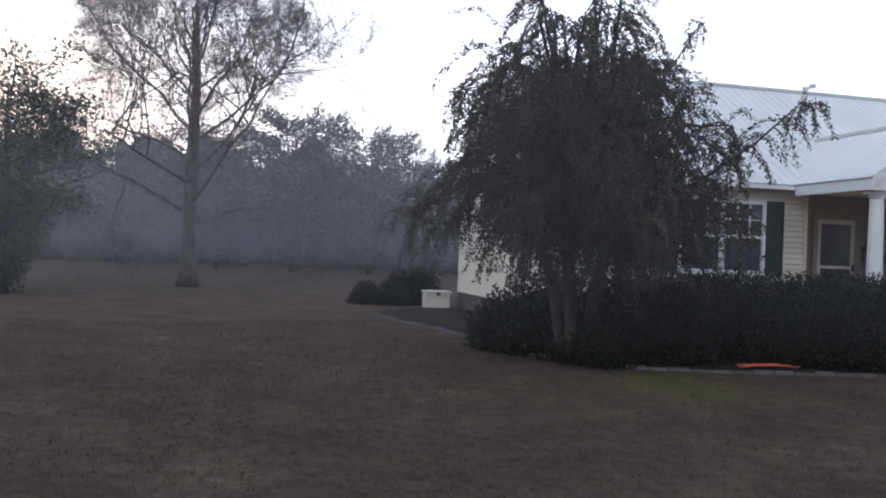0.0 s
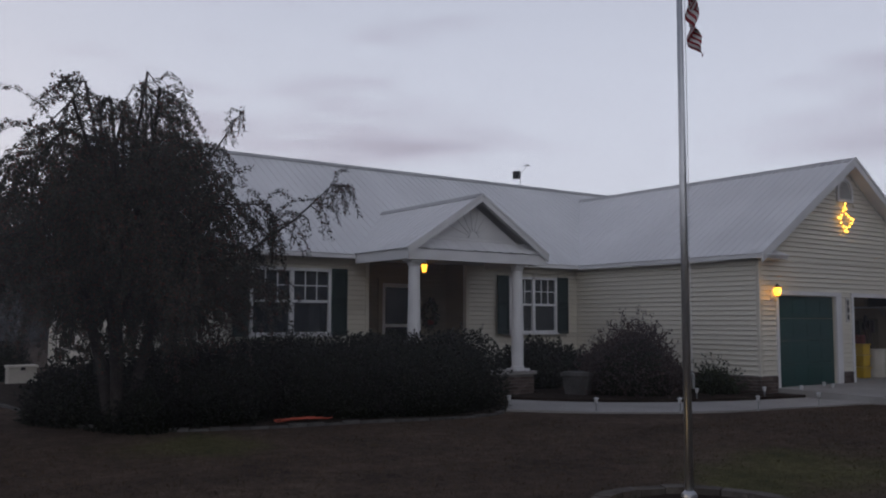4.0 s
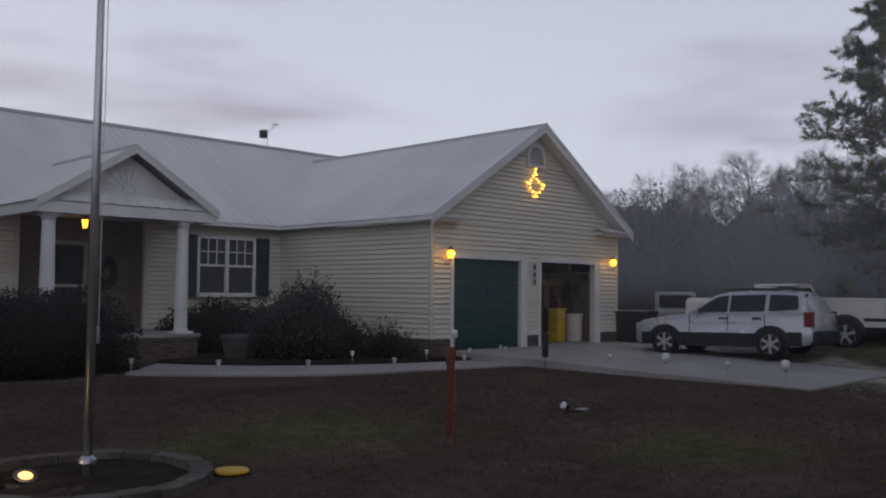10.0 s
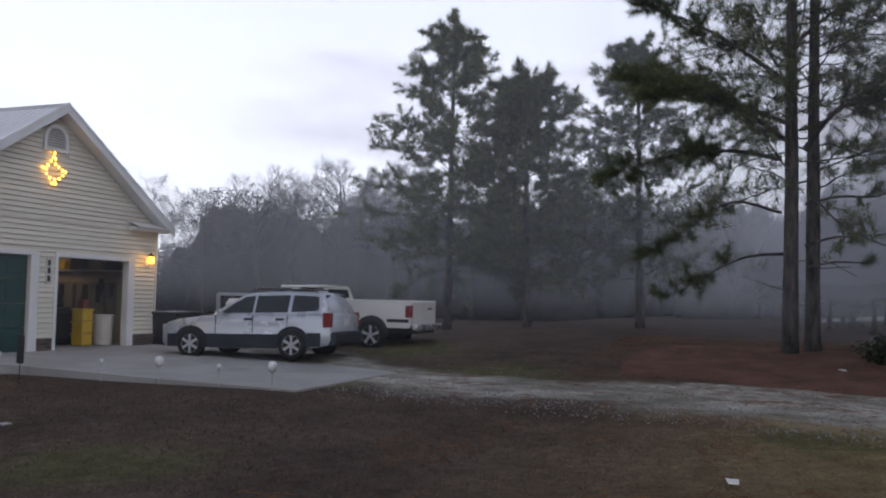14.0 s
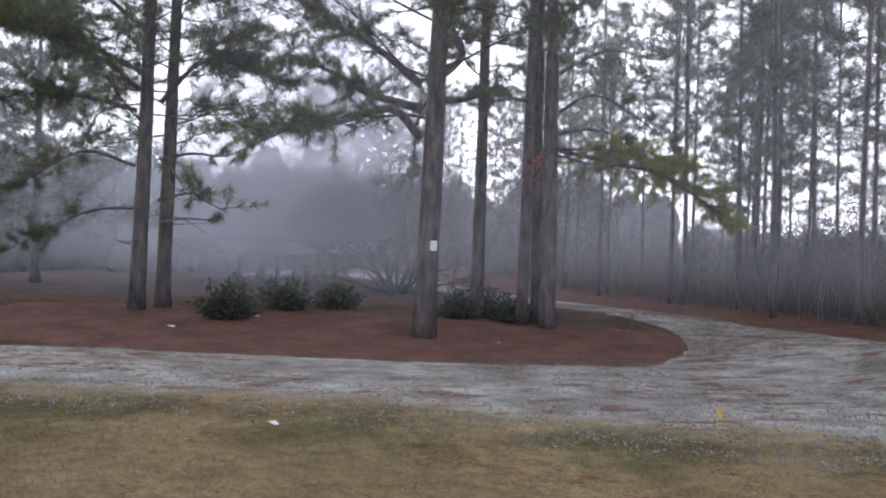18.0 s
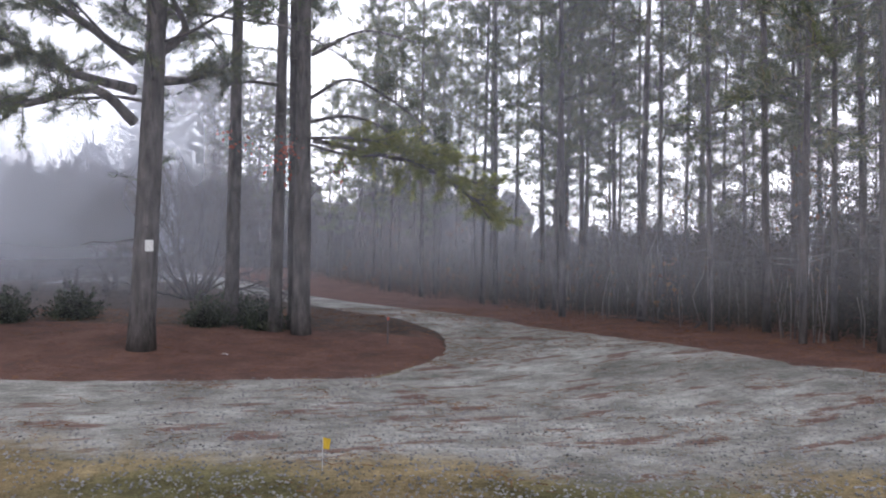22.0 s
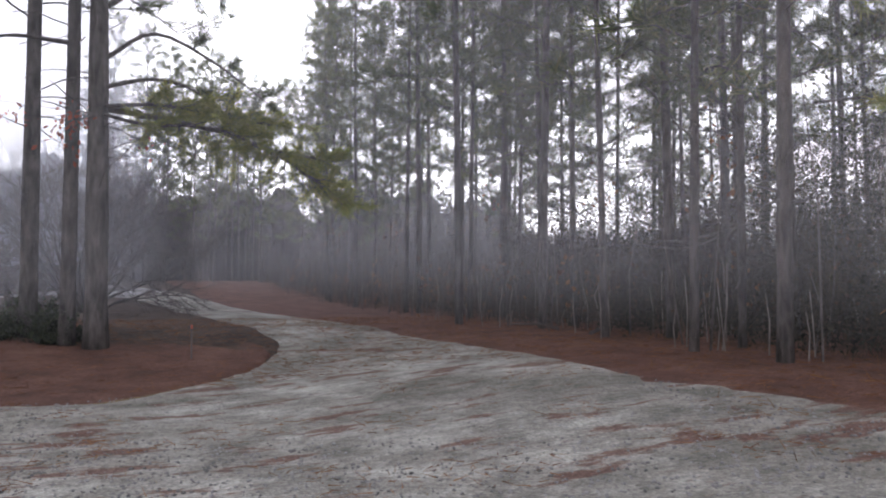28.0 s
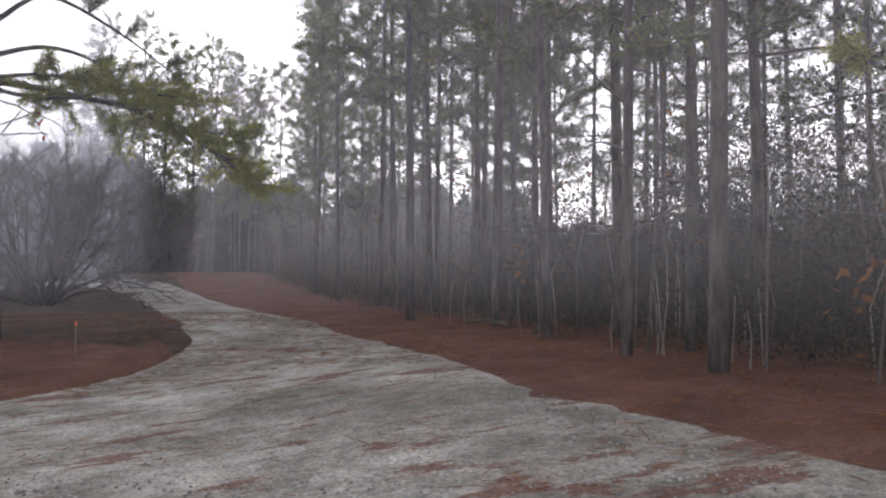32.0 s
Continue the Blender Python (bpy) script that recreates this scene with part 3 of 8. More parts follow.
upper = curve([(2.0, -29.0), (4.6, -31.0), (7.2, -33.0), (12, -33.3), (20, -32.6), (30, -31.6), (36, -30.4), (40, -28.6)], 16)
lower = curve([(-3.0, -35.8), (0.3, -36.4), (6.0, -36.5), (12, -36.0), (20, -35.3), (32, -34.5), (40, -33.4), (46, -31.6)], 16)
sheet("road", [((a[0], a[1] + ragged(k * 0.25, 4, 0.2)), (b[0], b[1] + ragged(k * 0.25, 5, 0.2))) for k, (a, b) in enumerate(zip(upper, lower))], 0.024, GRAVEL,
      "gravel lane leaving along the edge of the woods", "gravel lane", 16, (0, 0))
far_near, far_off = curve([(36, -30.4), (40, -28.6), (42.5, -26), (44, -23)], 12), curve([(41, -33.3), (46, -31.4), (48.5, -28), (50, -24)], 12)
sheet("road", list(zip(far_near, far_off)), 0.04, WET_LANE, "wet pale bend of the lane far off in the mist", "gravel lane", 10, (0, 0))
bed_in = curve([(6.2, -18.0), (6.3, -19.5), (5.2, -23), (4.5, -26), (3.9, -28.6), (4.1, -30.6), (5.6, -32.0), (7.0, -32.8), (8.2, -33.1)], 14)
bed_out = curve([(9, -17.5), (11.5, -19), (11.5, -22), (11, -25), (10.5, -27.5), (10.0, -29.3), (9.2, -30.9), (8.6, -31.9), (8.6, -33.0)], 14)
sheet("straw_bed", [((a[0] + ragged(k * 0.2, 14), a[1]), (b[0] + ragged(k * 0.2, 15, 0.6), b[1])) for k, (a, b) in enumerate(zip(bed_in, bed_out))], 0.045, STRAW,
      "reddish pine straw bed under the pines", "pine straw", 24, (0, 2.2), grow=0.35)
wood_in = curve([(-24, -45.6), (-9, -39.0), (-2.4, -36.75), (2.2, -36.5), (6.6, -36.5), (12, -36.1), (20, -35.4), (45, -34.0), (90, -32.4)], 20)
wood_out = curve([(-20, -75), (-4, -75), (0, -75), (4, -75), (8, -75), (14, -75), (24, -75), (50, -75), (95, -75)], 20)
sheet("straw_bed", [((a[0], a[1] + ragged(k * 0.2, 24)), b) for k, (a, b) in enumerate(zip(wood_in, wood_out))], 0.035, STRAW,
      "reddish pine straw on the floor of the woods", "pine straw", 60, (0, 0), grow=0.75)


def slab(name, outline, top, depth, mat, label, category):
    """A flat paved piece; top(x, y) gives its height."""
    n = len(outline)
    v = [(x, y, top(x, y)) for x, y in outline] + [(x, y, top(x, y) - depth) for x, y in outline]
    f = [tuple(range(n))] + [(k, k + n, (k + 1) % n + n, (k + 1) % n) for k in range(n)]
    ob = part(name, Kit().add(v, f), mat)
    return tagged(ob, label, category, kind="structure")


def drive_top(x, y):
    return -0.005 - 0.155 * smoothstep(-5.5, -13.8, y)


# the concrete apron in front of the garage, in sections with open joints
for (x0, x1) in ((0.86, 4.1), (4.112, 7.6)):
    for (y0, y1) in ((-8.2, -5.52), (-11.0, -8.212), (-13.78, -11.012)):
        slab("driveway", [(x0, y0), (x1, y0), (x1, y1), (x0, y1)], drive_top, 0.25, CONCRETE, "grey concrete driveway slab in front of the garage", "driveway")
walk_near = curve([(-6.3, -4.45), (-5.3, -5.7), (-4.0, -6.6), (-2.7, -7.15), (-1.0, -7.45), (0.86, -7.75)], 8)
walk_far = curve([(-4.9, -2.9), (-4.3, -3.9), (-3.3, -4.85), (-2.0, -5.55), (-0.6, -6.0), (0.86, -6.25)], 8)
for k in range(0, len(walk_near) - 1, 4):
    a, b = walk_near[k:k + 5], walk_far[k:k + 5]
    pull = [(q[0] - 0.006, q[1]) for q in a[-1:]]
    slab("walkway", a[:-1] + pull + [(q[0] - (0.006 if i == 0 else 0), q[1]) for i, q in enumerate(reversed(b))], lambda x, y: -0.165, 0.2, CONCRETE, "curved grey concrete front walk", "front walk")
bed = [(-4.6, -2.6)] + [(x + 0.01, y + 0.02) for x, y in walk_far] + [(2.1, -6.2), (1.6, -5.7), (0.8, -5.6), (0.2, -5.6), (0.2, 0.3), (-3.5, 0.3), (-3.5, -2.3)]
slab("flower_bed", bed, lambda x, y: -0.11, 0.2, MULCH, "dark mulch flower bed between the walk and the house", "flower bed")
edge = curve([(-12.0, 9.0), (-14.4, 6.4), (-14.6, 4.0), (-14.0, 1.6), (-13.9, -0.6), (-13.7, -2.3), (-13.0, -3.7), (-11.6, -4.3), (-9.8, -4.6), (-8.2, -4.95), (-6.9, -4.85), (-6.1, -4.1)], 7)
slab("flower_bed", edge + [(-6.0, 0.3), (-11.8, 0.35), (-11.8, 9.0)], lambda x, y: -0.15, 0.2, MULCH, "dark mulch flower bed along the front of the house", "flower bed")


def edging():
    """Cast edging blocks laid end to end round the bed."""
    ob = thing("bed_edging", "grey concrete edging blocks round the flower bed", "edging", kind="structure")
    me = Kit().bevel_box((-0.15, -0.045, -0.12), (0.15, 0.045, 0.05), 0.012).mesh("edging_block", KERB)
    rng = random.Random(4)
    pts = [Vector((*q, 0)) for q in edge[10:]]
    run = 0.0
    for a, b in zip(pts, pts[1:]):
        d = b - a
        while run < d.length:
            p = a + d.normalized() * run
            place("edging_block", me, ob, at=Matrix.Translation((p.x, p.y, ground_z(p.x, p.y) + rng.uniform(-0.012, 0.012))) @ Matrix.Rotation(math.atan2(d.y, d.x) + rng.uniform(-0.05, 0.05), 4, "Z"))
            run += 0.31
        run -= d.length


edging()

# ---------- the house ----------
PITCH, EAVE = 0.645, 3.06
WY, GX, GY = 0.3, 0.3, -5.5          # front wall, garage side wall, garage front wall
LEFT, RIGHT, BACK = -11.8, 7.64, 8.8
BASE, TOP, LAP = 0.28, 2.95, 0.1144   # siding from the brick base to the soffit, in laps
DOOR1, DOOR2, DOOR_TOP = (1.0, 3.4), (4.2, 6.55), 2.13
PX0, PX1, PY, PXM = -7.12, -3.2, -2.25, -5.16   # the porch roof
BOARD = {}


def frame_axes(plane):
    """Maps (along, out, up) into the world for a wall that faces -y, -x or +x."""
    kind, at = plane
    if kind == "front":
        return lambda u, o, z: (u, at - o, z)
    return lambda u, o, z: (at - o, u, z)


def siding(parent, plane, u0, u1, z0, z1, holes=(), slope=None, mat=None, start=None):
    """Lapped boards as pieces, cut round openings (u, u, z, z) and under a gable's slope."""
    to = frame_axes(plane)
    z = start if start is not None else z0
    while z < z1 - 0.01:
        top = min(z + LAP, z1)
        a, b = u0, u1
        if slope:
            mid, peak, pitch = slope
            half = (peak - top) / pitch
            a, b = max(a, mid - half), min(b, mid + half)
        spans = [(a, b)]
        for h0, h1, hz0, hz1 in holes:
            if hz0 < top - 0.03 and hz1 > z + 0.03:
                spans = [s for p, q in spans for s in ((p, min(q, h0)), (max(p, h1), q)) if s[1] - s[0] > 0.03]
        for p, q in spans:
            if q - p < 0.04:
                continue
            k = Kit()
            prof = [(-0.004, z), (0.012, z), (0.036, z + 0.004), (0.038, z + 0.012), (0.03, z + LAP * 0.3), (0.002, top - 0.001), (-0.004, top - 0.001)]
            n = len(prof)
            k.add([to(p, o, h) for o, h in prof] + [to(q, o, h) for o, h in prof],
                  [tuple(range(n)), tuple(reversed(range(n, 2 * n)))] + [(i, i + n, (i + 1) % n + n, (i + 1) % n) for i in range(n)])
            part("siding_board", k, mat or SIDING, parent)
        z += LAP


BRICK_MESH = {}


def bricks(parent, plane, u0, u1, z0, z1):
    """Courses of bricks set into a mortar bed."""
    to = frame_axes(plane)
    lo, hi = to(u0, -0.06, z0), to(u1, 0.028, z1)
    part("mortar", Kit().box([min(a, b) for a, b in zip(lo, hi)], [max(a, b) for a, b in zip(lo, hi)]), MORTAR, parent)
    row, z = 0, z0 + 0.006
    while z + 0.066 <= z1 + 0.01:
        u = u0 - (0.11 if row % 2 else 0)
        while u < u1:
            a, b = max(u, u0), min(u + 0.205, u1)
            if b - a > 0.04:
                key = (plane[0], round(b - a, 2))
                if key not in BRICK_MESH:
                    k = Kit()
                    p, q = frame_axes((plane[0], 0))(0, 0.0, 0), frame_axes((plane[0], 0))(round(b - a, 2), 0.04, 0.062)
                    k.bevel_box([min(m, n) for m, n in zip(p, q)], [max(m, n) for m, n in zip(p, q)], 0.004)
                    BRICK_MESH[key] = k.mesh("brick", BRICK)
                place("brick", BRICK_MESH[key], parent, at=Matrix.Translation(to(a, 0.0, z)))
            u += 0.216
        z += 0.0745
        row += 1


def roof_panel(parent, to, w0, w1, start, end, mat):
    """One ribbed sheet from eave to ridge; to(w, s, lift) places a point."""
    prof, n = [], 4
    step = (w1 - w0) / n
    for i in range(n):
        a = w0 + i * step
        prof += [(a, 0.018), (a + 0.022, 0.018), (a + 0.04, 0.0), (a + step * 0.5, 0.002), (a + step - 0.018, 0.0)]
    prof.append((w1, 0.02))
    v = [to(w, start(w), h) for w, h in prof] + [to(w, end(w), h) for w, h in prof] + [to(w, start(w), h - 0.02) for w, h in prof]
    m = len(prof)
    f = [(i, i + 1, m + i + 1, m + i) for i in range(m - 1)] + [(2 * m + i, 2 * m + i + 1, i + 1, i) for i in range(m - 1)]
    part("roof_panel", Kit().add(v, f), mat, parent)


def window_unit(parent, x0, x1, z0, z1, bare=False):
    """A double-hung window: casing, two sashes side by side, bars above, glass and a curtain."""
    w = new("window")
    w.parent = parent
    y = WY
    mid = (x0 + x1) / 2
    for a, b, c, d in ((x0, x0 + 0.07, z0, z1), (x1 - 0.07, x1, z0, z1), (mid - 0.05, mid + 0.05, z0, z1), (x0, x1, z1 - 0.07, z1), (x0, x1, z0, z0 + 0.06)):
        part("casing", Kit().bevel_box((a, y - 0.06, c), (b, y + 0.05, d), 0.006), WHITE, w)
    part("window_sill", Kit().bevel_box((x0 - 0.03, y - 0.09, z0 - 0.05), (x1 + 0.03, y + 0.02, z0), 0.008), WHITE, w)
    half = (z0 + z1) / 2
    for a, b in ((x0 + 0.07, mid - 0.05), (mid + 0.05, x1 - 0.07)):
        part("meeting_rail", Kit().bevel_box((a, y - 0.045, half - 0.03), (b, y + 0.02, half + 0.03), 0.005), WHITE, w)
        for c in (1, 2):
            u = a + (b - a) * c / 3
            part("glazing_bar", Kit().box((u - 0.011, y - 0.03, half + 0.03), (u + 0.011, y - 0.008, z1 - 0.07)), WHITE, w)
        zz = (half + z1) / 2 - 0.02
        part("glazing_bar", Kit().box((a, y - 0.029, zz - 0.011), (b, y - 0.009, zz + 0.011)), WHITE, w)
        part("pane", Kit().box((a, y - 0.006, half + 0.03), (b, y, z1 - 0.07)), GLASS, w)
        part("pane", Kit().box((a, y + 0.008, z0 + 0.06), (b, y + 0.014, half - 0.03)), GLASS, w)
        k = Kit()
        n = 26
        pts = [(a + (b - a) * i / n, y + 0.075 + 0.012 * math.sin(i * 1.9)) for i in range(n + 1)]
        low = half if a > mid - 0.2 else z0
        k.add([(p, q, low) for p, q in pts] + [(p, q, z1) for p, q in pts], [(i, i + 1, n + 2 + i, n + 1 + i) for i in range(n)])
        part("curtain", k, CURTAIN, w)
    return w


def shutter(parent, x0, x1, z0, z1):
    s = new("shutter")
    s.parent = parent
    y = WY - 0.024
    for a, b, c, d in ((x0, x0 + 0.05, z0, z1), (x1 - 0.05, x1, z0, z1), (x0 + 0.05, x1 - 0.05, z1 - 0.08, z1), (x0 + 0.05, x1 - 0.05, z0, z0 + 0.1), (x0 + 0.05, x1 - 0.05, (z0 + z1) / 2 - 0.04, (z0 + z1) / 2 + 0.04)):
        part("stile", Kit().box((a, y - 0.035, c), (b, y, d)), SHUTTER, s)
    lou = Kit()
    z = z0 + 0.11
    while z < z1 - 0.1:
        if abs(z - (z0 + z1) / 2) > 0.06:
            lou.add([(x0 + 0.05, y - 0.03, z), (x1 - 0.05, y - 0.03, z), (x1 - 0.05, y - 0.008, z + 0.035), (x0 + 0.05, y - 0.008, z + 0.035)], [(0, 1, 2, 3)])
        z += 0.042
    part("louvres", lou, SHUTTER, s)
    part("backing", Kit().box((x0 + 0.05, y - 0.006, z0 + 0.1), (x1 - 0.05, y - 0.001, z1 - 0.08)), SHUTTER, s)


def house():
    h = thing("house", "single-storey cream vinyl-sided house with a pale ribbed metal roof", "house")
    # solid walls behind the siding
    part("wall", Kit().box((LEFT, WY + 0.1, -0.3), (-6.56, WY + 0.2, 2.95)), SIDING, h)
    part("wall", Kit().box((-3.55, WY + 0.1, -0.3), (GX, WY + 0.2, 2.95)), SIDING, h)
    part("wall", Kit().box((LEFT + 0.004, WY + 0.2, -0.3), (LEFT + 0.14, BACK, 2.95)), SIDING, h)
    part("wall", Kit().box((LEFT, BACK, -0.3), (RIGHT, BACK + 0.14, 2.95)), SIDING, h)
    part("wall", Kit().box((GX + 0.004, GY + 0.14, -0.3), (GX + 0.14, WY + 0.1, 2.95)), SIDING, h)
    part("wall", Kit().box((RIGHT - 0.14, GY, -0.3), (RIGHT, BACK, 2.95)), SIDING, h)
    for a, b, c, d in ((GX, DOOR1[0], -0.3, DOOR_TOP), (DOOR1[1], DOOR2[0], -0.3, DOOR_TOP), (DOOR2[1], RIGHT - 0.14, -0.3, DOOR_TOP), (GX, RIGHT - 0.14, DOOR_TOP, 2.95)):
        part("wall", Kit().box((a, GY + 0.004, c), (b, GY + 0.14, d)), SIDING, h)
    part("gable", Kit().prism([(GX, 2.95), (RIGHT, 2.95), (3.97, 5.32)], "y", GY + 0.004, GY + 0.14), SIDING, h)
    part("gable", Kit().prism([(WY, 2.95), (BACK, 2.95), (4.55, 5.75)], "x", LEFT + 0.004, LEFT + 0.14), SIDING, h)
    # siding boards
    siding(h, ("front", WY + 0.1), LEFT, -6.56, BASE, TOP, [(-9.98, -7.14, 1.14, 2.72)])
    siding(h, ("front", WY + 0.1), -3.55, GX, BASE, TOP, [(-2.68, -0.12, 1.14, 2.72)])
    siding(h, ("side", GX), GY + 0.05, WY + 0.08, BASE, TOP)
    siding(h, ("front", GY), GX + 0.05, RIGHT - 0.05, BASE, 2.944, [(DOOR1[0] - 0.1, DOOR1[1] + 0.1, -1, DOOR_TOP + 0.1), (DOOR2[0] - 0.1, DOOR2[1] + 0.1, -1, DOOR_TOP + 0.1)])
    siding(h, ("front", GY), GX, RIGHT, 2.944, 5.3, [(3.56, 4.38, 4.5, 4.95), (3.64, 4.3, 4.95, 5.14)], (3.97, 5.46, PITCH))
    siding(h, ("side", LEFT), WY + 0.1, BACK, BASE, 2.95)
    siding(h, ("side", LEFT), WY + 0.1, BACK, 2.95, 5.75, (), (4.55, 5.85, PITCH))
    # corner posts
    for x, y in ((LEFT, WY + 0.1), (GX, GY), (RIGHT, GY)):
        part("corner_trim", Kit().bevel_box((x - 0.028, y - 0.028, BASE - 0.01), (x + 0.07 if x < 7 else x + 0.028, y + 0.07, TOP + 0.03), 0.006), SIDING, h)
    part("corner_trim", Kit().bevel_box((-6.6, WY + 0.07, BASE), (-6.5, WY + 0.2, TOP), 0.006), SIDING, h)
    part("corner_trim", Kit().bevel_box((-3.62, WY + 0.07, BASE), (-3.52, WY + 0.2, TOP), 0.006), SIDING, h)
    # brick base
    bricks(h, ("front", GY), GX - 0.02, DOOR1[0] - 0.1, -0.26, BASE)
    bricks(h, ("front", GY), DOOR1[1] + 0.1, DOOR2[0] - 0.1, -0.26, BASE)
    bricks(h, ("front", GY), DOOR2[1] + 0.1, RIGHT + 0.02, -0.26, BASE)
    bricks(h, ("side", GX), GY, WY + 0.1, -0.26, BASE)
    bricks(h, ("side", LEFT), 4.5, BACK, -0.26, BASE)
    part("foundation", Kit().box((LEFT - 0.02, WY + 0.06, -0.3), (-6.56, WY + 0.1, BASE)), BRICK, h)
    part("foundation", Kit().box((-3.55, WY + 0.06, -0.3), (GX, WY + 0.1, BASE)), BRICK, h)
    part("foundation", Kit().box((LEFT - 0.04, WY + 0.1, -0.3), (LEFT, 4.5, BASE)), BRICK, h)

    # main roof: front slope towards the lawn, back slope behind
    k0, k1 = LEFT - 0.35, 8.0
    n = 22
    for i in range(n):
        a, b = k0 + (k1 - k0) * i / n, k0 + (k1 - k0) * (i + 1) / n
        roof_panel(h, lambda w, s, t: (w, s - 0.54 * t, EAVE + PITCH * s + 0.84 * t), a, b, lambda w: max(0.0, min(w, 7.94 - w)) if w > 0 else -0.02, lambda w: 4.56, ROOF)
    part("back_slope", Kit().add([(k0, 9.14, EAVE), (k1, 9.14, EAVE), (k1, 4.55, 6.0), (k0, 4.55, 6.0), (k0, 9.14, EAVE - 0.05), (k1, 9.14, EAVE - 0.05)], [(0, 1, 2, 3), (0, 4, 5, 1)]), ROOF, h)
    part("ridge_cap", Kit().prism([(4.38, 5.925), (4.55, 6.035), (4.72, 5.925), (4.72, 5.905), (4.55, 6.01), (4.38, 5.905)], "x", k0, k1), RIDGE, h)
    # garage roof: both slopes, the far end running into the main roof
    g0, g1 = -5.82, 3.95
    for i in range(11):
        a, b = g0 + (g1 - g0) * i / 11, g0 + (g1 - g0) * (i + 1) / 11
        roof_panel(h, lambda w, s, t: (s - 0.54 * t, w, EAVE + PITCH * s + 0.84 * t), a, b, lambda w: max(-0.02, w), lambda w: 3.98, ROOF)
        roof_panel(h, lambda w, s, t: (7.94 - s + 0.54 * t, w, EAVE + PITCH * s + 0.84 * t), a, b, lambda w: max(-0.02, w), lambda w: 3.98, ROOF)
    part("ridge_cap", Kit().prism([(3.8, 5.525), (3.97, 5.645), (4.14, 5.525), (4.14, 5.505), (3.97, 5.62), (3.8, 5.505)], "y", g0 - 0.01, 4.7), RIDGE, h)
    # porch roof
    p1 = (4.31 - EAVE) / PITCH
    for i in range(4):
        a, b = PY + (p1 - PY) * i / 4, PY + (p1 - PY) * (i + 1) / 4
        roof_panel(h, lambda w, s, t: (PX0 + s - 0.54 * t, w, EAVE + PITCH * s + 0.84 * t + 0.01), a, b, lambda w: max(-0.02, w), lambda w: PXM - PX0 + 0.01, ROOF)
        roof_panel(h, lambda w, s, t: (PX1 - s + 0.54 * t, w, EAVE + PITCH * s + 0.84 * t + 0.01), a, b, lambda w: max(-0.02, w), lambda w: PX1 - PXM + 0.01, ROOF)
    part("ridge_cap", Kit().prism([(PXM - 0.15, 4.27), (PXM, 4.37), (PXM + 0.15, 4.27), (PXM + 0.15, 4.25), (PXM, 4.345), (PXM - 0.15, 4.25)], "y", PY - 0.01, 2.1), RIDGE, h)

    # eaves: fascia boards and soffits
    fz0, fz1 = EAVE - 0.115, EAVE - 0.012
    part("fascia", Kit().box((k0, -0.005, fz0), (PX0 + 0.02, 0.025, fz1)), WHITE, h)
    part("fascia", Kit().box((PX1 - 0.02, -0.005, fz0), (0.005, 0.025, fz1)), WHITE, h)
    part("fascia", Kit().box((-0.005, -5.8, fz0), (0.025, 0.02, fz1)), WHITE, h)
    part("fascia", Kit().box((7.92, -5.8, fz0), (7.95, 0.3, fz1)), WHITE, h)
    part("soffit", Kit().box((k0, 0.025, fz0 + 0.01), (GX, WY + 0.12, fz0 + 0.03)), SOFFIT, h)
    part("soffit", Kit().box((0.025, GY, fz0 + 0.012), (GX + 0.02, 0.025, fz0 + 0.032)), SOFFIT, h)
    part("soffit", Kit().box((RIGHT, GY, fz0 + 0.012), (7.92, 1.0, fz0 + 0.032)), SOFFIT, h)

    def rake(a, b, y0, y1, drop, name="rake_board"):
        """A sloping board between two points of the gable's edge."""
        (x0, z0), (x1, z1) = a, b
        k = Kit()
        v = [(x, y, z) for y in (y0, y1) for x, z in ((x0, z0), (x1, z1), (x1, z1 - drop), (x0, z0 - drop))]
        k.add(v, [(0, 1, 2, 3), (7, 6, 5, 4), (0, 4, 5, 1), (1, 5, 6, 2), (2, 6, 7, 3), (3, 7, 4, 0)])
        part(name, k, WHITE, h)

    pk = EAVE + PITCH * 3.97
    rake((-0.02, EAVE - 0.03), (3.97, pk - 0.02), -5.845, -5.81, 0.19)
    rake((7.96, EAVE - 0.03), (3.97, pk - 0.02), -5.845, -5.81, 0.19)
    rake((-0.02, EAVE + 0.02), (3.97, pk + 0.035), -5.865, -5.84, 0.07, "rake_trim")
    rake((7.96, EAVE + 0.02), (3.97, pk + 0.035), -5.865, -5.84, 0.07, "rake_trim")
    rake((0.28, EAVE + 0.01), (3.97, pk - 0.18), -5.81, GY + 0.02, 0.025, "rake_soffit")
    rake((7.66, EAVE + 0.01), (3.97, pk - 0.18), -5.81, GY + 0.02, 0.025, "rake_soffit")
    mk = EAVE + PITCH * 4.55
    for y0, y1 in ((0.0, 4.55), (9.1, 4.55)):
        k = Kit()
        zz = EAVE - 0.03
        v = [(x, y, z) for x in (k0 - 0.02, k0 + 0.015) for y, z in ((y0, zz), (y1, mk - 0.02), (y1, mk - 0.2), (y0, zz - 0.17))]
        part("rake_board", k.add(v, [(0, 1, 2, 3), (7, 6, 5, 4), (0, 4, 5, 1), (1, 5, 6, 2), (2, 6, 7, 3), (3, 7, 4, 0)]), WHITE, h)
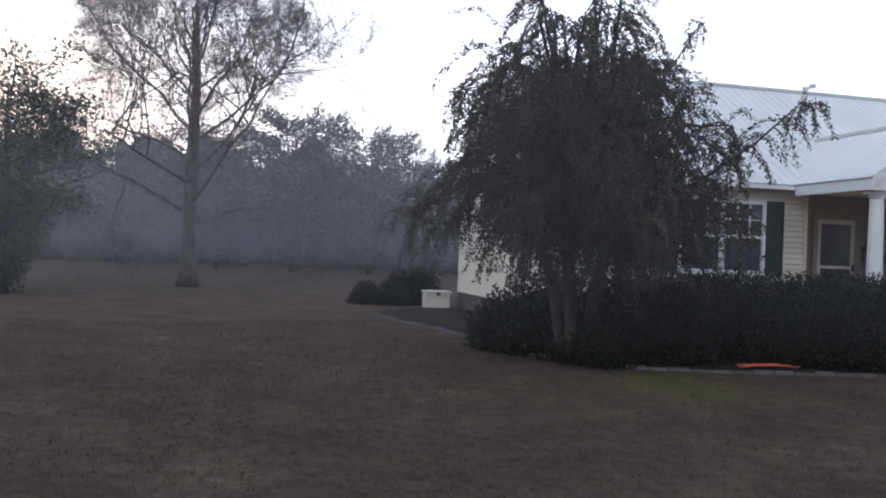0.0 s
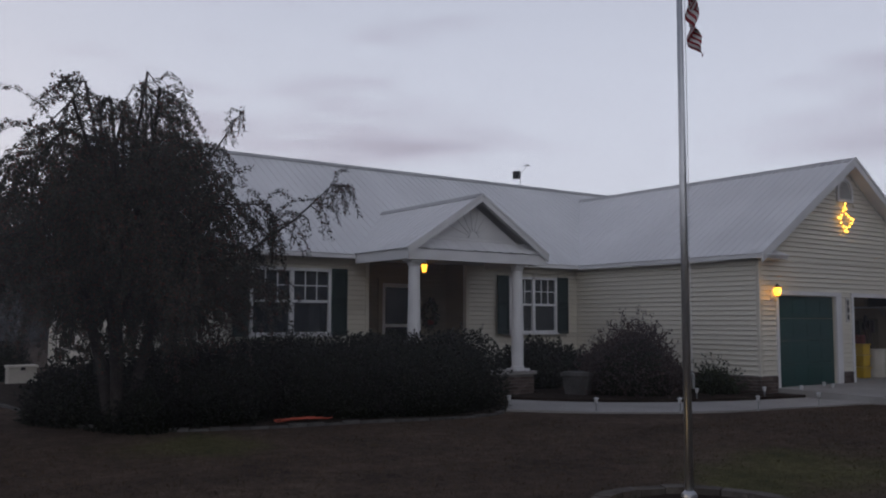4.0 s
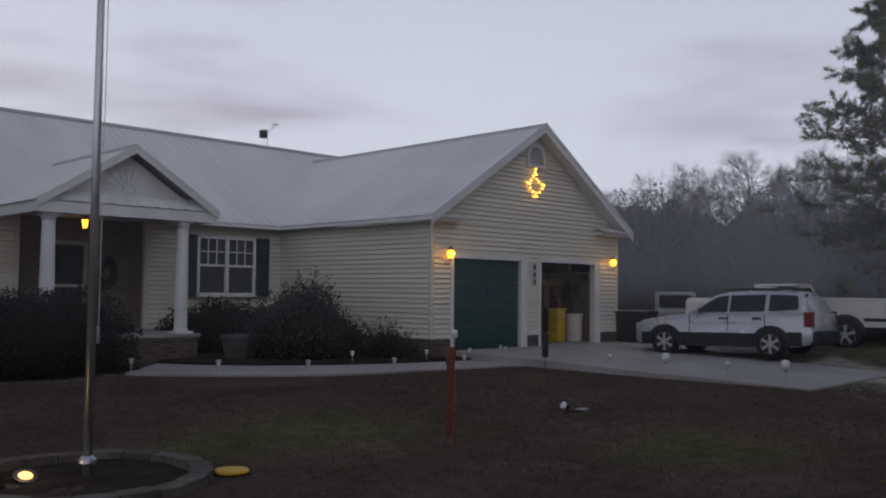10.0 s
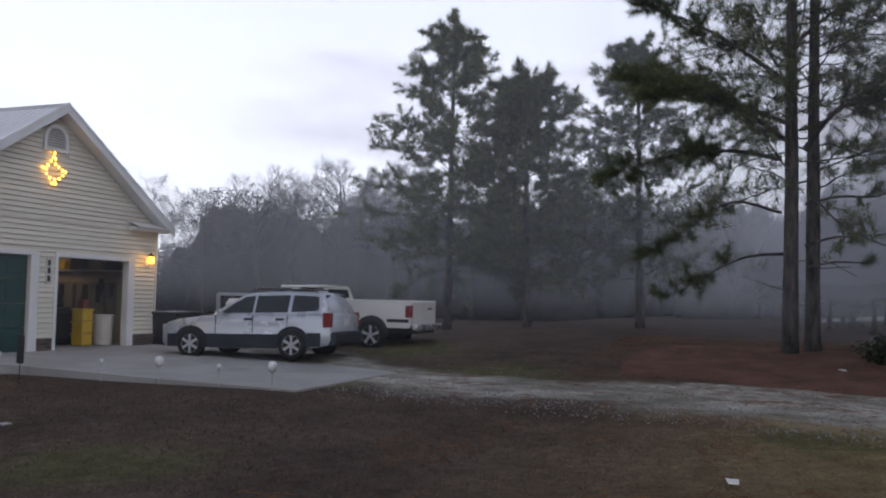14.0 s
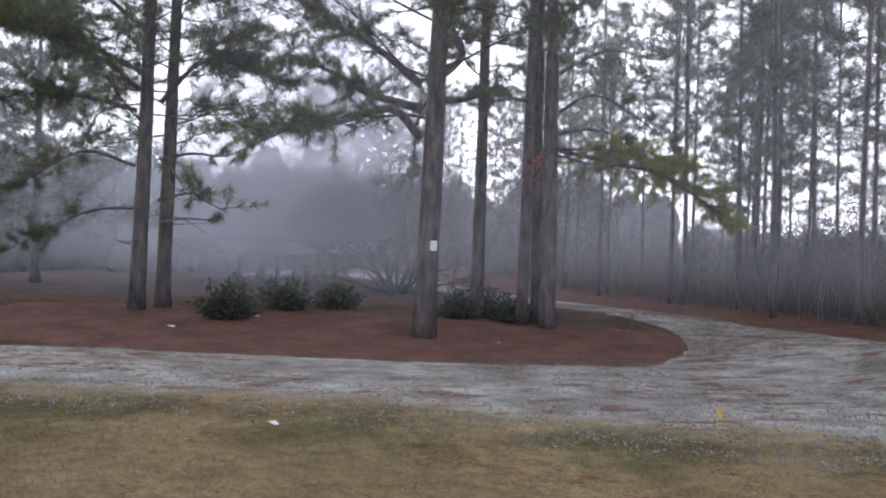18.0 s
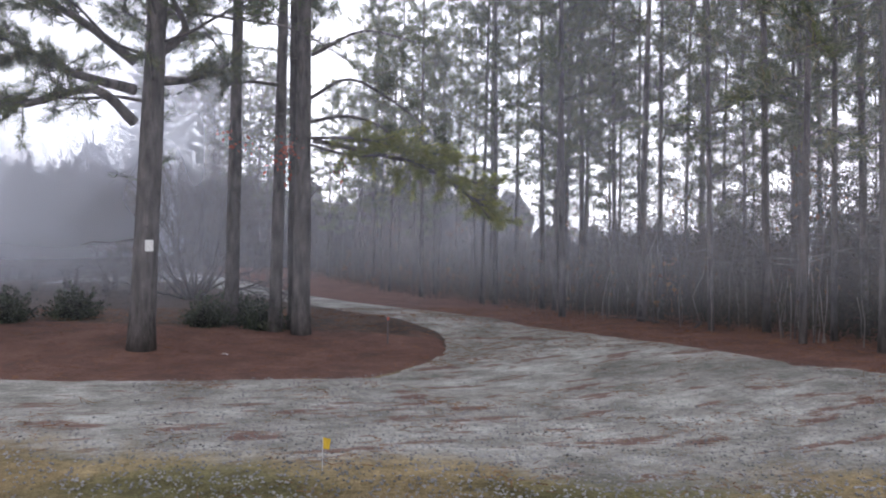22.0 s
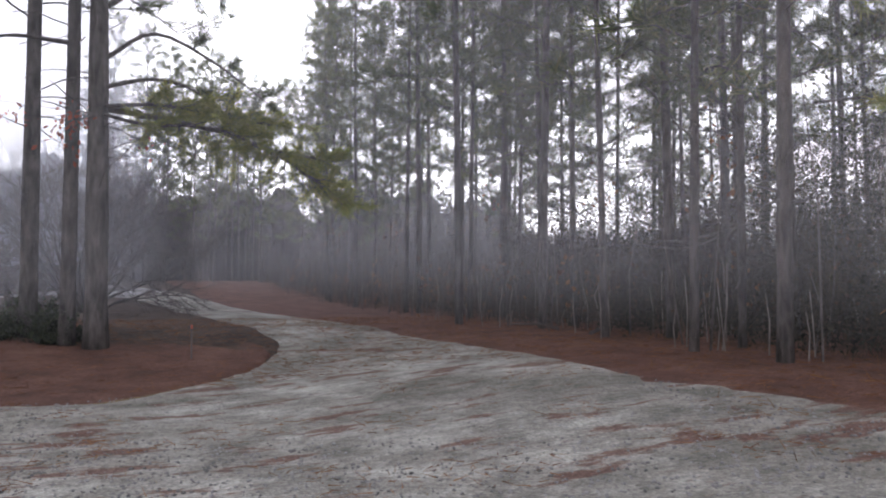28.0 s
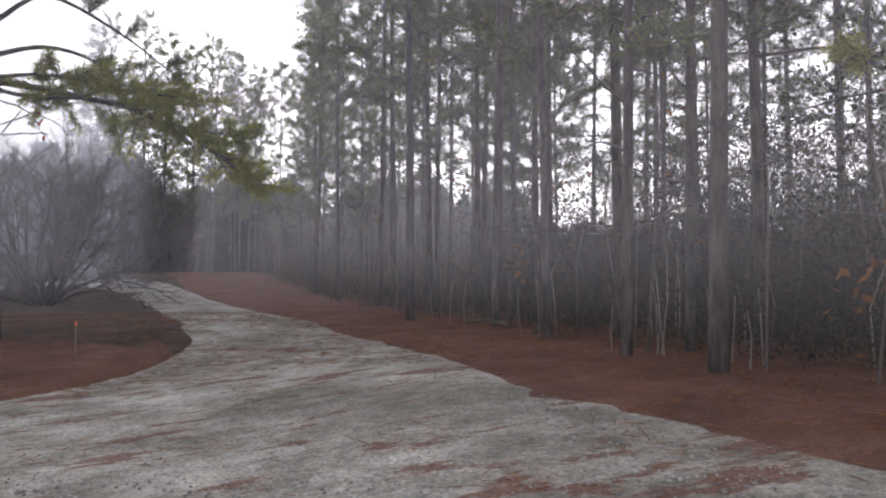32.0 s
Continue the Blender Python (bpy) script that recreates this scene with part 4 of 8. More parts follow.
    # boxed returns at the foot of the gable, each with a little sloping cap
    for a, b in ((0.028, 1.0), (6.5, 7.917)):
        part("eave_return", Kit().box((a, -5.8, fz0), (b, GY - 0.02, fz1 - 0.02)), WHITE, h)
        part("return_cap", Kit().add([(a, -5.86, fz1 - 0.01), (b, -5.86, fz1 - 0.01), (b, GY, fz1 + 0.13), (a, GY, fz1 + 0.13), (a, -5.86, fz1 - 0.035), (b, -5.86, fz1 - 0.035)], [(0, 1, 2, 3), (0, 4, 5, 1)]), ROOF, h)

    # garage doors, casings and the louvred vent
    for a, b in (DOOR1, DOOR2):
        part("door_casing", Kit().bevel_box((a - 0.1, GY - 0.045, -0.14), (a, GY + 0.14, DOOR_TOP), 0.008), WHITE, h)
        part("door_casing", Kit().bevel_box((b, GY - 0.045, -0.14), (b + 0.24, GY + 0.02, DOOR_TOP), 0.008), WHITE, h)
        part("door_casing", Kit().bevel_box((a - 0.1, GY - 0.047, DOOR_TOP), (b + 0.24, GY + 0.14, DOOR_TOP + 0.1), 0.008), WHITE, h)
    d = new("garage_door")
    d.parent = h
    for i in range(4):
        z0, z1 = 0.0 + 0.532 * i, 0.532 * (i + 1) - 0.008
        part("door_section", Kit().bevel_box((DOOR1[0] + 0.004, GY + 0.06, z0), (DOOR1[1] - 0.004, GY + 0.1, z1), 0.006), GARAGE_DOOR, d)
        for j in range(4):
            u = DOOR1[0] + 0.1 + j * 0.575
            part("raised_panel", Kit().bevel_box((u, GY + 0.052, z0 + 0.1), (u + 0.48, GY + 0.064, z1 - 0.1), 0.005), GARAGE_DOOR, d)
    part("bottom_seal", Kit().box((DOOR1[0] + 0.004, GY + 0.07, -0.03), (DOOR1[1] - 0.004, GY + 0.09, 0.0)), BLACK_PLASTIC, d)
    v = new("gable_vent")
    v.parent = h
    arc = [(3.97 + 0.36 * math.cos(t), 4.8 + 0.36 * math.sin(t)) for t in np.linspace(0, math.pi, 17)]
    inner = [(3.97 + 0.28 * math.cos(t), 4.8 + 0.28 * math.sin(t)) for t in np.linspace(0, math.pi, 17)]
    ring = Kit()
    out, inn = [(4.33, 4.53)] + arc + [(3.61, 4.53)], [(4.25, 4.6)] + inner + [(3.69, 4.6)]
    m = len(out)
    ring.add([(x, y, z) for y in (GY - 0.06, GY) for x, z in out] + [(x, y, z) for y in (GY - 0.06, GY) for x, z in inn],
             [(i, (i + 1) % m, 2 * m + (i + 1) % m, 2 * m + i) for i in range(m)] + [(i, m + i, m + (i + 1) % m, (i + 1) % m) for i in range(m)]
             + [(2 * m + i, 2 * m + (i + 1) % m, 3 * m + (i + 1) % m, 3 * m + i) for i in range(m)])
    part("vent_frame", ring, WHITE, v)
    for i in range(8):
        z = 4.61 + i * 0.06
        half = 0.28 if z < 4.8 else math.sqrt(max(0.0, 0.28 ** 2 - (z + 0.03 - 4.8) ** 2))
        if half > 0.06:
            part("slat", Kit().add([(3.97 - half, GY - 0.045, z), (3.97 + half, GY - 0.045, z), (3.97 + half, GY - 0.01, z + 0.05), (3.97 - half, GY - 0.01, z + 0.05),
                                    (3.97 - half, GY - 0.04, z - 0.006), (3.97 + half, GY - 0.04, z - 0.006)], [(0, 1, 2, 3), (0, 4, 5, 1)]), SOFFIT, v)
    # dark sheet in place of the shade behind the slats
    part("vent_shade_sheet", Kit().prism(inn, "y", GY - 0.008, GY - 0.003), DARK, v)

    # windows and shutters
    for a, b in ((-2.28, -0.58), (-9.55, -7.58)):
        window_unit(h, a, b, 1.2, 2.7)
        shutter(h, a - 0.39, a - 0.02, 1.17, 2.71)
        shutter(h, b + 0.02, b + 0.42, 1.17, 2.71)
        # dark sheet in place of an unlit room
        part("unlit_room_sheet", Kit().box((a, WY + 0.42, 1.1), (b, WY + 0.46, 2.8)), DARK, h)

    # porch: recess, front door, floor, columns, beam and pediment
    # recess walls in the tan that is darkened for shade
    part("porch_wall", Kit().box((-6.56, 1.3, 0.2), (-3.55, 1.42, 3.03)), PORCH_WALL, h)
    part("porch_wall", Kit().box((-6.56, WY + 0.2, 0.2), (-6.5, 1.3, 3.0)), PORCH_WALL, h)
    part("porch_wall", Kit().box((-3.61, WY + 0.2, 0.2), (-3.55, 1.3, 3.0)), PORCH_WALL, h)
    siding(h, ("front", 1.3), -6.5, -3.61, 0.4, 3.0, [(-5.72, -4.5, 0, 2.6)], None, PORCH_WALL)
    part("porch_ceiling", Kit().box((PX0 + 0.1, PY + 0.1, 3.0), (PX1 - 0.1, 1.3, 3.03)), SOFFIT, h)
    d = new("front_door")
    d.parent = h
    for a, b, c, e in ((-5.72, -5.6, 0.38, 2.58), (-4.62, -4.5, 0.38, 2.58), (-5.6, -4.62, 2.46, 2.58)):
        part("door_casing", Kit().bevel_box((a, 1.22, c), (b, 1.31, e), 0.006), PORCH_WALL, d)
    for a, b, c, e in ((-5.6, -5.5, 0.38, 2.46), (-4.72, -4.62, 0.38, 2.46), (-5.5, -4.72, 2.36, 2.46), (-5.5, -4.72, 1.36, 1.43), (-5.5, -4.72, 0.38, 0.62)):
        part("storm_door_rail", Kit().bevel_box((a, 1.25, c), (b, 1.29, e), 0.005), SOFFIT, d)
    part("pane", Kit().box((-5.5, 1.268, 1.43), (-4.72, 1.274, 2.36)), GLASS, d)
    part("pane", Kit().box((-5.5, 1.268, 0.62), (-4.72, 1.274, 1.36)), GLASS, d)
    part("door_leaf", Kit().box((-5.58, 1.29, 0.38), (-4.64, 1.299, 2.46)), SHUTTER, d)
    part("handle", Kit().bevel_box((-4.7, 1.2, 1.3), (-4.66, 1.25, 1.46), 0.006), BLACK_METAL, d)
    part("porch_floor", Kit().bevel_box((PX0 + 0.25, -2.28, 0.3), (-3.58, 1.3, 0.38), 0.012), CONCRETE, h)
    bricks(h, ("front", -2.2), PX0 + 0.3, -3.64, -0.26, 0.3)
    part("porch_base", Kit().box((-3.68, -2.2, -0.26), (-3.62, WY + 0.06, 0.3)), BRICK, h)
    for x in (-6.79, -3.91):
        c = new("porch_column")
        c.parent = h
        c.location = (x, -1.98, 0)
        part("plinth", Kit().bevel_box((-0.2, -0.2, 0.38), (0.2, 0.2, 0.43), 0.01), WHITE, c)
        shaft, nn = Kit(), 32
        rows = []
        for z, r in ((0.43, 0.158), (0.47, 0.158), (0.49, 0.14), (1.4, 0.142), (2.68, 0.122), (2.7, 0.14), (2.74, 0.15), (2.76, 0.15)):
            rows.append([(r * (1 - (0.045 if i % 2 and 0.48 < z < 2.69 else 0)) * math.cos(2 * math.pi * i / nn), r * (1 - (0.045 if i % 2 and 0.48 < z < 2.69 else 0)) * math.sin(2 * math.pi * i / nn), z) for i in range(nn)])
        shaft.add([p for r in rows for p in r], [(j * nn + i, j * nn + (i + 1) % nn, (j + 1) * nn + (i + 1) % nn, (j + 1) * nn + i) for j in range(len(rows) - 1) for i in range(nn)])
        part("shaft", shaft, WHITE, c)
        part("capital", Kit().bevel_box((-0.18, -0.18, 2.76), (0.18, 0.18, 2.82), 0.01), WHITE, c)
    part("porch_beam", Kit().box((PX0 + 0.02, PY + 0.02, 2.82), (PX1 - 0.02, PY + 0.1, EAVE - 0.012)), WHITE, h)
    part("porch_beam", Kit().box((PX0 + 0.02, PY + 0.1, 2.83), (PX0 + 0.1, 0.0, EAVE - 0.012)), WHITE, h)
    part("porch_beam", Kit().box((PX1 - 0.1, PY + 0.1, 2.83), (PX1 - 0.02, 0.0, EAVE - 0.012)), WHITE, h)
    pz = 4.31
    rake((PX0 - 0.02, EAVE - 0.01), (PXM, pz + 0.01), PY - 0.035, PY, 0.15)
    rake((PX1 + 0.02, EAVE - 0.01), (PXM, pz + 0.01), PY - 0.035, PY, 0.15)
    rake((PX0 - 0.02, EAVE + 0.03), (PXM, pz + 0.05), PY - 0.05, PY - 0.03, 0.06, "rake_trim")
    rake((PX1 + 0.02, EAVE + 0.03), (PXM, pz + 0.05), PY - 0.05, PY - 0.03, 0.06, "rake_trim")
    ped0 = 3.34
    hw = (pz - 0.16 - ped0) / PITCH
    part("pediment", Kit().prism([(PXM - hw, ped0), (PXM + hw, ped0), (PXM, pz - 0.16)], "y", -1.92, -1.86), WHITE, h)
    for i in range(9):
        t0, t1 = math.pi * (i + 0.12) / 9, math.pi * (i + 0.88) / 9
        ends = []
        for t in (t0, t1):
            c, s = math.cos(t), math.sin(t)
            r = min(0.92 * hw / max(abs(c), 1e-3) if abs(c) > 0.02 else 9, (pz - 0.22 - ped0) / (s + PITCH * abs(c) + 1e-3))
            ends.append((PXM + r * c, ped0 + 0.03 + 0.95 * r * s))
        part("sunburst_ray", Kit().prism([(PXM + 0.16 * math.cos(t0), ped0 + 0.03 + 0.16 * math.sin(t0)), ends[0], ends[1], (PXM + 0.16 * math.cos(t1), ped0 + 0.03 + 0.16 * math.sin(t1))], "y", -1.94, -1.92), WHITE, h)
    part("sunburst_hub", Kit().prism([(PXM + 0.14 * math.cos(t), ped0 + 0.03 + 0.14 * math.sin(t)) for t in np.linspace(0, math.pi, 12)], "y", -1.95, -1.92), WHITE, h)
    part("pediment_sill", Kit().bevel_box((PXM - hw - 0.05, -1.97, ped0 - 0.05), (PXM + hw + 0.05, -1.9, ped0), 0.006), WHITE, h)
    skirt = Kit()
    n = 44
    xs = [PX0 + 0.1 + (PX1 - PX0 - 0.2) * i / n for i in range(n + 1)]
    def inset(x, z):
        lim0, lim1 = PX0 + (z - EAVE) / PITCH + 0.04, PX1 - (z - EAVE) / PITCH - 0.04
        return min(max(x, lim0), lim1)
    skirt.add([(x, PY + 0.0, EAVE + 0.004 + (0.018 if i % 4 == 0 else 0)) for i, x in enumerate(xs)] + [(inset(x, ped0 - 0.03), -1.93, ped0 - 0.03 + (0.018 if i % 4 == 0 else 0)) for i, x in enumerate(xs)],
              [(i, i + 1, n + 2 + i, n + 1 + i) for i in range(n)])
    part("skirt_roof", skirt, ROOF, h)

    # inside of the open garage
    part("garage_floor", Kit().box((GX + 0.14, GY + 0.0, -0.3), (RIGHT - 0.14, 0.3, -0.004)), CONCRETE, h)
    part("garage_back_wall", Kit().box((GX + 0.14, 0.2, 0), (RIGHT - 0.14, 0.3, 2.75)), PLASTER, h)
    part("garage_side_wall", Kit().box((RIGHT - 0.16, GY + 0.14, 0), (RIGHT - 0.142, 0.2, 2.75)), PLASTER, h)
    part("garage_side_wall", Kit().box((GX + 0.142, GY + 0.14, 0), (GX + 0.16, 0.2, 2.75)), PLASTER, h)
    part("garage_ceiling", Kit().box((GX + 0.14, GY + 0.14, 2.75), (RIGHT - 0.14, 0.3, 2.8)), SOFFIT, h)
    part("raised_door", Kit().box((DOOR2[0], GY + 0.3, 2.3), (DOOR2[1], GY + 2.5, 2.35)), GARAGE_DOOR, h)
    return h


HOUSE = house()

# ---------- trees and shrubs ----------
def fast(name, verts, faces, mat):
    """A mesh from arrays of points and of triangles or quads."""
    verts, faces = np.asarray(verts, np.float32).reshape(-1, 3), np.asarray(faces, np.int32)
    me = bpy.data.meshes.new(name)
    k = faces.shape[1]
    me.vertices.add(len(verts))
    me.vertices.foreach_set("co", verts.ravel())
    me.loops.add(faces.size)
    me.loops.foreach_set("vertex_index", faces.ravel())
    me.polygons.add(len(faces))
    me.polygons.foreach_set("loop_start", np.arange(0, faces.size, k, dtype=np.int32))
    me.polygons.foreach_set("loop_total", np.full(len(faces), k, dtype=np.int32))
    me.materials.append(mat)
    me.update(calc_edges=True)
    return me


def unit(v):
    return v / np.maximum(np.linalg.norm(v, axis=-1, keepdims=True), 1e-9)


def blades(rng, base, way, length, width, spread):
    """Thin triangles that start at base and fan out round way."""
    n = len(base)
    d = unit(way + rng.normal(0, spread, (n, 3)))
    side = unit(np.cross(d, rng.normal(0, 1, (n, 3)))) * (np.asarray(width).reshape(-1, 1) / 2)
    tip = base + d * np.asarray(length).reshape(-1, 1)
    return np.stack([base - side, base + side, tip], 1).reshape(-1, 3), np.arange(3 * n).reshape(-1, 3)


def leaf_quads(rng, at, out, size, lie=0.8):
    """Small pointed leaves, four corners each, set loosely round the direction out."""
    n = len(at)
    d = unit(out + rng.normal(0, lie, (n, 3)))
    s = unit(np.cross(d, rng.normal(0, 1, (n, 3))))
    size = np.asarray(size).reshape(-1, 1) * rng.uniform(0.6, 1.3, (n, 1))
    p = np.stack([at, at + d * size * 0.5 + s * size * 0.3, at + d * size, at + d * size * 0.5 - s * size * 0.3], 1)
    return p.reshape(-1, 3), np.arange(4 * n).reshape(-1, 4)


def limb_line(rng, a, way, length, droop, steps=6, wander=0.12):
    pts, d = [np.array(a, float)], unit(np.array(way, float))
    for i in range(steps):
        d = unit(d + rng.normal(0, wander, 3) + np.array([0, 0, -droop * (i / steps - 0.25)]))
        pts.append(pts[-1] + d * length / steps)
    return np.array(pts)


def pine_meshes(seed, h, r, low, spread, limbs, tufts, needles, needle_len=0.2, needle_w=0.016, twin=None, mat=None, dead=0, lean=0.02, split=False):
    """The trunk, the limbs and the needles of one pine, standing at the origin."""
    rng = np.random.default_rng(seed)
    trunk, branch = Kit(), Kit()
    bases, ways, singles = [], [], []
    stems = [((0, 0), 0.0)] + ([twin] if twin else [])
    for s, ((ox, oy), tilt) in enumerate(stems):
        hh = h * (1 - 0.08 * s)
        ax = rng.normal(0, lean, 2)
        bend = rng.normal(0, 0.06, (9, 2)).cumsum(0) * 0.35
        line = []
        for i in range(9):
            t = i / 8
            off = tilt * t * hh
            line.append((ox * (1 + off) + ax[0] * t * hh + bend[i][0] * t, oy * (1 + off) + ax[1] * t * hh + bend[i][1] * t, -0.12 + t * (hh + 0.12)))
        line = np.array(line)
        rad = [r * (1 - i / 8) ** 0.7 + 0.015 for i in range(9)]
        fine_line = np.array([[np.interp(q, np.linspace(0, 1, 9), line[:, c]) for c in range(3)] for q in np.linspace(0, 1, 19) ** 1.1])
        fine_rad = np.interp(np.linspace(0, 1, 19) ** 1.1, np.linspace(0, 1, 9), rad) * (1 + rng.normal(0, 0.025, 19))
        fine_rad[0] *= 1.18
        trunk.tube(fine_line, list(fine_rad), 12)
        for k in range(limbs + dead):
            u = low + (0.985 - low) * (k / limbs) ** 0.9 if k < limbs else rng.uniform(low * 0.35, low)
            start = np.array([np.interp(u, np.linspace(0, 1, 9), line[:, c]) for c in range(3)])
            ang = k * 2.4 + rng.uniform(-0.5, 0.5) + s * 3.1
            bare = k >= limbs
            if split:
                branch = Kit()
                branch.smooth = True
                singles.append(branch)
            ln = spread * (1.05 - u) ** 0.6 * rng.uniform(0.65, 1.15) * (1.0 if u > low + 0.1 else 0.85)
            if bare:
                ln = rng.uniform(0.5, 1.6)
            rise = -0.1 + 0.75 * u + rng.normal(0, 0.12)
            pts = limb_line(rng, start, (math.cos(ang), math.sin(ang), rise), ln, 0.22, 6, 0.14)
            branch.tube(pts, list(np.linspace(max(0.014, 0.16 * r * (1.25 - u)) if not bare else 0.015, 0.008, len(pts))), 5, False)
            if bare:
                continue
            for q in np.linspace(0.22, 1.0, max(2, tufts)) + rng.uniform(-0.03, 0.0, max(2, tufts)):
                p = np.array([np.interp(q * 6, range(7), pts[:, c]) for c in range(3)])
                way = unit(np.array([math.cos(ang), math.sin(ang), 0.25]) + rng.normal(0, 0.6, 3))
                tip = p + way * max(0.3, ln * rng.uniform(0.1, 0.26))
                branch.tube([p, tip], [0.011, 0.005], 3, False)
                for w in (0.4, 0.7, 1.0):
                    bases.append(p + (tip - p) * w)
                    ways.append(way)
    bases, ways = np.repeat(np.array(bases), needles, 0), np.repeat(np.array(ways), needles, 0)
    bases = bases + rng.normal(0, 0.04, bases.shape)
    v, f = blades(rng, bases, ways + [0, 0, 0.15], rng.uniform(0.7, 1.25, len(bases)) * needle_len, needle_w, 0.75)
    trunk.smooth = branch.smooth = True
    limbs_out = [q.mesh("limb", PINE_BARK) for q in singles] if split else branch.mesh("branches", PINE_BARK)
    return trunk.mesh("trunk", PINE_BARK), limbs_out, fast("crown", v, f, mat or NEEDLES)


def tree(name, meshes, at, label, category, group="", names=("trunk", "branchwork", "crown")):
    ob = thing(name, label, category, group, at)
    for n, me in zip(names, meshes):
        if isinstance(me, list):
            for one in me:
                place("limb", one, ob)
        elif me is not None:
            place(n, me, ob)
    return ob


def on_land(x, y, turn=0.0, scale=1.0, down=0.0):
    return Matrix.Translation((x, y, ground_z(x, y) - down)) @ Matrix.Rotation(turn, 4, "Z") @ Matrix.Scale(scale, 4)


# the pines that stand apart from the woods
tree("pine_tree", pine_meshes(3, 16.0, 0.165, 0.25, 5.8, 66, 15, 18, 0.24, 0.017, ((0.6, -0.5), 0.012), dead=4, lean=0.004, split=True), on_land(9.95, -21.27, 0.0),
     "tall twin-trunked pine in a bed of straw beside the drive", "pine tree")
tree("pine_tree", pine_meshes(5, 17.0, 0.23, 0.27, 5.6, 60, 14, 20, 0.23, 0.015, dead=4, split=True), on_land(6.86, -27.2, 1.2),
     "tall forked pine with long limbs at the edge of the drive", "pine tree")
tree("pine_tree", pine_meshes(7, 16.5, 0.155, 0.36, 3.6, 50, 12, 18, 0.23, 0.015, dead=8, lean=0.004, split=True), on_land(10.14, -29.18, 2.2),
     "slender pine in a clump beside the lane", "pine tree", "clump of pines")
tree("pine_tree", pine_meshes(8, 17.5, 0.125, 0.42, 3.4, 44, 12, 18, 0.23, 0.015, dead=8, lean=0.004, split=True), on_land(8.85, -29.92, 0.2),
     "slender pine in a clump beside the lane", "pine tree", "clump of pines")
tree("pine_tree", pine_meshes(9, 17.0, 0.185, 0.44, 4.0, 44, 12, 18, 0.23, 0.015, dead=9, lean=0.01, split=True), on_land(8.45, -30.4, 4.2),
     "stout pine with flaking bark in a clump beside the lane", "pine tree", "clump of pines")
tree("pine_tree", pine_meshes(13, 16.0, 0.125, 0.44, 3.4, 40, 11, 18, 0.23, 0.015, dead=8, lean=0.006, split=True), on_land(9.3, -30.42, 3.0),
     "slender pine in a clump beside the lane", "pine tree", "clump of pines")
tree("pine_tree", pine_meshes(10, 13.3, 0.18, 0.2, 5.4, 96, 14, 14, 0.3, 0.034, split=True), on_land(25.0, -7.4, 0.0), "tall pine standing in the mist behind the parked cars", "pine tree")
tree("pine_tree", pine_meshes(11, 10.0, 0.15, 0.14, 4.8, 96, 15, 14, 0.3, 0.034, split=True), on_land(22.6, -11.7, 1.0), "shorter pine standing in the mist behind the parked cars", "pine tree")
tree("pine_tree", pine_meshes(12, 12.0, 0.18, 0.18, 5.2, 96, 14, 13, 0.28, 0.034), on_land(26.5, -15.6, 1.0), "pine in the misty field beyond the straw bed", "pine tree")


def low_limb():
    """The long low limb with fresh needles that hangs over the lane."""
    rng = np.random.default_rng(77)
    kit, bases, ways = Kit(), [], []
    main = np.array([(8.35, -30.55, 4.2), (8.1, -31.4, 4.05), (7.9, -32.4, 3.85), (7.75, -33.3, 3.5), (7.65, -34.0, 3.0), (7.5, -34.4, 2.5)])
    kit.tube(main, list(np.linspace(0.06, 0.014, 6)), 6)
    for k in range(46):
        q = rng.uniform(0.12, 1.0)
        p = np.array([np.interp(q * 5, range(6), main[:, c]) for c in range(3)])
        w = unit(np.array([rng.normal(0, 0.9), -0.4 + rng.normal(0, 0.6), rng.normal(-0.15, 0.5)]))
        tip = p + w * rng.uniform(0.35, 0.95) * (1.1 - 0.45 * q)
        kit.tube([p, (p + tip) / 2 + [0, 0, 0.05], tip], [0.014, 0.01, 0.006], 4, False)
        for s in np.linspace(0.45, 1, 4):
            bases.append(p + (tip - p) * s)
            ways.append(w)
    b, w = np.repeat(np.array(bases), 30, 0), np.repeat(np.array(ways), 30, 0)
    v, f = blades(rng, b + rng.normal(0, 0.03, b.shape), w, rng.uniform(0.7, 1.2, len(b)) * 0.21, 0.013, 0.75)
    ob = thing("pine_limb", "low drooping pine limb with fresh yellow-green needles", "pine limb")
    kit.smooth = True
    place("limb", kit.mesh("limb", PINE_BARK), ob)
    place("needles", fast("needles", v, f, BRIGHT_NEEDLES), ob)
    kit2, lv = Kit(), []
    p0 = np.array([8.3, -30.3, 4.1])
    for k in range(9):
        tip = p0 + [rng.normal(-0.2, 0.3), rng.normal(0.1, 0.6), rng.normal(-0.15, 0.22)]
        kit2.tube([p0, tip], [0.008, 0.004], 3, False)
        for _ in range(14):
            lv.append(tip + rng.normal(0, 0.12, 3))
    lv = np.array(lv)
    red = thing("red_leaved_twigs", "twigs with a few red autumn leaves on a pine trunk", "twigs")
    place("twigs", kit2.mesh("twigs", TWIG), red)
    place("leaves", fast("leaves", *leaf_quads(rng, lv, np.zeros_like(lv) + [0, 0, -0.5], 0.11), RED_LEAF), red)


low_limb()


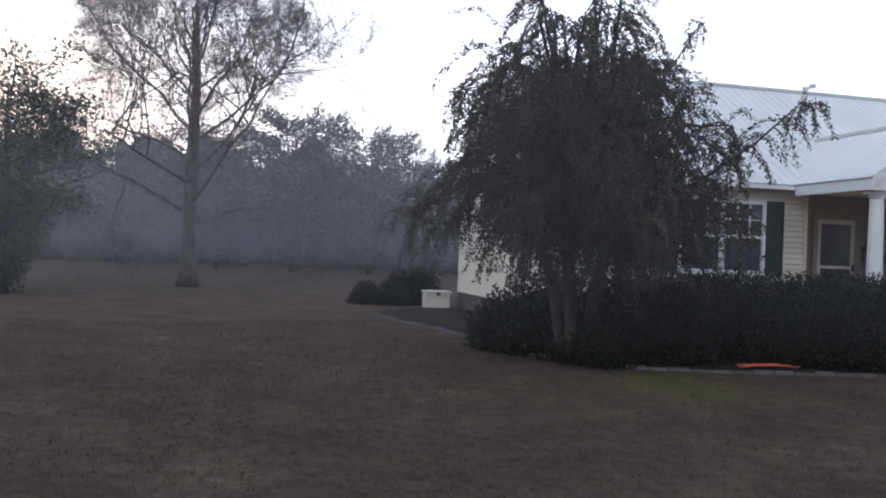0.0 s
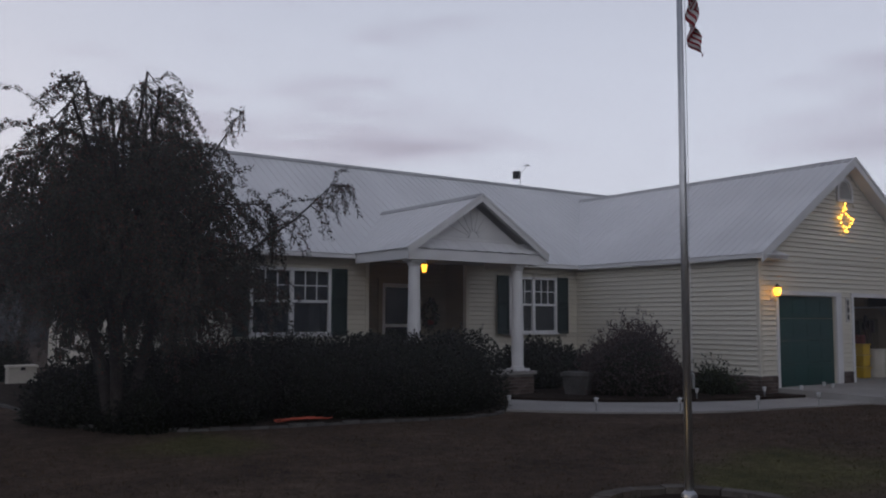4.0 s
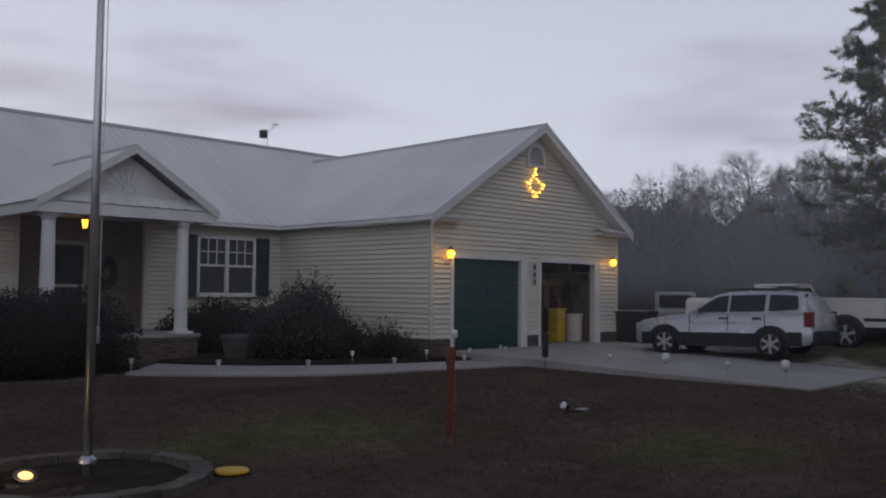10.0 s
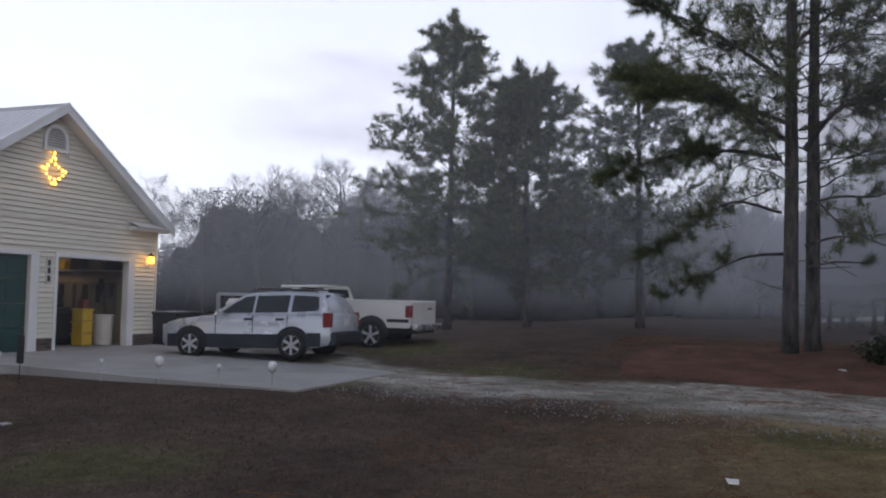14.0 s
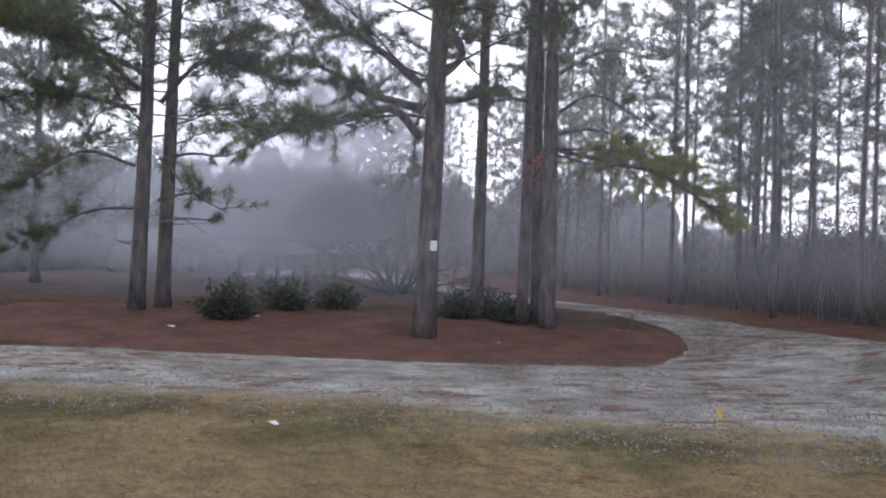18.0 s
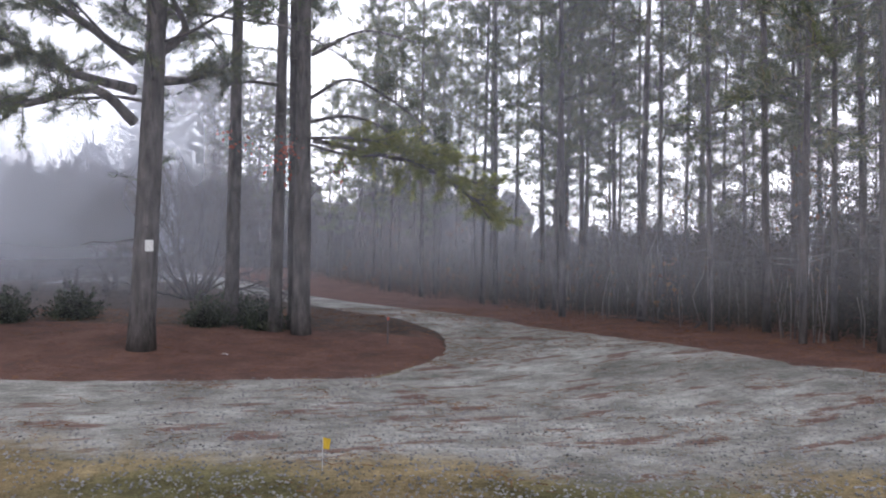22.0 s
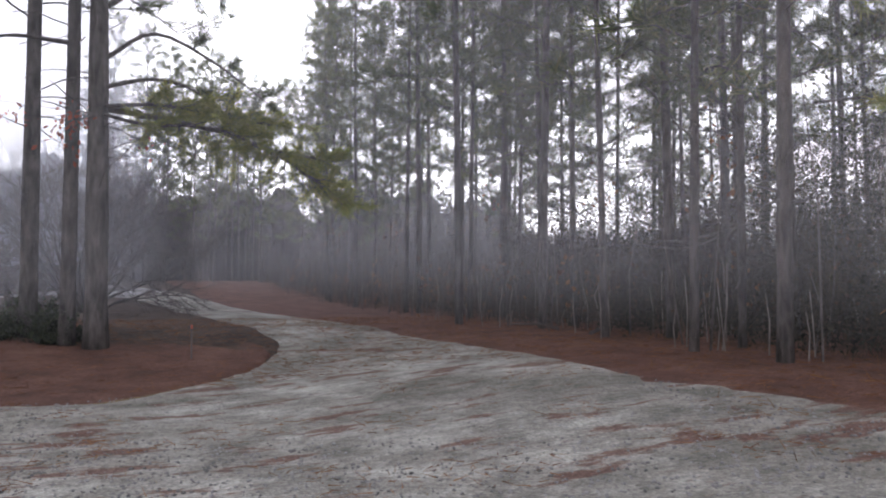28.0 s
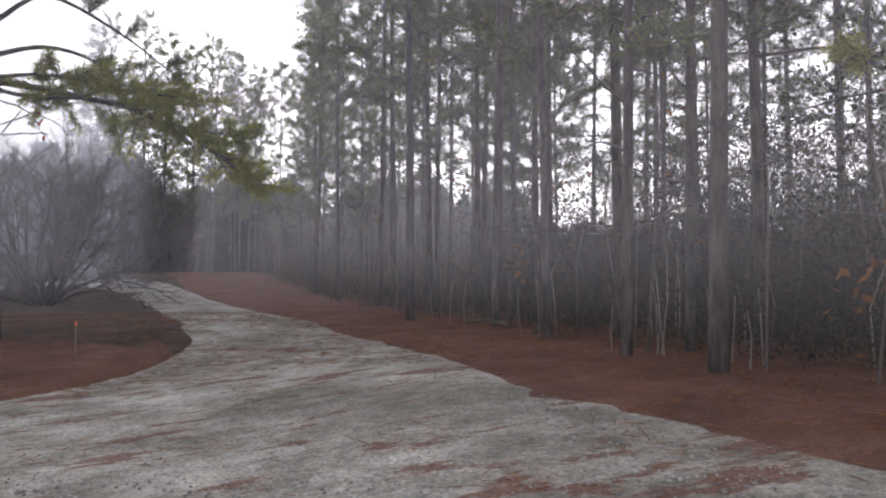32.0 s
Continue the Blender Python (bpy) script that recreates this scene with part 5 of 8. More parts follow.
def hand_limbs(name_label, lines, seed, thick, count=46, reach=(0.35, 1.0), first=0.3, mat=None, length=0.22):
    """Long single limbs with their needles, each line from the trunk to the tip."""
    rng = np.random.default_rng(seed)
    for line in lines:
        pts = np.array(line, float)
        n = len(pts)
        pts[1:] += rng.normal(0, 0.05, (n - 1, 3))
        fine = np.array([(q[0], q[1], 0) for q in curve([(p[0], p[1]) for p in pts], 4)])
        fine[:, 2] = [q[1] for q in curve([(i, p[2]) for i, p in enumerate(pts)], 4)]
        total = np.linalg.norm(np.diff(fine, axis=0), axis=1).sum()
        limb = Kit().tube(fine, list(np.linspace(thick, 0.012, len(fine))), 7, False)
        bases, ways = [], []
        along = unit(pts[-1] - pts[0])
        for _ in range(int(count * total / 3)):
            q = rng.uniform(first, 1.0)
            p = np.array([np.interp(q * (len(fine) - 1), range(len(fine)), fine[:, c]) for c in range(3)])
            w = unit(along * 0.6 + rng.normal(0, 0.75, 3) * [1, 1, 0.7] + [0, 0, 0.1])
            tip = p + w * rng.uniform(*reach) * (1.2 - 0.5 * q)
            limb.tube([p, (p + tip) / 2 + rng.normal(0, 0.03, 3), tip], [0.014, 0.01, 0.005], 3, False)
            for s in (0.3, 0.48, 0.66, 0.84, 1.0):
                bases.append(p + (tip - p) * s)
                ways.append(w)
        limb.smooth = True
        ob = thing("pine_limb", name_label, "pine limb", "long pine limbs")
        place("limb", limb.mesh("limb", PINE_BARK), ob)
        b, w = np.repeat(np.array(bases), 24, 0), np.repeat(np.array(ways), 24, 0)
        v, f = blades(rng, b + rng.normal(0, 0.03, b.shape), w, rng.uniform(0.7, 1.2, len(b)) * length, 0.014, 0.8)
        place("needles", fast("needles", v, f, mat or NEEDLES), ob)


hand_limbs("long needled limb of the forked pine by the drive", [
    [(7.0, -27.0, 5.2), (6.9, -26.1, 5.9), (6.8, -25.0, 6.35), (6.7, -23.8, 7.0)],
    [(7.0, -27.0, 4.7), (6.7, -25.9, 4.85), (6.6, -25.1, 5.15), (6.5, -24.2, 5.5)],
    [(6.95, -27.0, 4.1), (6.6, -26.3, 4.55), (6.5, -25.3, 4.25), (6.4, -24.5, 4.15), (6.3, -23.5, 3.55)],
    [(7.0, -27.3, 5.3), (6.9, -27.8, 5.85), (6.9, -27.65, 6.5), (6.9, -28.2, 7.3)],
    [(7.0, -27.4, 4.9), (6.8, -28.0, 5.0), (6.8, -28.7, 5.3)]], 91, 0.1, 36)
hand_limbs("long drooping limb of the twin-trunked pine", [
    [(10.1, -21.3, 7.4), (10.0, -22.4, 8.3), (9.9, -23.6, 8.9)],
    [(10.1, -21.1, 4.75), (10.0, -19.9, 5.05), (9.9, -18.6, 4.95), (9.8, -17.0, 4.4)],
    [(10.1, -21.2, 5.6), (10.0, -20.2, 6.05), (9.9, -18.9, 6.55), (9.9, -17.4, 6.9)],
    [(10.1, -21.3, 6.5), (10.0, -20.2, 7.4), (9.9, -19.2, 8.1), (9.9, -17.8, 8.7)],
    [(10.2, -21.6, 5.0), (10.1, -22.4, 5.95), (10.0, -23.5, 5.9), (9.9, -24.5, 5.4)],
    [(10.1, -21.2, 5.2), (9.4, -20.2, 5.8), (8.9, -19.2, 6.1), (8.4, -18.2, 6.0)]], 92, 0.06, 42)
hand_limbs("low thin limb of the twin-trunked pine", [
    [(10.1, -21.2, 2.55), (9.9, -20.3, 2.35), (9.8, -19.4, 1.95), (9.7, -18.5, 1.4)],
    [(10.1, -21.1, 3.5), (10.0, -20.0, 3.65), (9.9, -18.9, 3.05), (9.9, -17.9, 2.5)],
    [(10.2, -21.6, 2.75), (10.0, -22.2, 2.95), (9.9, -22.6, 2.9)]], 95, 0.04, 17, (0.3, 0.7), 0.4)
hand_limbs("almost bare dead limb of the twin-trunked pine", [
    [(10.2, -21.6, 3.7), (10.1, -22.3, 3.8), (10.0, -23.1, 3.87), (9.9, -23.7, 4.1)],
    [(10.2, -21.65, 2.25), (10.1, -22.2, 2.36), (10.0, -22.8, 2.37)]], 93, 0.04, 5, (0.2, 0.5), 0.5)
hand_limbs("needled limb of the clump of pines", [
    [(8.4, -30.5, 5.1), (8.1, -31.3, 5.55), (8.0, -32.3, 5.05), (7.9, -33.2, 4.4)],
    [(8.4, -30.5, 6.0), (8.2, -31.5, 6.6), (8.1, -32.6, 6.5)],
    [(8.4, -30.5, 4.6), (8.2, -31.3, 4.75), (8.1, -32.0, 4.5), (8.1, -32.5, 4.05)],
    [(8.8, -29.9, 5.4), (7.9, -29.2, 5.2), (7.7, -28.6, 5.0)]], 94, 0.045, 6, (0.3, 0.8), 0.45)
hand_limbs("low limb with bright young needles over the lane", [
    [(8.35, -30.5, 4.1), (7.7, -31.2, 3.9), (7.6, -32.2, 3.75), (7.6, -33.3, 3.55), (7.6, -34.3, 3.35)],
    [(8.35, -30.5, 4.25), (7.7, -31.4, 4.3), (7.6, -32.5, 4.05), (7.5, -33.6, 3.85)]], 96, 0.035, 26, (0.3, 0.7), 0.2, BRIGHT_NEEDLES, 0.2)
hand_limbs("spray of bright young needles at the edge of the woods", [
    [(0.8, -38.6, 4.8), (0.2, -38.9, 4.7), (-0.4, -39.0, 4.4)],
    [(0.8, -38.6, 3.4), (0.2, -38.8, 3.35), (-0.3, -38.9, 3.1)]], 97, 0.02, 9, (0.2, 0.45), 0.3, BRIGHT_NEEDLES, 0.17)

# the woods: a front row by the lane and many behind
WOOD_PINES = [pine_meshes(20 + k, hh, rr, lo, sp, 44, 7, 9, 0.27, 0.022, dead=9, lean=0.012)
              for k, (hh, rr, lo, sp) in enumerate([(15.5, 0.066, 0.3, 2.5), (16.5, 0.072, 0.33, 2.7), (14.0, 0.054, 0.26, 2.3), (17.0, 0.078, 0.31, 2.9), (13.0, 0.048, 0.27, 2.2)])]
FRONT = [(15.7, -39.7), (8.9, -38.95), (5.55, -38.5), (0.75, -38.1), (2.5, -38.1), (9.9, -40.2), (4.8, -39.3), (2.9, -39.2), (23.9, -41.5), (29.0, -40.8),
         (20.0, -39.4), (19.2, -39.6), (14.5, -39.5), (15.3, -40.9), (12.3, -42.7), (6.1, -41.4), (3.9, -41.0), (-1.2, -38.7), (-2.6, -39.6), (-4.6, -39.1),
         (11.0, -37.9), (14.4, -41.6), (33.5, -39.6), (38.0, -40.4), (44.0, -39.2), (-7.5, -41.0), (-6.0, -43.0), (18.0, -42.5), (26.5, -39.3), (1.6, -41.8)]


def woods():
    rng = np.random.default_rng(5)
    spots = list(FRONT) + [(52 + 2.3 * (k % 6), -39 + 3.1 * (k // 6) + 1.2 * (k % 2)) for k in range(24)]
    while len(spots) < 165:
        # thick by the bend of the lane, thinner where the woods open, thick again at the near end
        pick = len(spots) % 20
        if pick < 8:
            x, y = rng.uniform(-12, 4), -41.5 - 26 * rng.uniform(0, 1) ** 1.1
        elif pick < 16:
            x, y = rng.uniform(4, 18), -42.5 - 26 * rng.uniform(0, 1)
        else:
            x, y = rng.uniform(18, 50), -38.8 - 10 * rng.uniform(0, 1)
        if x < -8 and y > -44:
            continue
        if all((x - a) ** 2 + (y - b) ** 2 > 1.9 for a, b in spots):
            spots.append((x, y))
    for k, (x, y) in enumerate(spots):
        front = k < len(FRONT)
        tree("pine_tree", WOOD_PINES[k % 5], on_land(x, y, rng.uniform(0, 6.28), rng.uniform(0.9, 1.12)),
             "slim pine with a bare lower trunk by the lane" if front else "slim pine deeper in the woods", "pine tree", "pines of the woods")


woods()


# ---------- bare trees ----------
def bare_meshes(seed, h, r, fork, spread, levels, twigs, vase=False, mat=None, thick=0.006, limbs=11):
    """A leafless broad-leaved tree: trunk, limbs and a haze of twigs."""
    rng = np.random.default_rng(seed)
    trunk, branch = Kit(), Kit()
    tw_b, tw_t = [], []

    def grow(a, d, ln, rad, lev):
        pts = limb_line(rng, a, d, ln, -0.1 if lev < 2 else 0.04, 5, 0.16)
        branch.tube(pts, list(np.linspace(rad, rad * 0.55, 6)), 7 if lev < 1 else (5 if lev < 2 else 3), False)
        if lev >= levels:
            for _ in range(twigs):
                q = rng.uniform(0.1, 1.0)
                p = np.array([np.interp(q * 5, range(6), pts[:, c]) for c in range(3)])
                w = unit(pts[-1] - pts[0] + rng.normal(0, 0.55, 3) * ln)
                tw_b.append(p)
                tw_t.append(w * rng.uniform(0.25, 0.6) * spread * 0.2)
            return
        for k in range(4 if lev < levels - 1 else 5):
            q = (0.42 + 0.58 * (k + 0.5) / 4) if k < 4 else 0.3
            p = np.array([np.interp(min(1, q) * 5, range(6), pts[:, c]) for c in range(3)])
            nd = unit(unit(pts[-1] - pts[0]) * 0.95 + rng.normal(0, 0.52, 3) + [0, 0, 0.12])
            grow(p, nd, ln * rng.uniform(0.5, 0.72), rad * (0.42 if limbs < 12 else 0.5), lev + 1)

    if vase:
        for k in range(24):
            a = k * 2.4 + rng.uniform(-0.2, 0.2)
            grow((0.12 * math.cos(a), 0.12 * math.sin(a), -0.05), (math.cos(a) * rng.uniform(0.35, 0.95), math.sin(a) * rng.uniform(0.35, 0.95), 1 if k % 3 else 0.45), h * 0.55, r, 1)
    else:
        line = [(0, 0, -0.15), (0.02, 0, 0.4), (0.03, 0.03, fork * 0.5), (0, 0.02, fork), (0.05, 0, h * 0.55), (0.0, 0.08, h * 0.75)]
        trunk.tube(line, [r * 1.45, r * 1.05, r * 0.95, r * 0.85, r * 0.45, r * 0.15], 12)
        for k in range(limbs):
            u = k / (limbs - 1)
            z = fork * 0.85 + (h * 0.62 - fork * 0.85) * u
            a = k * 2.4 + rng.uniform(-0.3, 0.3)
            rise = (0.35 if limbs < 12 else 0.5) + 0.8 * u
            grow((0, 0, z), (math.cos(a), math.sin(a), rise), spread * (1.05 - 0.45 * u), r * (0.4 if limbs < 12 else 0.22) * (1.1 - 0.5 * u), 0)
    b, t = np.array(tw_b), np.array(tw_t)
    side = unit(np.cross(t, rng.normal(0, 1, t.shape))) * thick
    mid = b + t * 0.5 + rng.normal(0, 0.03, b.shape)
    v = np.concatenate([np.stack([b - side, b + side, mid + side * 0.6], 1), np.stack([mid - side * 0.8, mid + side * 0.8, b + t], 1)]).reshape(-1, 3)
    me = fast("twigs", v, np.arange(len(v)).reshape(-1, 3), mat or TWIG)
    trunk.smooth = branch.smooth = True
    return (trunk.mesh("trunk", GREY_BARK) if trunk.v else None), branch.mesh("branches", GREY_BARK), me


BARE_NAMES = ("trunk", "branchwork", "crown")
tree("bare_tree", bare_meshes(31, 14.0, 0.33, 2.6, 5.3, 4, 10, thick=0.0075, limbs=18), on_land(-19.7, 17.6, 0.5), "large leafless tree with a spreading crown on the lawn", "bare tree", names=BARE_NAMES)
tree("bare_tree", bare_meshes(33, 5.6, 0.05, 0, 4.0, 3, 46, vase=True, thick=0.008), on_land(23.55, -29.5, 0.5, 1.08), "leafless many-stemmed tree with a wide twiggy crown beside the lane", "bare tree", names=BARE_NAMES)
SMALL_BARE = bare_meshes(35, 7.2, 0.16, 1.2, 3.2, 3, 26, thick=0.016)
for k, (x, y, s) in enumerate([(30, -26.4, 0.75), (32.5, -25.2, 0.75), (34.5, -26.8, 0.8), (27.5, -27.4, 0.7), (36.5, -24.6, 0.8), (38, -26.3, 0.8), (33.5, -23.4, 0.8), (40, -24.4, 0.85), (56, -27, 1.0), (60, -31, 1.1), (58, -20, 1.0)]):
    tree("bare_tree", SMALL_BARE, on_land(x, y, k * 1.3, s), "small leafless tree in the misty field by the lane", "bare tree", "orchard trees", BARE_NAMES)
TALL_BARE = bare_meshes(36, 13.0, 0.2, 4.5, 3.8, 3, 14, thick=0.008)
for k, (x, y, s) in enumerate([(46, 16, 1.0), (50, 11, 1.1), (42, 24, 0.95), (58, 20, 1.05), (36, 33, 1.0), (-6, 47, 0.9), (4, 52, 1.0), (49, 6, 1.0), (53, 1, 1.05), (45, 20, 0.85), (55, 8, 1.1), (39, 28, 0.9), (52, -4, 0.9)]):
    tree("bare_tree", TALL_BARE, on_land(x, y, k * 1.7, s), "tall leafless tree rising out of the misty woods", "bare tree", "leafless trees of the far woods", BARE_NAMES)


# ---------- leafy masses ----------
def lump(rng, size, lumps, seg=14):
    """Points and outward directions on a bumpy rounded mass, flat at the foot."""
    c = rng.normal(0, 1, (lumps, 3))

    def radius(d):
        w = np.exp(4.0 * (d @ unit(c).T - 1)).sum(1)
        return 0.82 + 0.16 * np.sin(3.1 * d[:, 0] + c[0, 0]) * np.cos(2.7 * d[:, 1] + c[0, 1]) + 0.12 * np.minimum(w, 1.5)
    return radius


def leafy_mass(seed, size, leaves, leaf, mat, core_mat, power=2.6, sprigs=0, sprig_len=0.4, lie=0.8, foot=0.0):
    """A shrub: a bumpy core coloured dark for the shade inside, and a coat of small leaves with sprigs that stick out.
    """
    rng = np.random.default_rng(seed)
    sx, sy, sz = size
    rad = lump(rng, size, 7)

    def surface(d):
        e = (np.abs(d) ** power).sum(1, keepdims=True) ** (-1 / power)
        p = d * e * rad(d)[:, None] * [sx, sy, sz]
        return p

    n, m = 20, 12
    grid = np.array([[math.cos(2 * math.pi * i / n) * math.cos(a), math.sin(2 * math.pi * i / n) * math.cos(a), math.sin(a)]
                     for a in np.linspace(foot - 0.35, math.pi / 2 - 0.02, m) for i in range(n)])
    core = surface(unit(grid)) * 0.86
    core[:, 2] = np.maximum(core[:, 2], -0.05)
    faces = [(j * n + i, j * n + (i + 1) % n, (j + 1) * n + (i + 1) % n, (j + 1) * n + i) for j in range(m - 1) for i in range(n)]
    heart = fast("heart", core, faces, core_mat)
    d = unit(rng.normal(0, 1, (leaves, 3)) * [1, 1, 0.85])
    d[:, 2] = np.where(d[:, 2] < -0.12, -d[:, 2], d[:, 2])
    p = surface(unit(d)) * rng.uniform(0.84, 1.03, (leaves, 1))
    p[:, 2] = np.maximum(p[:, 2], 0.02)
    out = [p]
    ways = [unit(d)]
    for _ in range(sprigs):
        a = unit(rng.normal(0, 1, 3) * [1, 1, 0.7])
        a[2] = abs(a[2])
        s = surface(a[None])[0]
        w = unit(a + rng.normal(0, 0.35, 3) + [0, 0, 0.3])
        t = rng.uniform(0, 1, (12, 1))
        out.append(s + w * t * sprig_len * rng.uniform(0.4, 1.0))
        ways.append(np.repeat(w[None], 12, 0))
    v, f = leaf_quads(rng, np.concatenate(out), np.concatenate(ways), leaf, lie)
    return heart, fast("leaves", v, f, mat)


def shrub(name, meshes, at, label, category="shrub", group=""):
    return tree(name, meshes, at, label, category, group, ("heart", "leaves"))


# near-black core colour stands for the shade between the leaves
INNER_SHADE = surf("shrub_inner_shade", (0.008, 0.01, 0.007), (0.018, 0.02, 0.013), 6, 30, 0.95, 0.8, 0.03, spec=0.05)
HEDGE_MESH = leafy_mass(41, (1.8, 1.25, 1.72), 19000, 0.055, HEDGE, INNER_SHADE, 3.0, 40, 0.22)
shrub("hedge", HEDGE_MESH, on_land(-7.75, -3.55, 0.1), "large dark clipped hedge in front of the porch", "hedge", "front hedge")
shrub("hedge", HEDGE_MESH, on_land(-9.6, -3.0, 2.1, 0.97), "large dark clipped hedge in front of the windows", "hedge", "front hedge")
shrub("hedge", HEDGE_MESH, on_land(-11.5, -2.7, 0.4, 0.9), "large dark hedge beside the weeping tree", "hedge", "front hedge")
ROUND = leafy_mass(43, (1.0, 0.95, 1.05), 5200, 0.065, HEDGE, INNER_SHADE, 2.4, 30, 0.2)
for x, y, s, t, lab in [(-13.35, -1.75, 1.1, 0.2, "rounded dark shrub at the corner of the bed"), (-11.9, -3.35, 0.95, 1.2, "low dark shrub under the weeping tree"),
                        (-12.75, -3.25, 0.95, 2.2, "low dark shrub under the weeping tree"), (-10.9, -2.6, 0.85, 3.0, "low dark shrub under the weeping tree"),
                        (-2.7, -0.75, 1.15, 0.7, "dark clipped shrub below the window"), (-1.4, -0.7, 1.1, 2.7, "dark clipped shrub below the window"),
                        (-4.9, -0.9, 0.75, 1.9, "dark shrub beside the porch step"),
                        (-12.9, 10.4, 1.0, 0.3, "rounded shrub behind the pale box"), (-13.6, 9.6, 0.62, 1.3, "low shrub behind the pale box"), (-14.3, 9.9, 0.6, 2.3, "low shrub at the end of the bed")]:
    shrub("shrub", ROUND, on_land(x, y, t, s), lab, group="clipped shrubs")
shrub("shrub", leafy_mass(45, (1.35, 1.3, 2.0), 11000, 0.055, PURPLE, INNER_SHADE, 1.9, 320, 0.45), on_land(-1.85, -3.5, 0.3), "purplish mounded shrub with wispy sprigs")
shrub("shrub", leafy_mass(46, (0.75, 0.7, 1.15), 3200, 0.055, PURPLE, INNER_SHADE, 2.0, 120, 0.4), on_land(-0.55, -3.4, 1.3, 0.95), "purplish shrub beside the larger one")
shrub("shrub", leafy_mass(47, (0.55, 0.5, 0.7), 1500, 0.06, EVERGREEN, INNER_SHADE, 2.0, 90, 0.5), on_land(-0.3, -4.75, 0.3), "small dark shrub by the garage wall")
ISLAND = leafy_mass(48, (0.5, 0.48, 0.72), 900, 0.085, EVERGREEN, INNER_SHADE, 1.8, 110, 0.5)
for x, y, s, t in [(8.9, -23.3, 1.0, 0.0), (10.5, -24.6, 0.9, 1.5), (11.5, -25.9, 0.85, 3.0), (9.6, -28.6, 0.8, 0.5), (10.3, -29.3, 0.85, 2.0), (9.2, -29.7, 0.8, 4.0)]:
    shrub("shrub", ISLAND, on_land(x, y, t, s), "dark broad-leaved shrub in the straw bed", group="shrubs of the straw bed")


# ---------- the weeping tree ----------
def weeping_tree():
    rng = np.random.default_rng(51)
    kit, lb, lw = Kit(), [], []
    # stems rise from the bed and arch over; strands hang from the arches
    for k in range(5):
        a = k * 1.26 + 0.3
        kit.tube([(0.15 * math.cos(a), 0.15 * math.sin(a), -0.1), (0.3 * math.cos(a), 0.3 * math.sin(a), 0.9), (0.65 * math.cos(a), 0.6 * math.sin(a), 2.2), (0.9 * math.cos(a), 0.8 * math.sin(a), 3.5)],
                 [0.11, 0.09, 0.07, 0.04], 8, False)

    def strand(p, w, ln, dens=1.0):
        pts = [p]
        d = w
        for i in range(6):
            d = unit(d + np.array([0, 0, -0.42]) + rng.normal(0, 0.1, 3))
            pts.append(pts[-1] + d * ln / 6)
        pts = np.array(pts)
        pts[:, 2] = np.maximum(pts[:, 2], 0.75 + 0.6 * rng.uniform())
        kit.tube(pts[::2], [0.009, 0.007, 0.005, 0.004], 3, False)
        n = int(140 * ln * dens)
        for q in rng.uniform(0.02, 1, n):
            lb.append(np.array([np.interp(q * 6, range(7), pts[:, c]) for c in range(3)]))
            lw.append(unit(d + rng.normal(0, 0.5, 3)))

    def arch(a, reach, top, strands, ln=(0.8, 1.9)):
        ox = np.array([math.cos(a), math.sin(a), 0])
        pts = np.array([ox * 0.4 + [0, 0, 1.9], ox * reach * 0.35 + [0, 0, top * 0.72], ox * reach * 0.7 + [0, 0, top], ox * reach * 0.95 + [0, 0, top * 0.97], ox * reach * 1.12 + [0, 0, top * 0.86]])
        pts[1:] += rng.normal(0, 0.12, (4, 3))
        kit.tube(pts, [0.05, 0.035, 0.022, 0.014, 0.008], 5, False)
        for q in rng.uniform(0.15, 1, strands):
            p = np.array([np.interp(q * 4, range(5), pts[:, c]) for c in range(3)])
            strand(p, unit(ox * 0.5 + rng.normal(0, 0.6, 3) + [0, 0, 0.25]), rng.uniform(*ln))

    for k in range(60):
        far = rng.uniform(0.4, 2.25)
        arch(k * 2.4 + rng.uniform(-0.3, 0.3), far, rng.uniform(2.4, 5.0) * (1 - 0.05 * (k % 3)), 22, (0.8, 1.9) if far < 1.3 else (0.45, 1.15))
    for k in range(18):
        arch(k * 2.4, rng.uniform(0.3, 1.5), rng.uniform(4.5, 5.8), 12, (0.5, 1.1))
    for k in range(18):
        arch(k * 0.36, rng.uniform(1.7, 2.35), rng.uniform(2.2, 3.1), 18, (0.4, 1.0))
    # the long sprig that leans out towards the porch
    pts = np.array([(0.6, 0.2, 2.6), (1.9, 0.0, 2.8), (2.8, -0.3, 3.5), (3.4, -0.6, 4.15), (3.8, -0.7, 4.1)])
    kit.tube(pts, [0.04, 0.03, 0.02, 0.012, 0.006], 5, False)
    for q in rng.uniform(0.25, 1, 34):
        strand(np.array([np.interp(q * 4, range(5), pts[:, c]) for c in range(3)]), unit(rng.normal(0, 0.7, 3)), rng.uniform(0.35, 0.8))
    pts = np.array([(0.6, 0.0, 3.4), (1.3, -0.2, 4.5), (1.8, -0.4, 5.4)])
    kit.tube(pts, [0.03, 0.02, 0.006], 4, False)
    for q in rng.uniform(0.4, 1, 16):
        strand(np.array([np.interp(q * 2, range(3), pts[:, c]) for c in range(3)]), unit(rng.normal(0, 0.7, 3)), rng.uniform(0.25, 0.5))
    kit.smooth = True
    lb, lw = np.array(lb), np.array(lw)
    v, f = leaf_quads(rng, lb + rng.normal(0, 0.025, lb.shape), lw, 0.044, 0.7)
    ob = thing("weeping_tree", "large weeping tree with dark reddish-green hanging foliage", "weeping tree", at=on_land(-13.15, -3.2))
    place("stem", kit.mesh("stem", WEEP_BARK), ob)
    place("foliage", fast("foliage", v, f, WEEPING), ob)


weeping_tree()


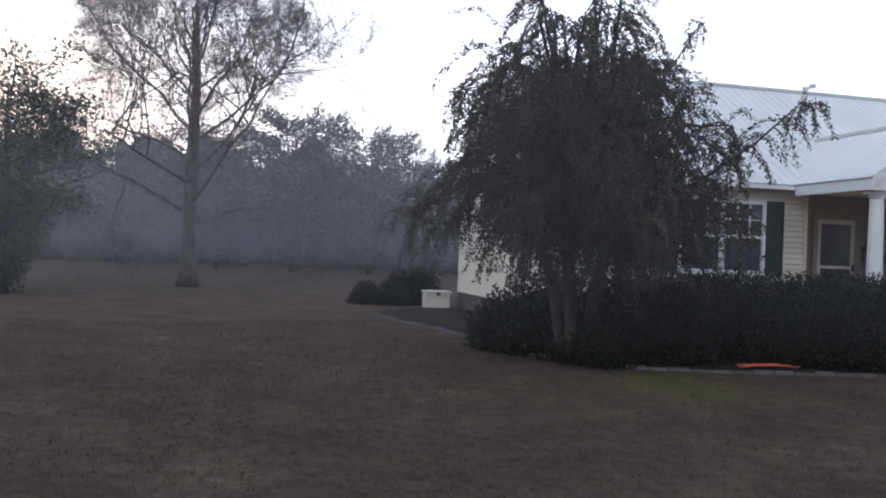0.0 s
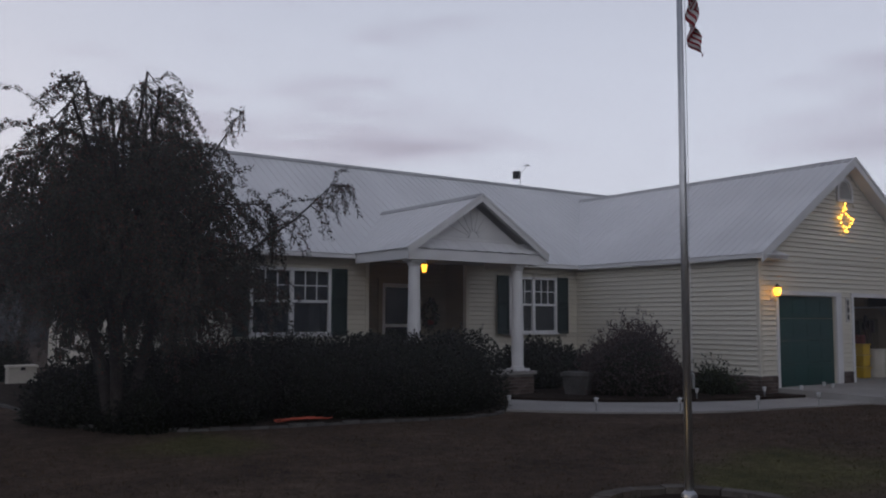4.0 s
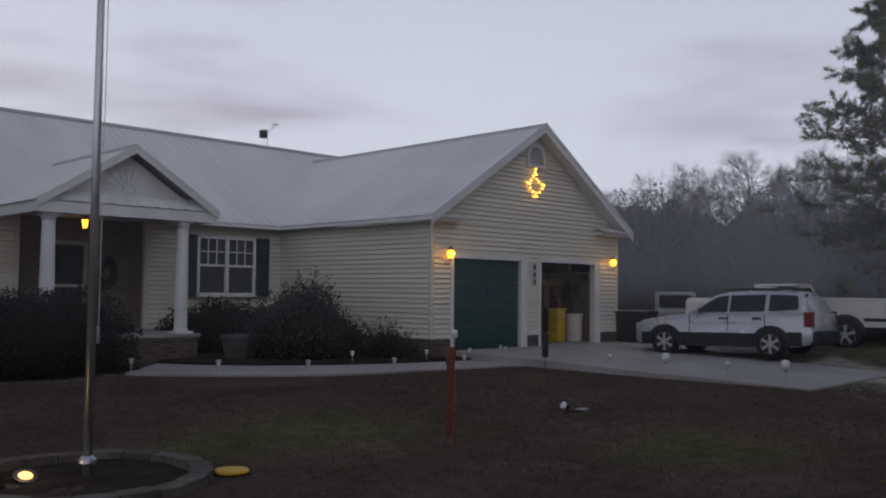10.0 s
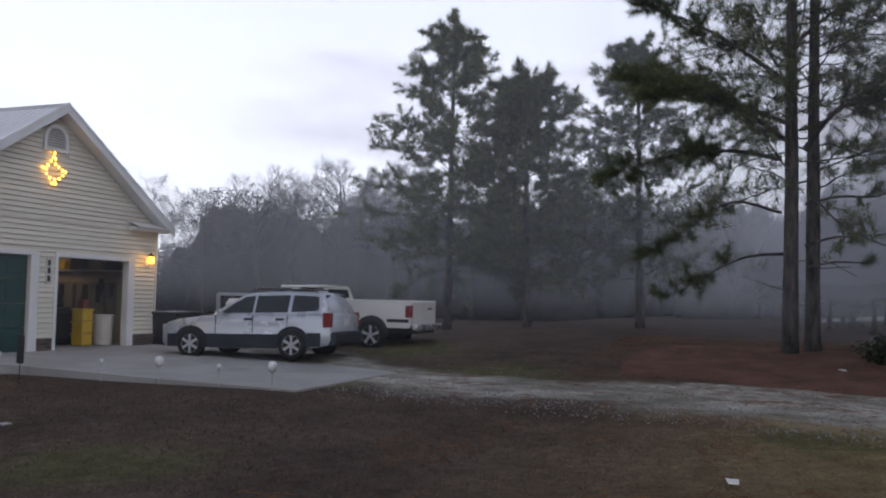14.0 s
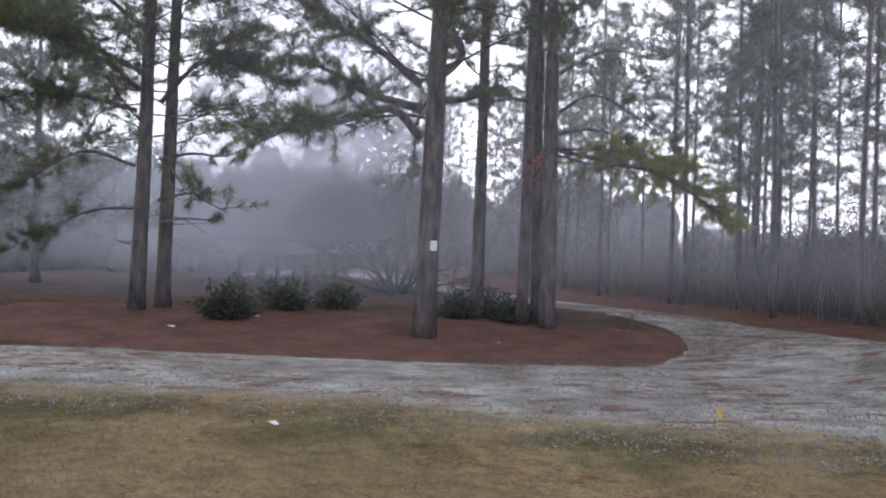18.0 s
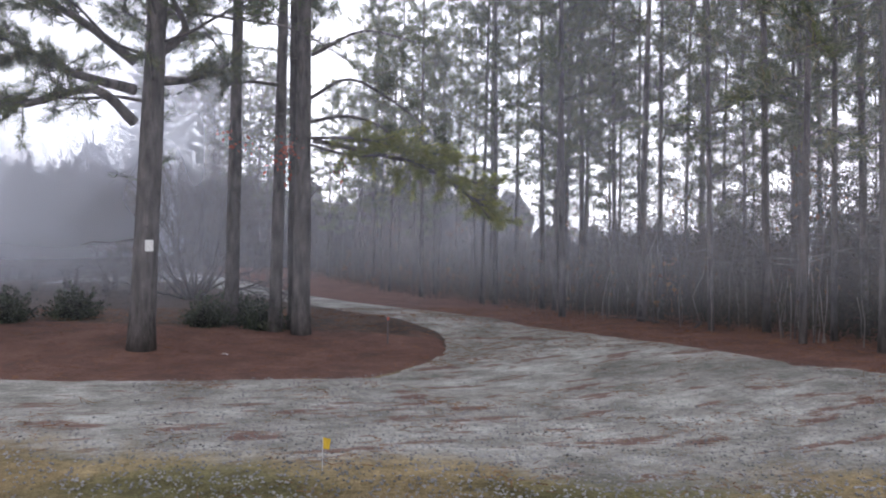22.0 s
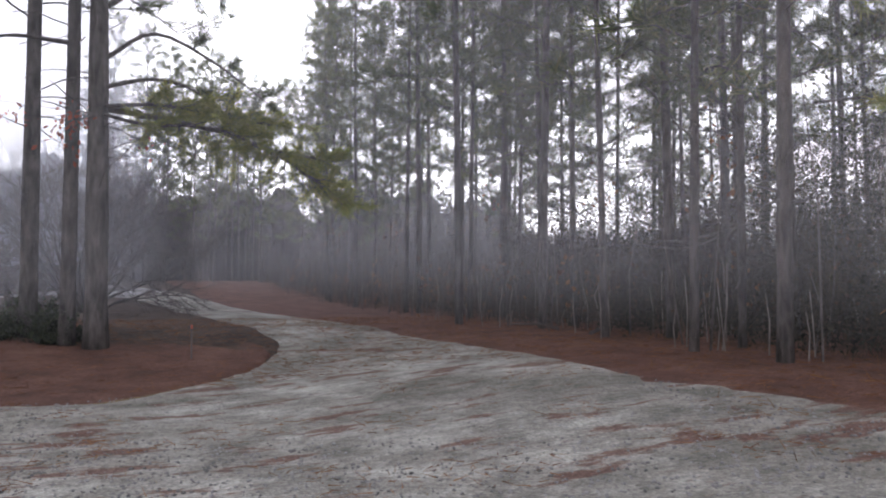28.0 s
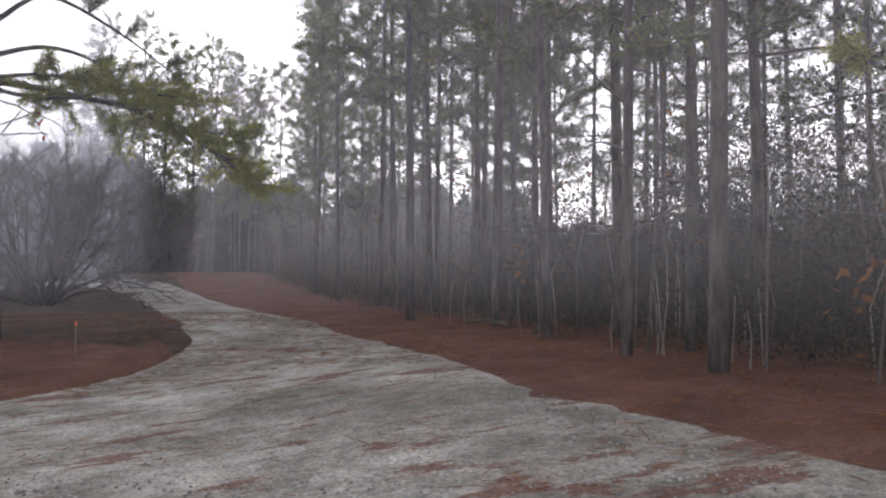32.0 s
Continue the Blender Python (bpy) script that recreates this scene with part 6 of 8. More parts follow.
def broad_evergreen(seed, h, spread, count, leaf=0.2):
    """A dense dark evergreen tree with foliage nearly to the ground."""
    rng = np.random.default_rng(seed)
    kit = Kit().tube([(0, 0, -0.1), (0.05, 0, h * 0.4), (0, 0.05, h * 0.95)], [0.2, 0.14, 0.03], 8)
    kit.smooth = True
    br, pts, ways = Kit(), [], []
    for k in range(70):
        u = 0.07 + 0.91 * k / 70
        a = k * 2.4
        ln = spread * math.sin(math.pi * min(1, 0.25 + 0.78 * (1 - u))) * rng.uniform(0.75, 1.1)
        line = limb_line(rng, (0, 0, u * h), (math.cos(a), math.sin(a), 0.25), ln, 0.15, 5)
        br.tube(line, [0.04, 0.03, 0.025, 0.02, 0.012, 0.008], 4, False)
        for q in rng.uniform(0.25, 1, count // 70):
            pts.append(np.array([np.interp(q * 5, range(6), line[:, c]) for c in range(3)]) + rng.normal(0, 0.22, 3))
            ways.append((math.cos(a), math.sin(a), 0.2))
    v, f = leaf_quads(rng, np.array(pts), np.array(ways), leaf, 0.9)
    br.smooth = True
    return kit.mesh("trunk", GREY_BARK), br.mesh("branches", GREY_BARK), fast("crown", v, f, EVERGREEN)


tree("evergreen_tree", broad_evergreen(61, 5.9, 3.0, 26000, 0.11), on_land(-24.4, 10.7), "dark broad-leaved evergreen at the side of the lawn", "evergreen tree")
MASS = broad_evergreen(62, 9.5, 4.4, 15000)
for k, (x, y, s) in enumerate([(-14.5, 38, 1.0), (-9.5, 40, 0.95), (-19, 42, 0.9), (-4, 43, 0.8), (-25, 46, 0.85)]):
    tree("evergreen_tree", MASS, on_land(x, y, k * 1.1, s), "dense dark evergreen in the mist beyond the lawn", "evergreen tree", "evergreens beyond the lawn")


# ---------- undergrowth and the far woods ----------
def undergrowth():
    rng = np.random.default_rng(71)
    pts, ways, thin = [], [], Kit()
    for _ in range(620):
        right = _ % 5 < 2
        x, y = rng.uniform(-9, 15) if right else rng.uniform(-28, 70), -39.6 - (17 if right else 22) * rng.uniform(0, 1) ** 1.2
        w, h = rng.uniform(0.8, 2.0), rng.uniform(1.0, 4.4 if right else 3.0) * (0.4 if y > -41.5 else 1.0)
        n = int(330 * h)
        d = rng.normal(0, 0.42, (n, 3)) * [w, w, h * 0.7] + [x, y, ground_z(x, y) + h * 0.5]
        d[:, 2] = np.maximum(d[:, 2], ground_z(x, y) + 0.05)
        pts.append(d)
        ways.append(rng.normal(0, 1, (n, 3)))
    # young evergreens between the trunks at the near end of the woods
    for _ in range(260):
        x, y = rng.uniform(-8, 20), -45 - 14 * rng.uniform(0, 1)
        n, top = 420, rng.uniform(2.0, 5.0)
        d = rng.normal(0, 0.42, (n, 3)) * [1.0, 1.0, 1.5] + [x, y, ground_z(x, y) + top]
        pts.append(d)
        ways.append(rng.normal(0, 1, (n, 3)))
    v, f = leaf_quads(rng, np.concatenate(pts), np.concatenate(ways), 0.075, 0.6)
    ob = place("undergrowth", fast("undergrowth", v, f, THICKET))
    tagged(ob, "dark tangled undergrowth between the pines", "undergrowth", kind="stuff")
    for _ in range(650):
        x, y = rng.uniform(-28, 60), -38.4 - 20 * rng.uniform(0, 1) ** 1.4
        z, h = ground_z(x, y), rng.uniform(0.9, 4.5)
        k = rng.normal(0, 0.08, 4)
        thin.tube([(x, y, z - 0.05), (x + k[0] * h, y + k[1] * h, z + h * 0.55), (x + k[2] * h, y + k[3] * h, z + h)], [0.018, 0.012, 0.006], 4, False)
    pale = Kit()
    for _ in range(70):
        x, y = rng.uniform(-6, 14), -38.1 - 4.5 * rng.uniform(0, 1) ** 1.5
        z, h, k = ground_z(x, y), rng.uniform(0.4, 1.3), rng.normal(0, 0.06, 4)
        pale.tube([(x, y, z - 0.05), (x + k[0] * h, y + k[1] * h, z + h * 0.55), (x + k[2] * h, y + k[3] * h, z + h)], [0.011, 0.009, 0.006], 4, False)
    tagged(place("pale_saplings", pale.mesh("pale_saplings", PALE_TWIG)), "pale bare stems at the edge of the woods", "saplings", kind="stuff")
    n = 52000
    bx, by = rng.uniform(-12, 50, n), -38.9 - 12 * rng.uniform(0, 1, n) ** 1.5
    bz = np.array([ground_z(a, b) for a, b in zip(bx, by)]) + rng.uniform(0, 2.4, n) * rng.uniform(0, 1, n)
    v, f = blades(rng, np.stack([bx, by, bz], 1), np.tile([0, 0, 1.0], (n, 1)), rng.uniform(0.3, 1.1, n), 0.006, 0.5)
    tagged(place("brush", fast("brush", v, f, THICKET)), "fine dead brush tangled under the pines", "brush", kind="stuff")
    ob = place("saplings", thin.mesh("saplings", TWIG))
    tagged(ob, "thin bare saplings at the edge of the woods", "saplings", kind="stuff")
    pts = []
    for _ in range(60):
        x, y = rng.uniform(-10, 40), -38.2 - 5 * rng.uniform(0, 1)
        n = 26
        pts.append(rng.normal(0, 0.3, (n, 3)) * [0.6, 0.6, 1.3] + [x, y, ground_z(x, y) + (0.9 if _ % 6 else 3.0)])
    p = np.concatenate(pts)
    p[:, 2] = np.maximum(p[:, 2], 0.25)
    v, f = leaf_quads(rng, p, rng.normal(0, 1, p.shape), 0.13, 0.6)
    ob = place("oak_saplings", fast("oak_saplings", v, f, OAK_BROWN))
    tagged(ob, "young oaks holding dry brown leaves", "saplings", kind="stuff")


undergrowth()


def far_woods():
    rng = np.random.default_rng(81)
    trunks, b, w = Kit(), [], []
    hv, hf, sizes = [], [], []

    def one(x, y, h, full, wide=0.29, leaf=0.34):
        z = ground_z(x, y)
        trunks.tube([(x, y, z - 0.2), (x, y, z + h * 0.95)], [0.16, 0.04], 4, False)
        n = int(full * 0.75)
        sizes.append(np.full(n, leaf))
        na, nu = 9, 8
        base = len(hv) * na * nu
        us = 0.84 * np.sin(np.linspace(0.0, math.pi / 2, nu))
        prof = h * wide * np.maximum(np.sin(math.pi * np.clip(0.2 + 0.72 * (1 - us), 0, 1)), 0.8)[:, None] * rng.uniform(0.65, 1.1, (nu, na)) * np.sqrt(np.maximum(0.004, 1 - (us / 0.86) ** 2))[:, None]
        an = np.linspace(0, 2 * math.pi, na, endpoint=False)[None] + rng.uniform(-0.2, 0.2, (nu, 1))
        hv.append(np.stack([x + prof * np.cos(an), y + prof * np.sin(an), z + us[:, None] * h + rng.normal(0, 0.022 * h, (nu, na))], 2).reshape(-1, 3))
        hf.extend([(base + j * na + i, base + j * na + (i + 1) % na, base + (j + 1) * na + (i + 1) % na, base + (j + 1) * na + i) for j in range(nu - 1) for i in range(na)])
        u = rng.uniform(0.02, 1.0, n)
        a = rng.uniform(0, 6.28, n)
        s = h * wide * np.sin(math.pi * np.clip(0.2 + 0.72 * (1 - u), 0, 1)) * rng.uniform(0.6, 1.15, n)
        b.append(np.stack([x + s * np.cos(a), y + s * np.sin(a), z + u * h], 1))
        w.append(np.stack([np.cos(a), np.sin(a), rng.uniform(-0.2, 0.8, n)], 1))

    # behind the cars, beyond the field and round behind the house
    for k in range(270):
        t = rng.uniform(0, 1)
        ang = radians(-14 + 104 * t)
        d = rng.uniform(58, 92)
        one(-2 + d * math.cos(ang), -14 + d * math.sin(ang), rng.uniform(8.0, 11.5) * (1.0 if ang < 0.62 else 0.6), 1800, 0.27, 0.19)
    for k in range(150):
        one(rng.uniform(-75, -8), rng.uniform(52, 80), rng.uniform(8, 12), 1000, 0.29, 0.24)
    for k in range(110):
        one(rng.uniform(72, 118), rng.uniform(-24, 4), rng.uniform(9, 13), 700, 0.29, 0.26)
    for k in range(90):
        one(rng.uniform(60, 135), rng.uniform(-70, -38), rng.uniform(7, 11), 500)
    for k in range(34):
        one(rng.uniform(-12, 10), rng.uniform(54, 72), rng.uniform(8, 10), 700)
    for k in range(16):
        one(118 + 3 * (k % 4), -36 + 1.6 * k, rng.uniform(11, 14), 500)
    for k in range(60):
        one(rng.uniform(112, 150), rng.uniform(-45, 10), rng.uniform(11, 16), 400)
    for k in range(150):
        x = rng.uniform(-32, 80)
        one(x, rng.uniform(-76, -58), rng.uniform(2.5, 5.0) if x > 19 else rng.uniform(4.5, 8.5), 1300, 0.32, 0.2)
    for k in range(40):
        one(rng.uniform(-95, -60), rng.uniform(-60, 60), rng.uniform(9, 14), 200)
    for k in range(40):
        one(rng.uniform(-70, -10), rng.uniform(-95, -72), rng.uniform(9, 14), 200)
    b, w = np.concatenate(b), np.concatenate(w)
    tagged(place("far_thicket", fast("far_thicket", np.concatenate(hv), hf, FAR_WOOD)), "dense dark heart of the far woods", "woods", kind="stuff")
    v, f = leaf_quads(rng, b, w, np.concatenate(sizes), 0.7)
    place("far_trunks", trunks.mesh("far_trunks", TWIG))
    tagged(bpy.data.objects["far_trunks"], "trunks of the far misty woods", "woods", kind="stuff")
    ob = place("far_woods", fast("far_woods", v, f, FAR_WOOD))
    tagged(ob, "far woods fading into the mist", "woods", kind="stuff")


far_woods()


# ---------- mist ----------
def mist_material(name="mist", foot=None, fade=None, amount=None, drier=None, along=1, wet_dry=(1.3, 0.35)):
    """Thin damp air: mostly clear, a little light scattered from the sky, thicker low down and in drifts."""
    m, nt, b, _ = shader(name)
    geo = nt.nodes.new("ShaderNodeNewGeometry")
    sep = nt.nodes.new("ShaderNodeSeparateXYZ")
    nt.links.new(geo.outputs["Position"], sep.inputs[0])
    fall = nt.nodes.new("ShaderNodeMapRange")
    fall.inputs["From Min"].default_value, fall.inputs["From Max"].default_value = 1.0, 28.0
    fall.inputs["To Min"].default_value, fall.inputs["To Max"].default_value = 1.0, 0.0
    fall.interpolation_type = "SMOOTHSTEP"
    nt.links.new(sep.outputs[2], fall.inputs[0])
    drift = ramp(nt, noise_tex(nt, 0.06, 3), [(0.25, (0.55, 0.55, 0.55)), (0.75, (1.0, 1.0, 1.0))])
    mul = nt.nodes.new("ShaderNodeMath")
    mul.operation = "MULTIPLY"
    nt.links.new(fall.outputs[0], mul.inputs[0])
    nt.links.new(drift, mul.inputs[1])
    fac = nt.nodes.new("ShaderNodeMath")
    fac.operation = "MULTIPLY"
    fac.inputs[1].default_value = amount or MIST
    nt.links.new(mul.outputs[0], fac.inputs[0])
    for axis, span in ((2, foot), (1, fade)):
        if span:
            more = nt.nodes.new("ShaderNodeMath")
            more.operation = "MULTIPLY"
            nt.links.new(stretch_mask(nt, sep.outputs[axis], *span), more.inputs[0])
            nt.links.new(fac.outputs[0], more.inputs[1])
            fac = more
    if drier:
        part_way = nt.nodes.new("ShaderNodeMapRange")
        part_way.inputs["From Min"].default_value, part_way.inputs["From Max"].default_value = drier[1], drier[0]
        part_way.inputs["To Min"].default_value, part_way.inputs["To Max"].default_value = wet_dry
        nt.links.new(sep.outputs[along], part_way.inputs[0])
        more = nt.nodes.new("ShaderNodeMath")
        more.operation = "MULTIPLY"
        nt.links.new(part_way.outputs[0], more.inputs[0])
        nt.links.new(fac.outputs[0], more.inputs[1])
        fac = more
    clear = nt.nodes.new("ShaderNodeBsdfTransparent")
    dif, tra, both, out = nt.nodes.new("ShaderNodeBsdfDiffuse"), nt.nodes.new("ShaderNodeBsdfTranslucent"), nt.nodes.new("ShaderNodeMixShader"), nt.nodes.new("ShaderNodeMixShader")
    for n in (dif, tra):
        n.inputs[0].default_value = (0.86, 0.88, 0.95, 1)
    both.inputs[0].default_value = 0.5
    nt.links.new(dif.outputs[0], both.inputs[1])
    nt.links.new(tra.outputs[0], both.inputs[2])
    nt.links.new(fac.outputs[0], out.inputs[0])
    nt.links.new(clear.outputs[0], out.inputs[1])
    nt.links.new(both.outputs[0], out.inputs[2])
    nt.links.new(out.outputs[0], nt.nodes["Material Output"].inputs[0])
    return m


MIST = 0.1   # one sheet of damp air; the field by the lane is mistier than the yard behind the house


def mist():
    mat = mist_material("mist", (-0.2, 1.6), None, 0.08)
    lines = []
    for k, d in enumerate((12.5, 26.0, 36.0, 45.0)):
        lines.append([(-80, 7 + 11 * k), (-30, 8 + 11 * k), (-21, 11 + 10 * k), (-12, 16 + 9 * k), (4, 17 + 8 * k), (d - 2, 12 + 6 * k), (d + 1, 2), (d + 1, -12), (d, -24), (d + 2, -31.5), (d + 2.4, -33.2)])
    for y in (-41.2, -45.5, -51.0, -58.0):
        lines.append([(-45, y - 2), (-10, y), (15, y), (40, y + 0.5), (85, y + 2)])
    field = mist_material("mist_over_the_field", (-0.1, 2.4), (-33.0, -28.5), MIST, (-14.0, -23.0), 1, (4.0, 1.0))
    near_bed = mist_material("mist_by_the_bed", (0.25, 1.6), (-17.5, -25.5), 0.09)
    deep = mist_material("mist_in_the_woods", (0.2, 2.2), None, MIST, (2.0, 20.0), 0, (0.9, 0.75))
    near_woods = mist_material("mist_by_the_woods", (0.3, 1.8), None, 0.19, (2.0, 18.0), 0, (0.9, 1.0))
    # added pale sheet before the house, lifts dark tones like lens veil
    lawn_veil = mist_material("veil_over_the_lawn", (-0.1, 1.3), None, 0.055)
    ends = [([(7.5, -13.5), (6.2, -17.5), (5.6, -20.5), (5.4, -23), (4.6, -26), (4.2, -28.6), (4.3, -31), (4.8, -35), (5.5, -45), (6, -60)], near_bed),
            ([(-70, -2), (-40, -5.5), (-20, -6.6), (-12, -7.2), (-5, -8.8), (-0.5, -13.8), (3.5, -15.5), (14, -16), (30, -14)], lawn_veil),
            ([(-45, -45), (-24, -44.5), (-9, -38.4), (-2, -37.2), (6, -37.1), (20, -36.4), (45, -35.2), (85, -33.5)], near_woods)]
    for pts, mat in [(q[:5], mat) for q in lines[:4]] + [(q[4:], field) for q in lines[:4]] + [(q, deep) for q in lines[4:]] + ends:
        row = curve(pts, 8)
        n = len(row)
        v = [(x, y, z) for z in (-0.3, 4, 10, 21.5) for x, y in row]
        f = [(j * n + i, j * n + i + 1, (j + 1) * n + i + 1, (j + 1) * n + i) for j in range(3) for i in range(n - 1)]
        tagged(raw("mist", v, f, mat, smooth=True), "thin pale sheet standing in for mist and lens veil", "mist", kind="stuff")


mist()

# ---------- lamps on the house ----------
def wall_lamp(x, label):
    t = thing("wall_lamp", label, "wall lamp", "garage lamps")
    y = GY - 0.025
    part("back_plate", Kit().bevel_box((x - 0.055, y - 0.02, 1.98), (x + 0.055, y, 2.22), 0.006), WHITE, t)
    part("bracket", Kit().tube([(x, y - 0.02, 2.06), (x, y - 0.1, 2.03), (x, y - 0.15, 2.09)], [0.014, 0.012, 0.012], 8), WHITE, t)
    m = Matrix.Translation((x, y - 0.15, 2.1))
    part("lantern_glass", Kit().lathe([(0.045, 0.0), (0.075, 0.05), (0.085, 0.12), (0.07, 0.19), (0.03, 0.2)], 14, m), LAMP_GLOW, t, "glowing amber glass", True)
    part("lantern_cap", Kit().lathe([(0.095, 0.2), (0.05, 0.24), (0.015, 0.27), (0.008, 0.3)], 14, m), BLACK_METAL, t)
    part("lantern_base", Kit().lathe([(0.02, -0.03), (0.05, -0.01), (0.05, 0.0)], 14, m), BLACK_METAL, t)
    lamp("wall_lamp_light", (x, y - 0.26, 2.2), 2.6)


def lamp(name, at, watts, size=0.06, color=(1.0, 0.55, 0.16)):
    l = new(name, bpy.data.lights.new(name, "POINT"))
    l.data.energy, l.data.color, l.data.shadow_soft_size = watts, color, size
    l.location = at


wall_lamp(0.74, "amber glass wall lamp, lit, beside the closed garage door")
wall_lamp(7.22, "amber glass wall lamp, lit, beside the open garage door")


def porch_lantern():
    t = thing("porch_lantern", "lit amber lantern hanging from the porch ceiling", "lantern")
    x, y = -5.32, -0.2
    part("canopy", Kit().lathe([(0.06, 0), (0.05, 0.03), (0.01, 0.04)], 14, Matrix.Translation((x, y, 2.96))), BLACK_METAL, t)
    part("chain", Kit().tube([(x, y, 2.98), (x, y, 2.9)], [0.008, 0.008], 6), BLACK_METAL, t)
    m = Matrix.Translation((x, y, 2.68))
    part("lantern_glass", Kit().lathe([(0.05, 0.0), (0.055, 0.02), (0.085, 0.18), (0.08, 0.19)], 6, m), LAMP_GLOW, t, "glowing amber glass")
    part("lantern_cap", Kit().lathe([(0.105, 0.19), (0.09, 0.21), (0.03, 0.25), (0.01, 0.28)], 6, m), BLACK_METAL, t)
    for k in range(6):
        a = math.pi / 3 * k
        part("lantern_bar", Kit().tube([(x + 0.057 * math.cos(a), y + 0.057 * math.sin(a), 2.68), (x + 0.09 * math.cos(a), y + 0.09 * math.sin(a), 2.87)], [0.005, 0.005], 5), BLACK_METAL, t)
    lamp("porch_light", (x, y - 0.16, 2.62), 0.2)


porch_lantern()


def string_lights():
    t = thing("string_light_ornament", "drop-shaped wire ornament with lit amber bulbs on the gable", "string lights")
    y = GY - 0.06
    outline = [(3.9, 4.47), (3.86, 4.38), (3.8, 4.28), (3.72, 4.17), (3.66, 4.08), (3.68, 3.97), (3.78, 3.89), (3.92, 3.86), (4.06, 3.9), (4.16, 3.99), (4.14, 4.1), (4.03, 4.16), (3.93, 4.22), (3.92, 4.34)]
    part("wire", Kit().tube([(x, y, z) for x, z in outline + outline[:1]], [0.006] * 15, 5), BLACK_METAL, t)
    part("stem", Kit().tube([(3.92, y, 3.86), (3.88, y, 3.77)], [0.006, 0.006], 5), BLACK_METAL, t)
    me = Kit().lathe([(0.006, -0.02), (0.02, 0.0), (0.024, 0.02), (0.014, 0.04), (0.004, 0.046)], 8)
    me.smooth = True
    me = me.mesh("bulb", BULB_GLOW)
    for x, z in outline + [(3.86, 3.78), (3.95, 3.77), (4.24, 4.08), (3.58, 4.1)]:
        place("bulb", me, t, at=Matrix.Translation((x, y - 0.02, z)))


string_lights()


def plaque():
    t = thing("number_plaque", "narrow upright plaque with dark figures between the garage doors", "plaque")
    part("board", Kit().bevel_box((3.84, GY - 0.05, 1.5), (3.98, GY - 0.022, 2.1), 0.006), SOFFIT, t)
    for i in range(3):
        part("bar", Kit().box((3.87, GY - 0.058, 1.56 + i * 0.18), (3.95, GY - 0.051, 1.69 + i * 0.18)), BLACK_METAL, t)


plaque()


def wreath():
    t = thing("wreath", "dark shaggy swag of leaves on the porch wall", "wreath")
    rng = np.random.default_rng(6)
    a = rng.uniform(0, 6.28, 420)
    s = 0.3 * np.sqrt(rng.uniform(0.08, 1, 420))
    p = np.stack([-4.2 + 0.8 * s * np.cos(a), 1.2 + rng.normal(0, 0.03, 420), 1.7 + 1.25 * s * np.sin(a)], 1)
    place("leaves", fast("leaves", *leaf_quads(rng, p, np.stack([np.cos(a), -0.5 + 0 * a, np.sin(a)], 1), 0.08), EVERGREEN), t)
    ring = [(-4.2 + 0.2 * math.cos(k), 1.22, 1.7 + 0.3 * math.sin(k)) for k in np.linspace(0, 6.2832, 24)]
    part("ring", Kit().tube(ring, [0.03] * 24, 6), TWIG, t)
    part("bow", Kit().bevel_box((-4.28, 1.1, 1.42), (-4.12, 1.16, 1.54), 0.02), RED_PAINT, t)


wreath()


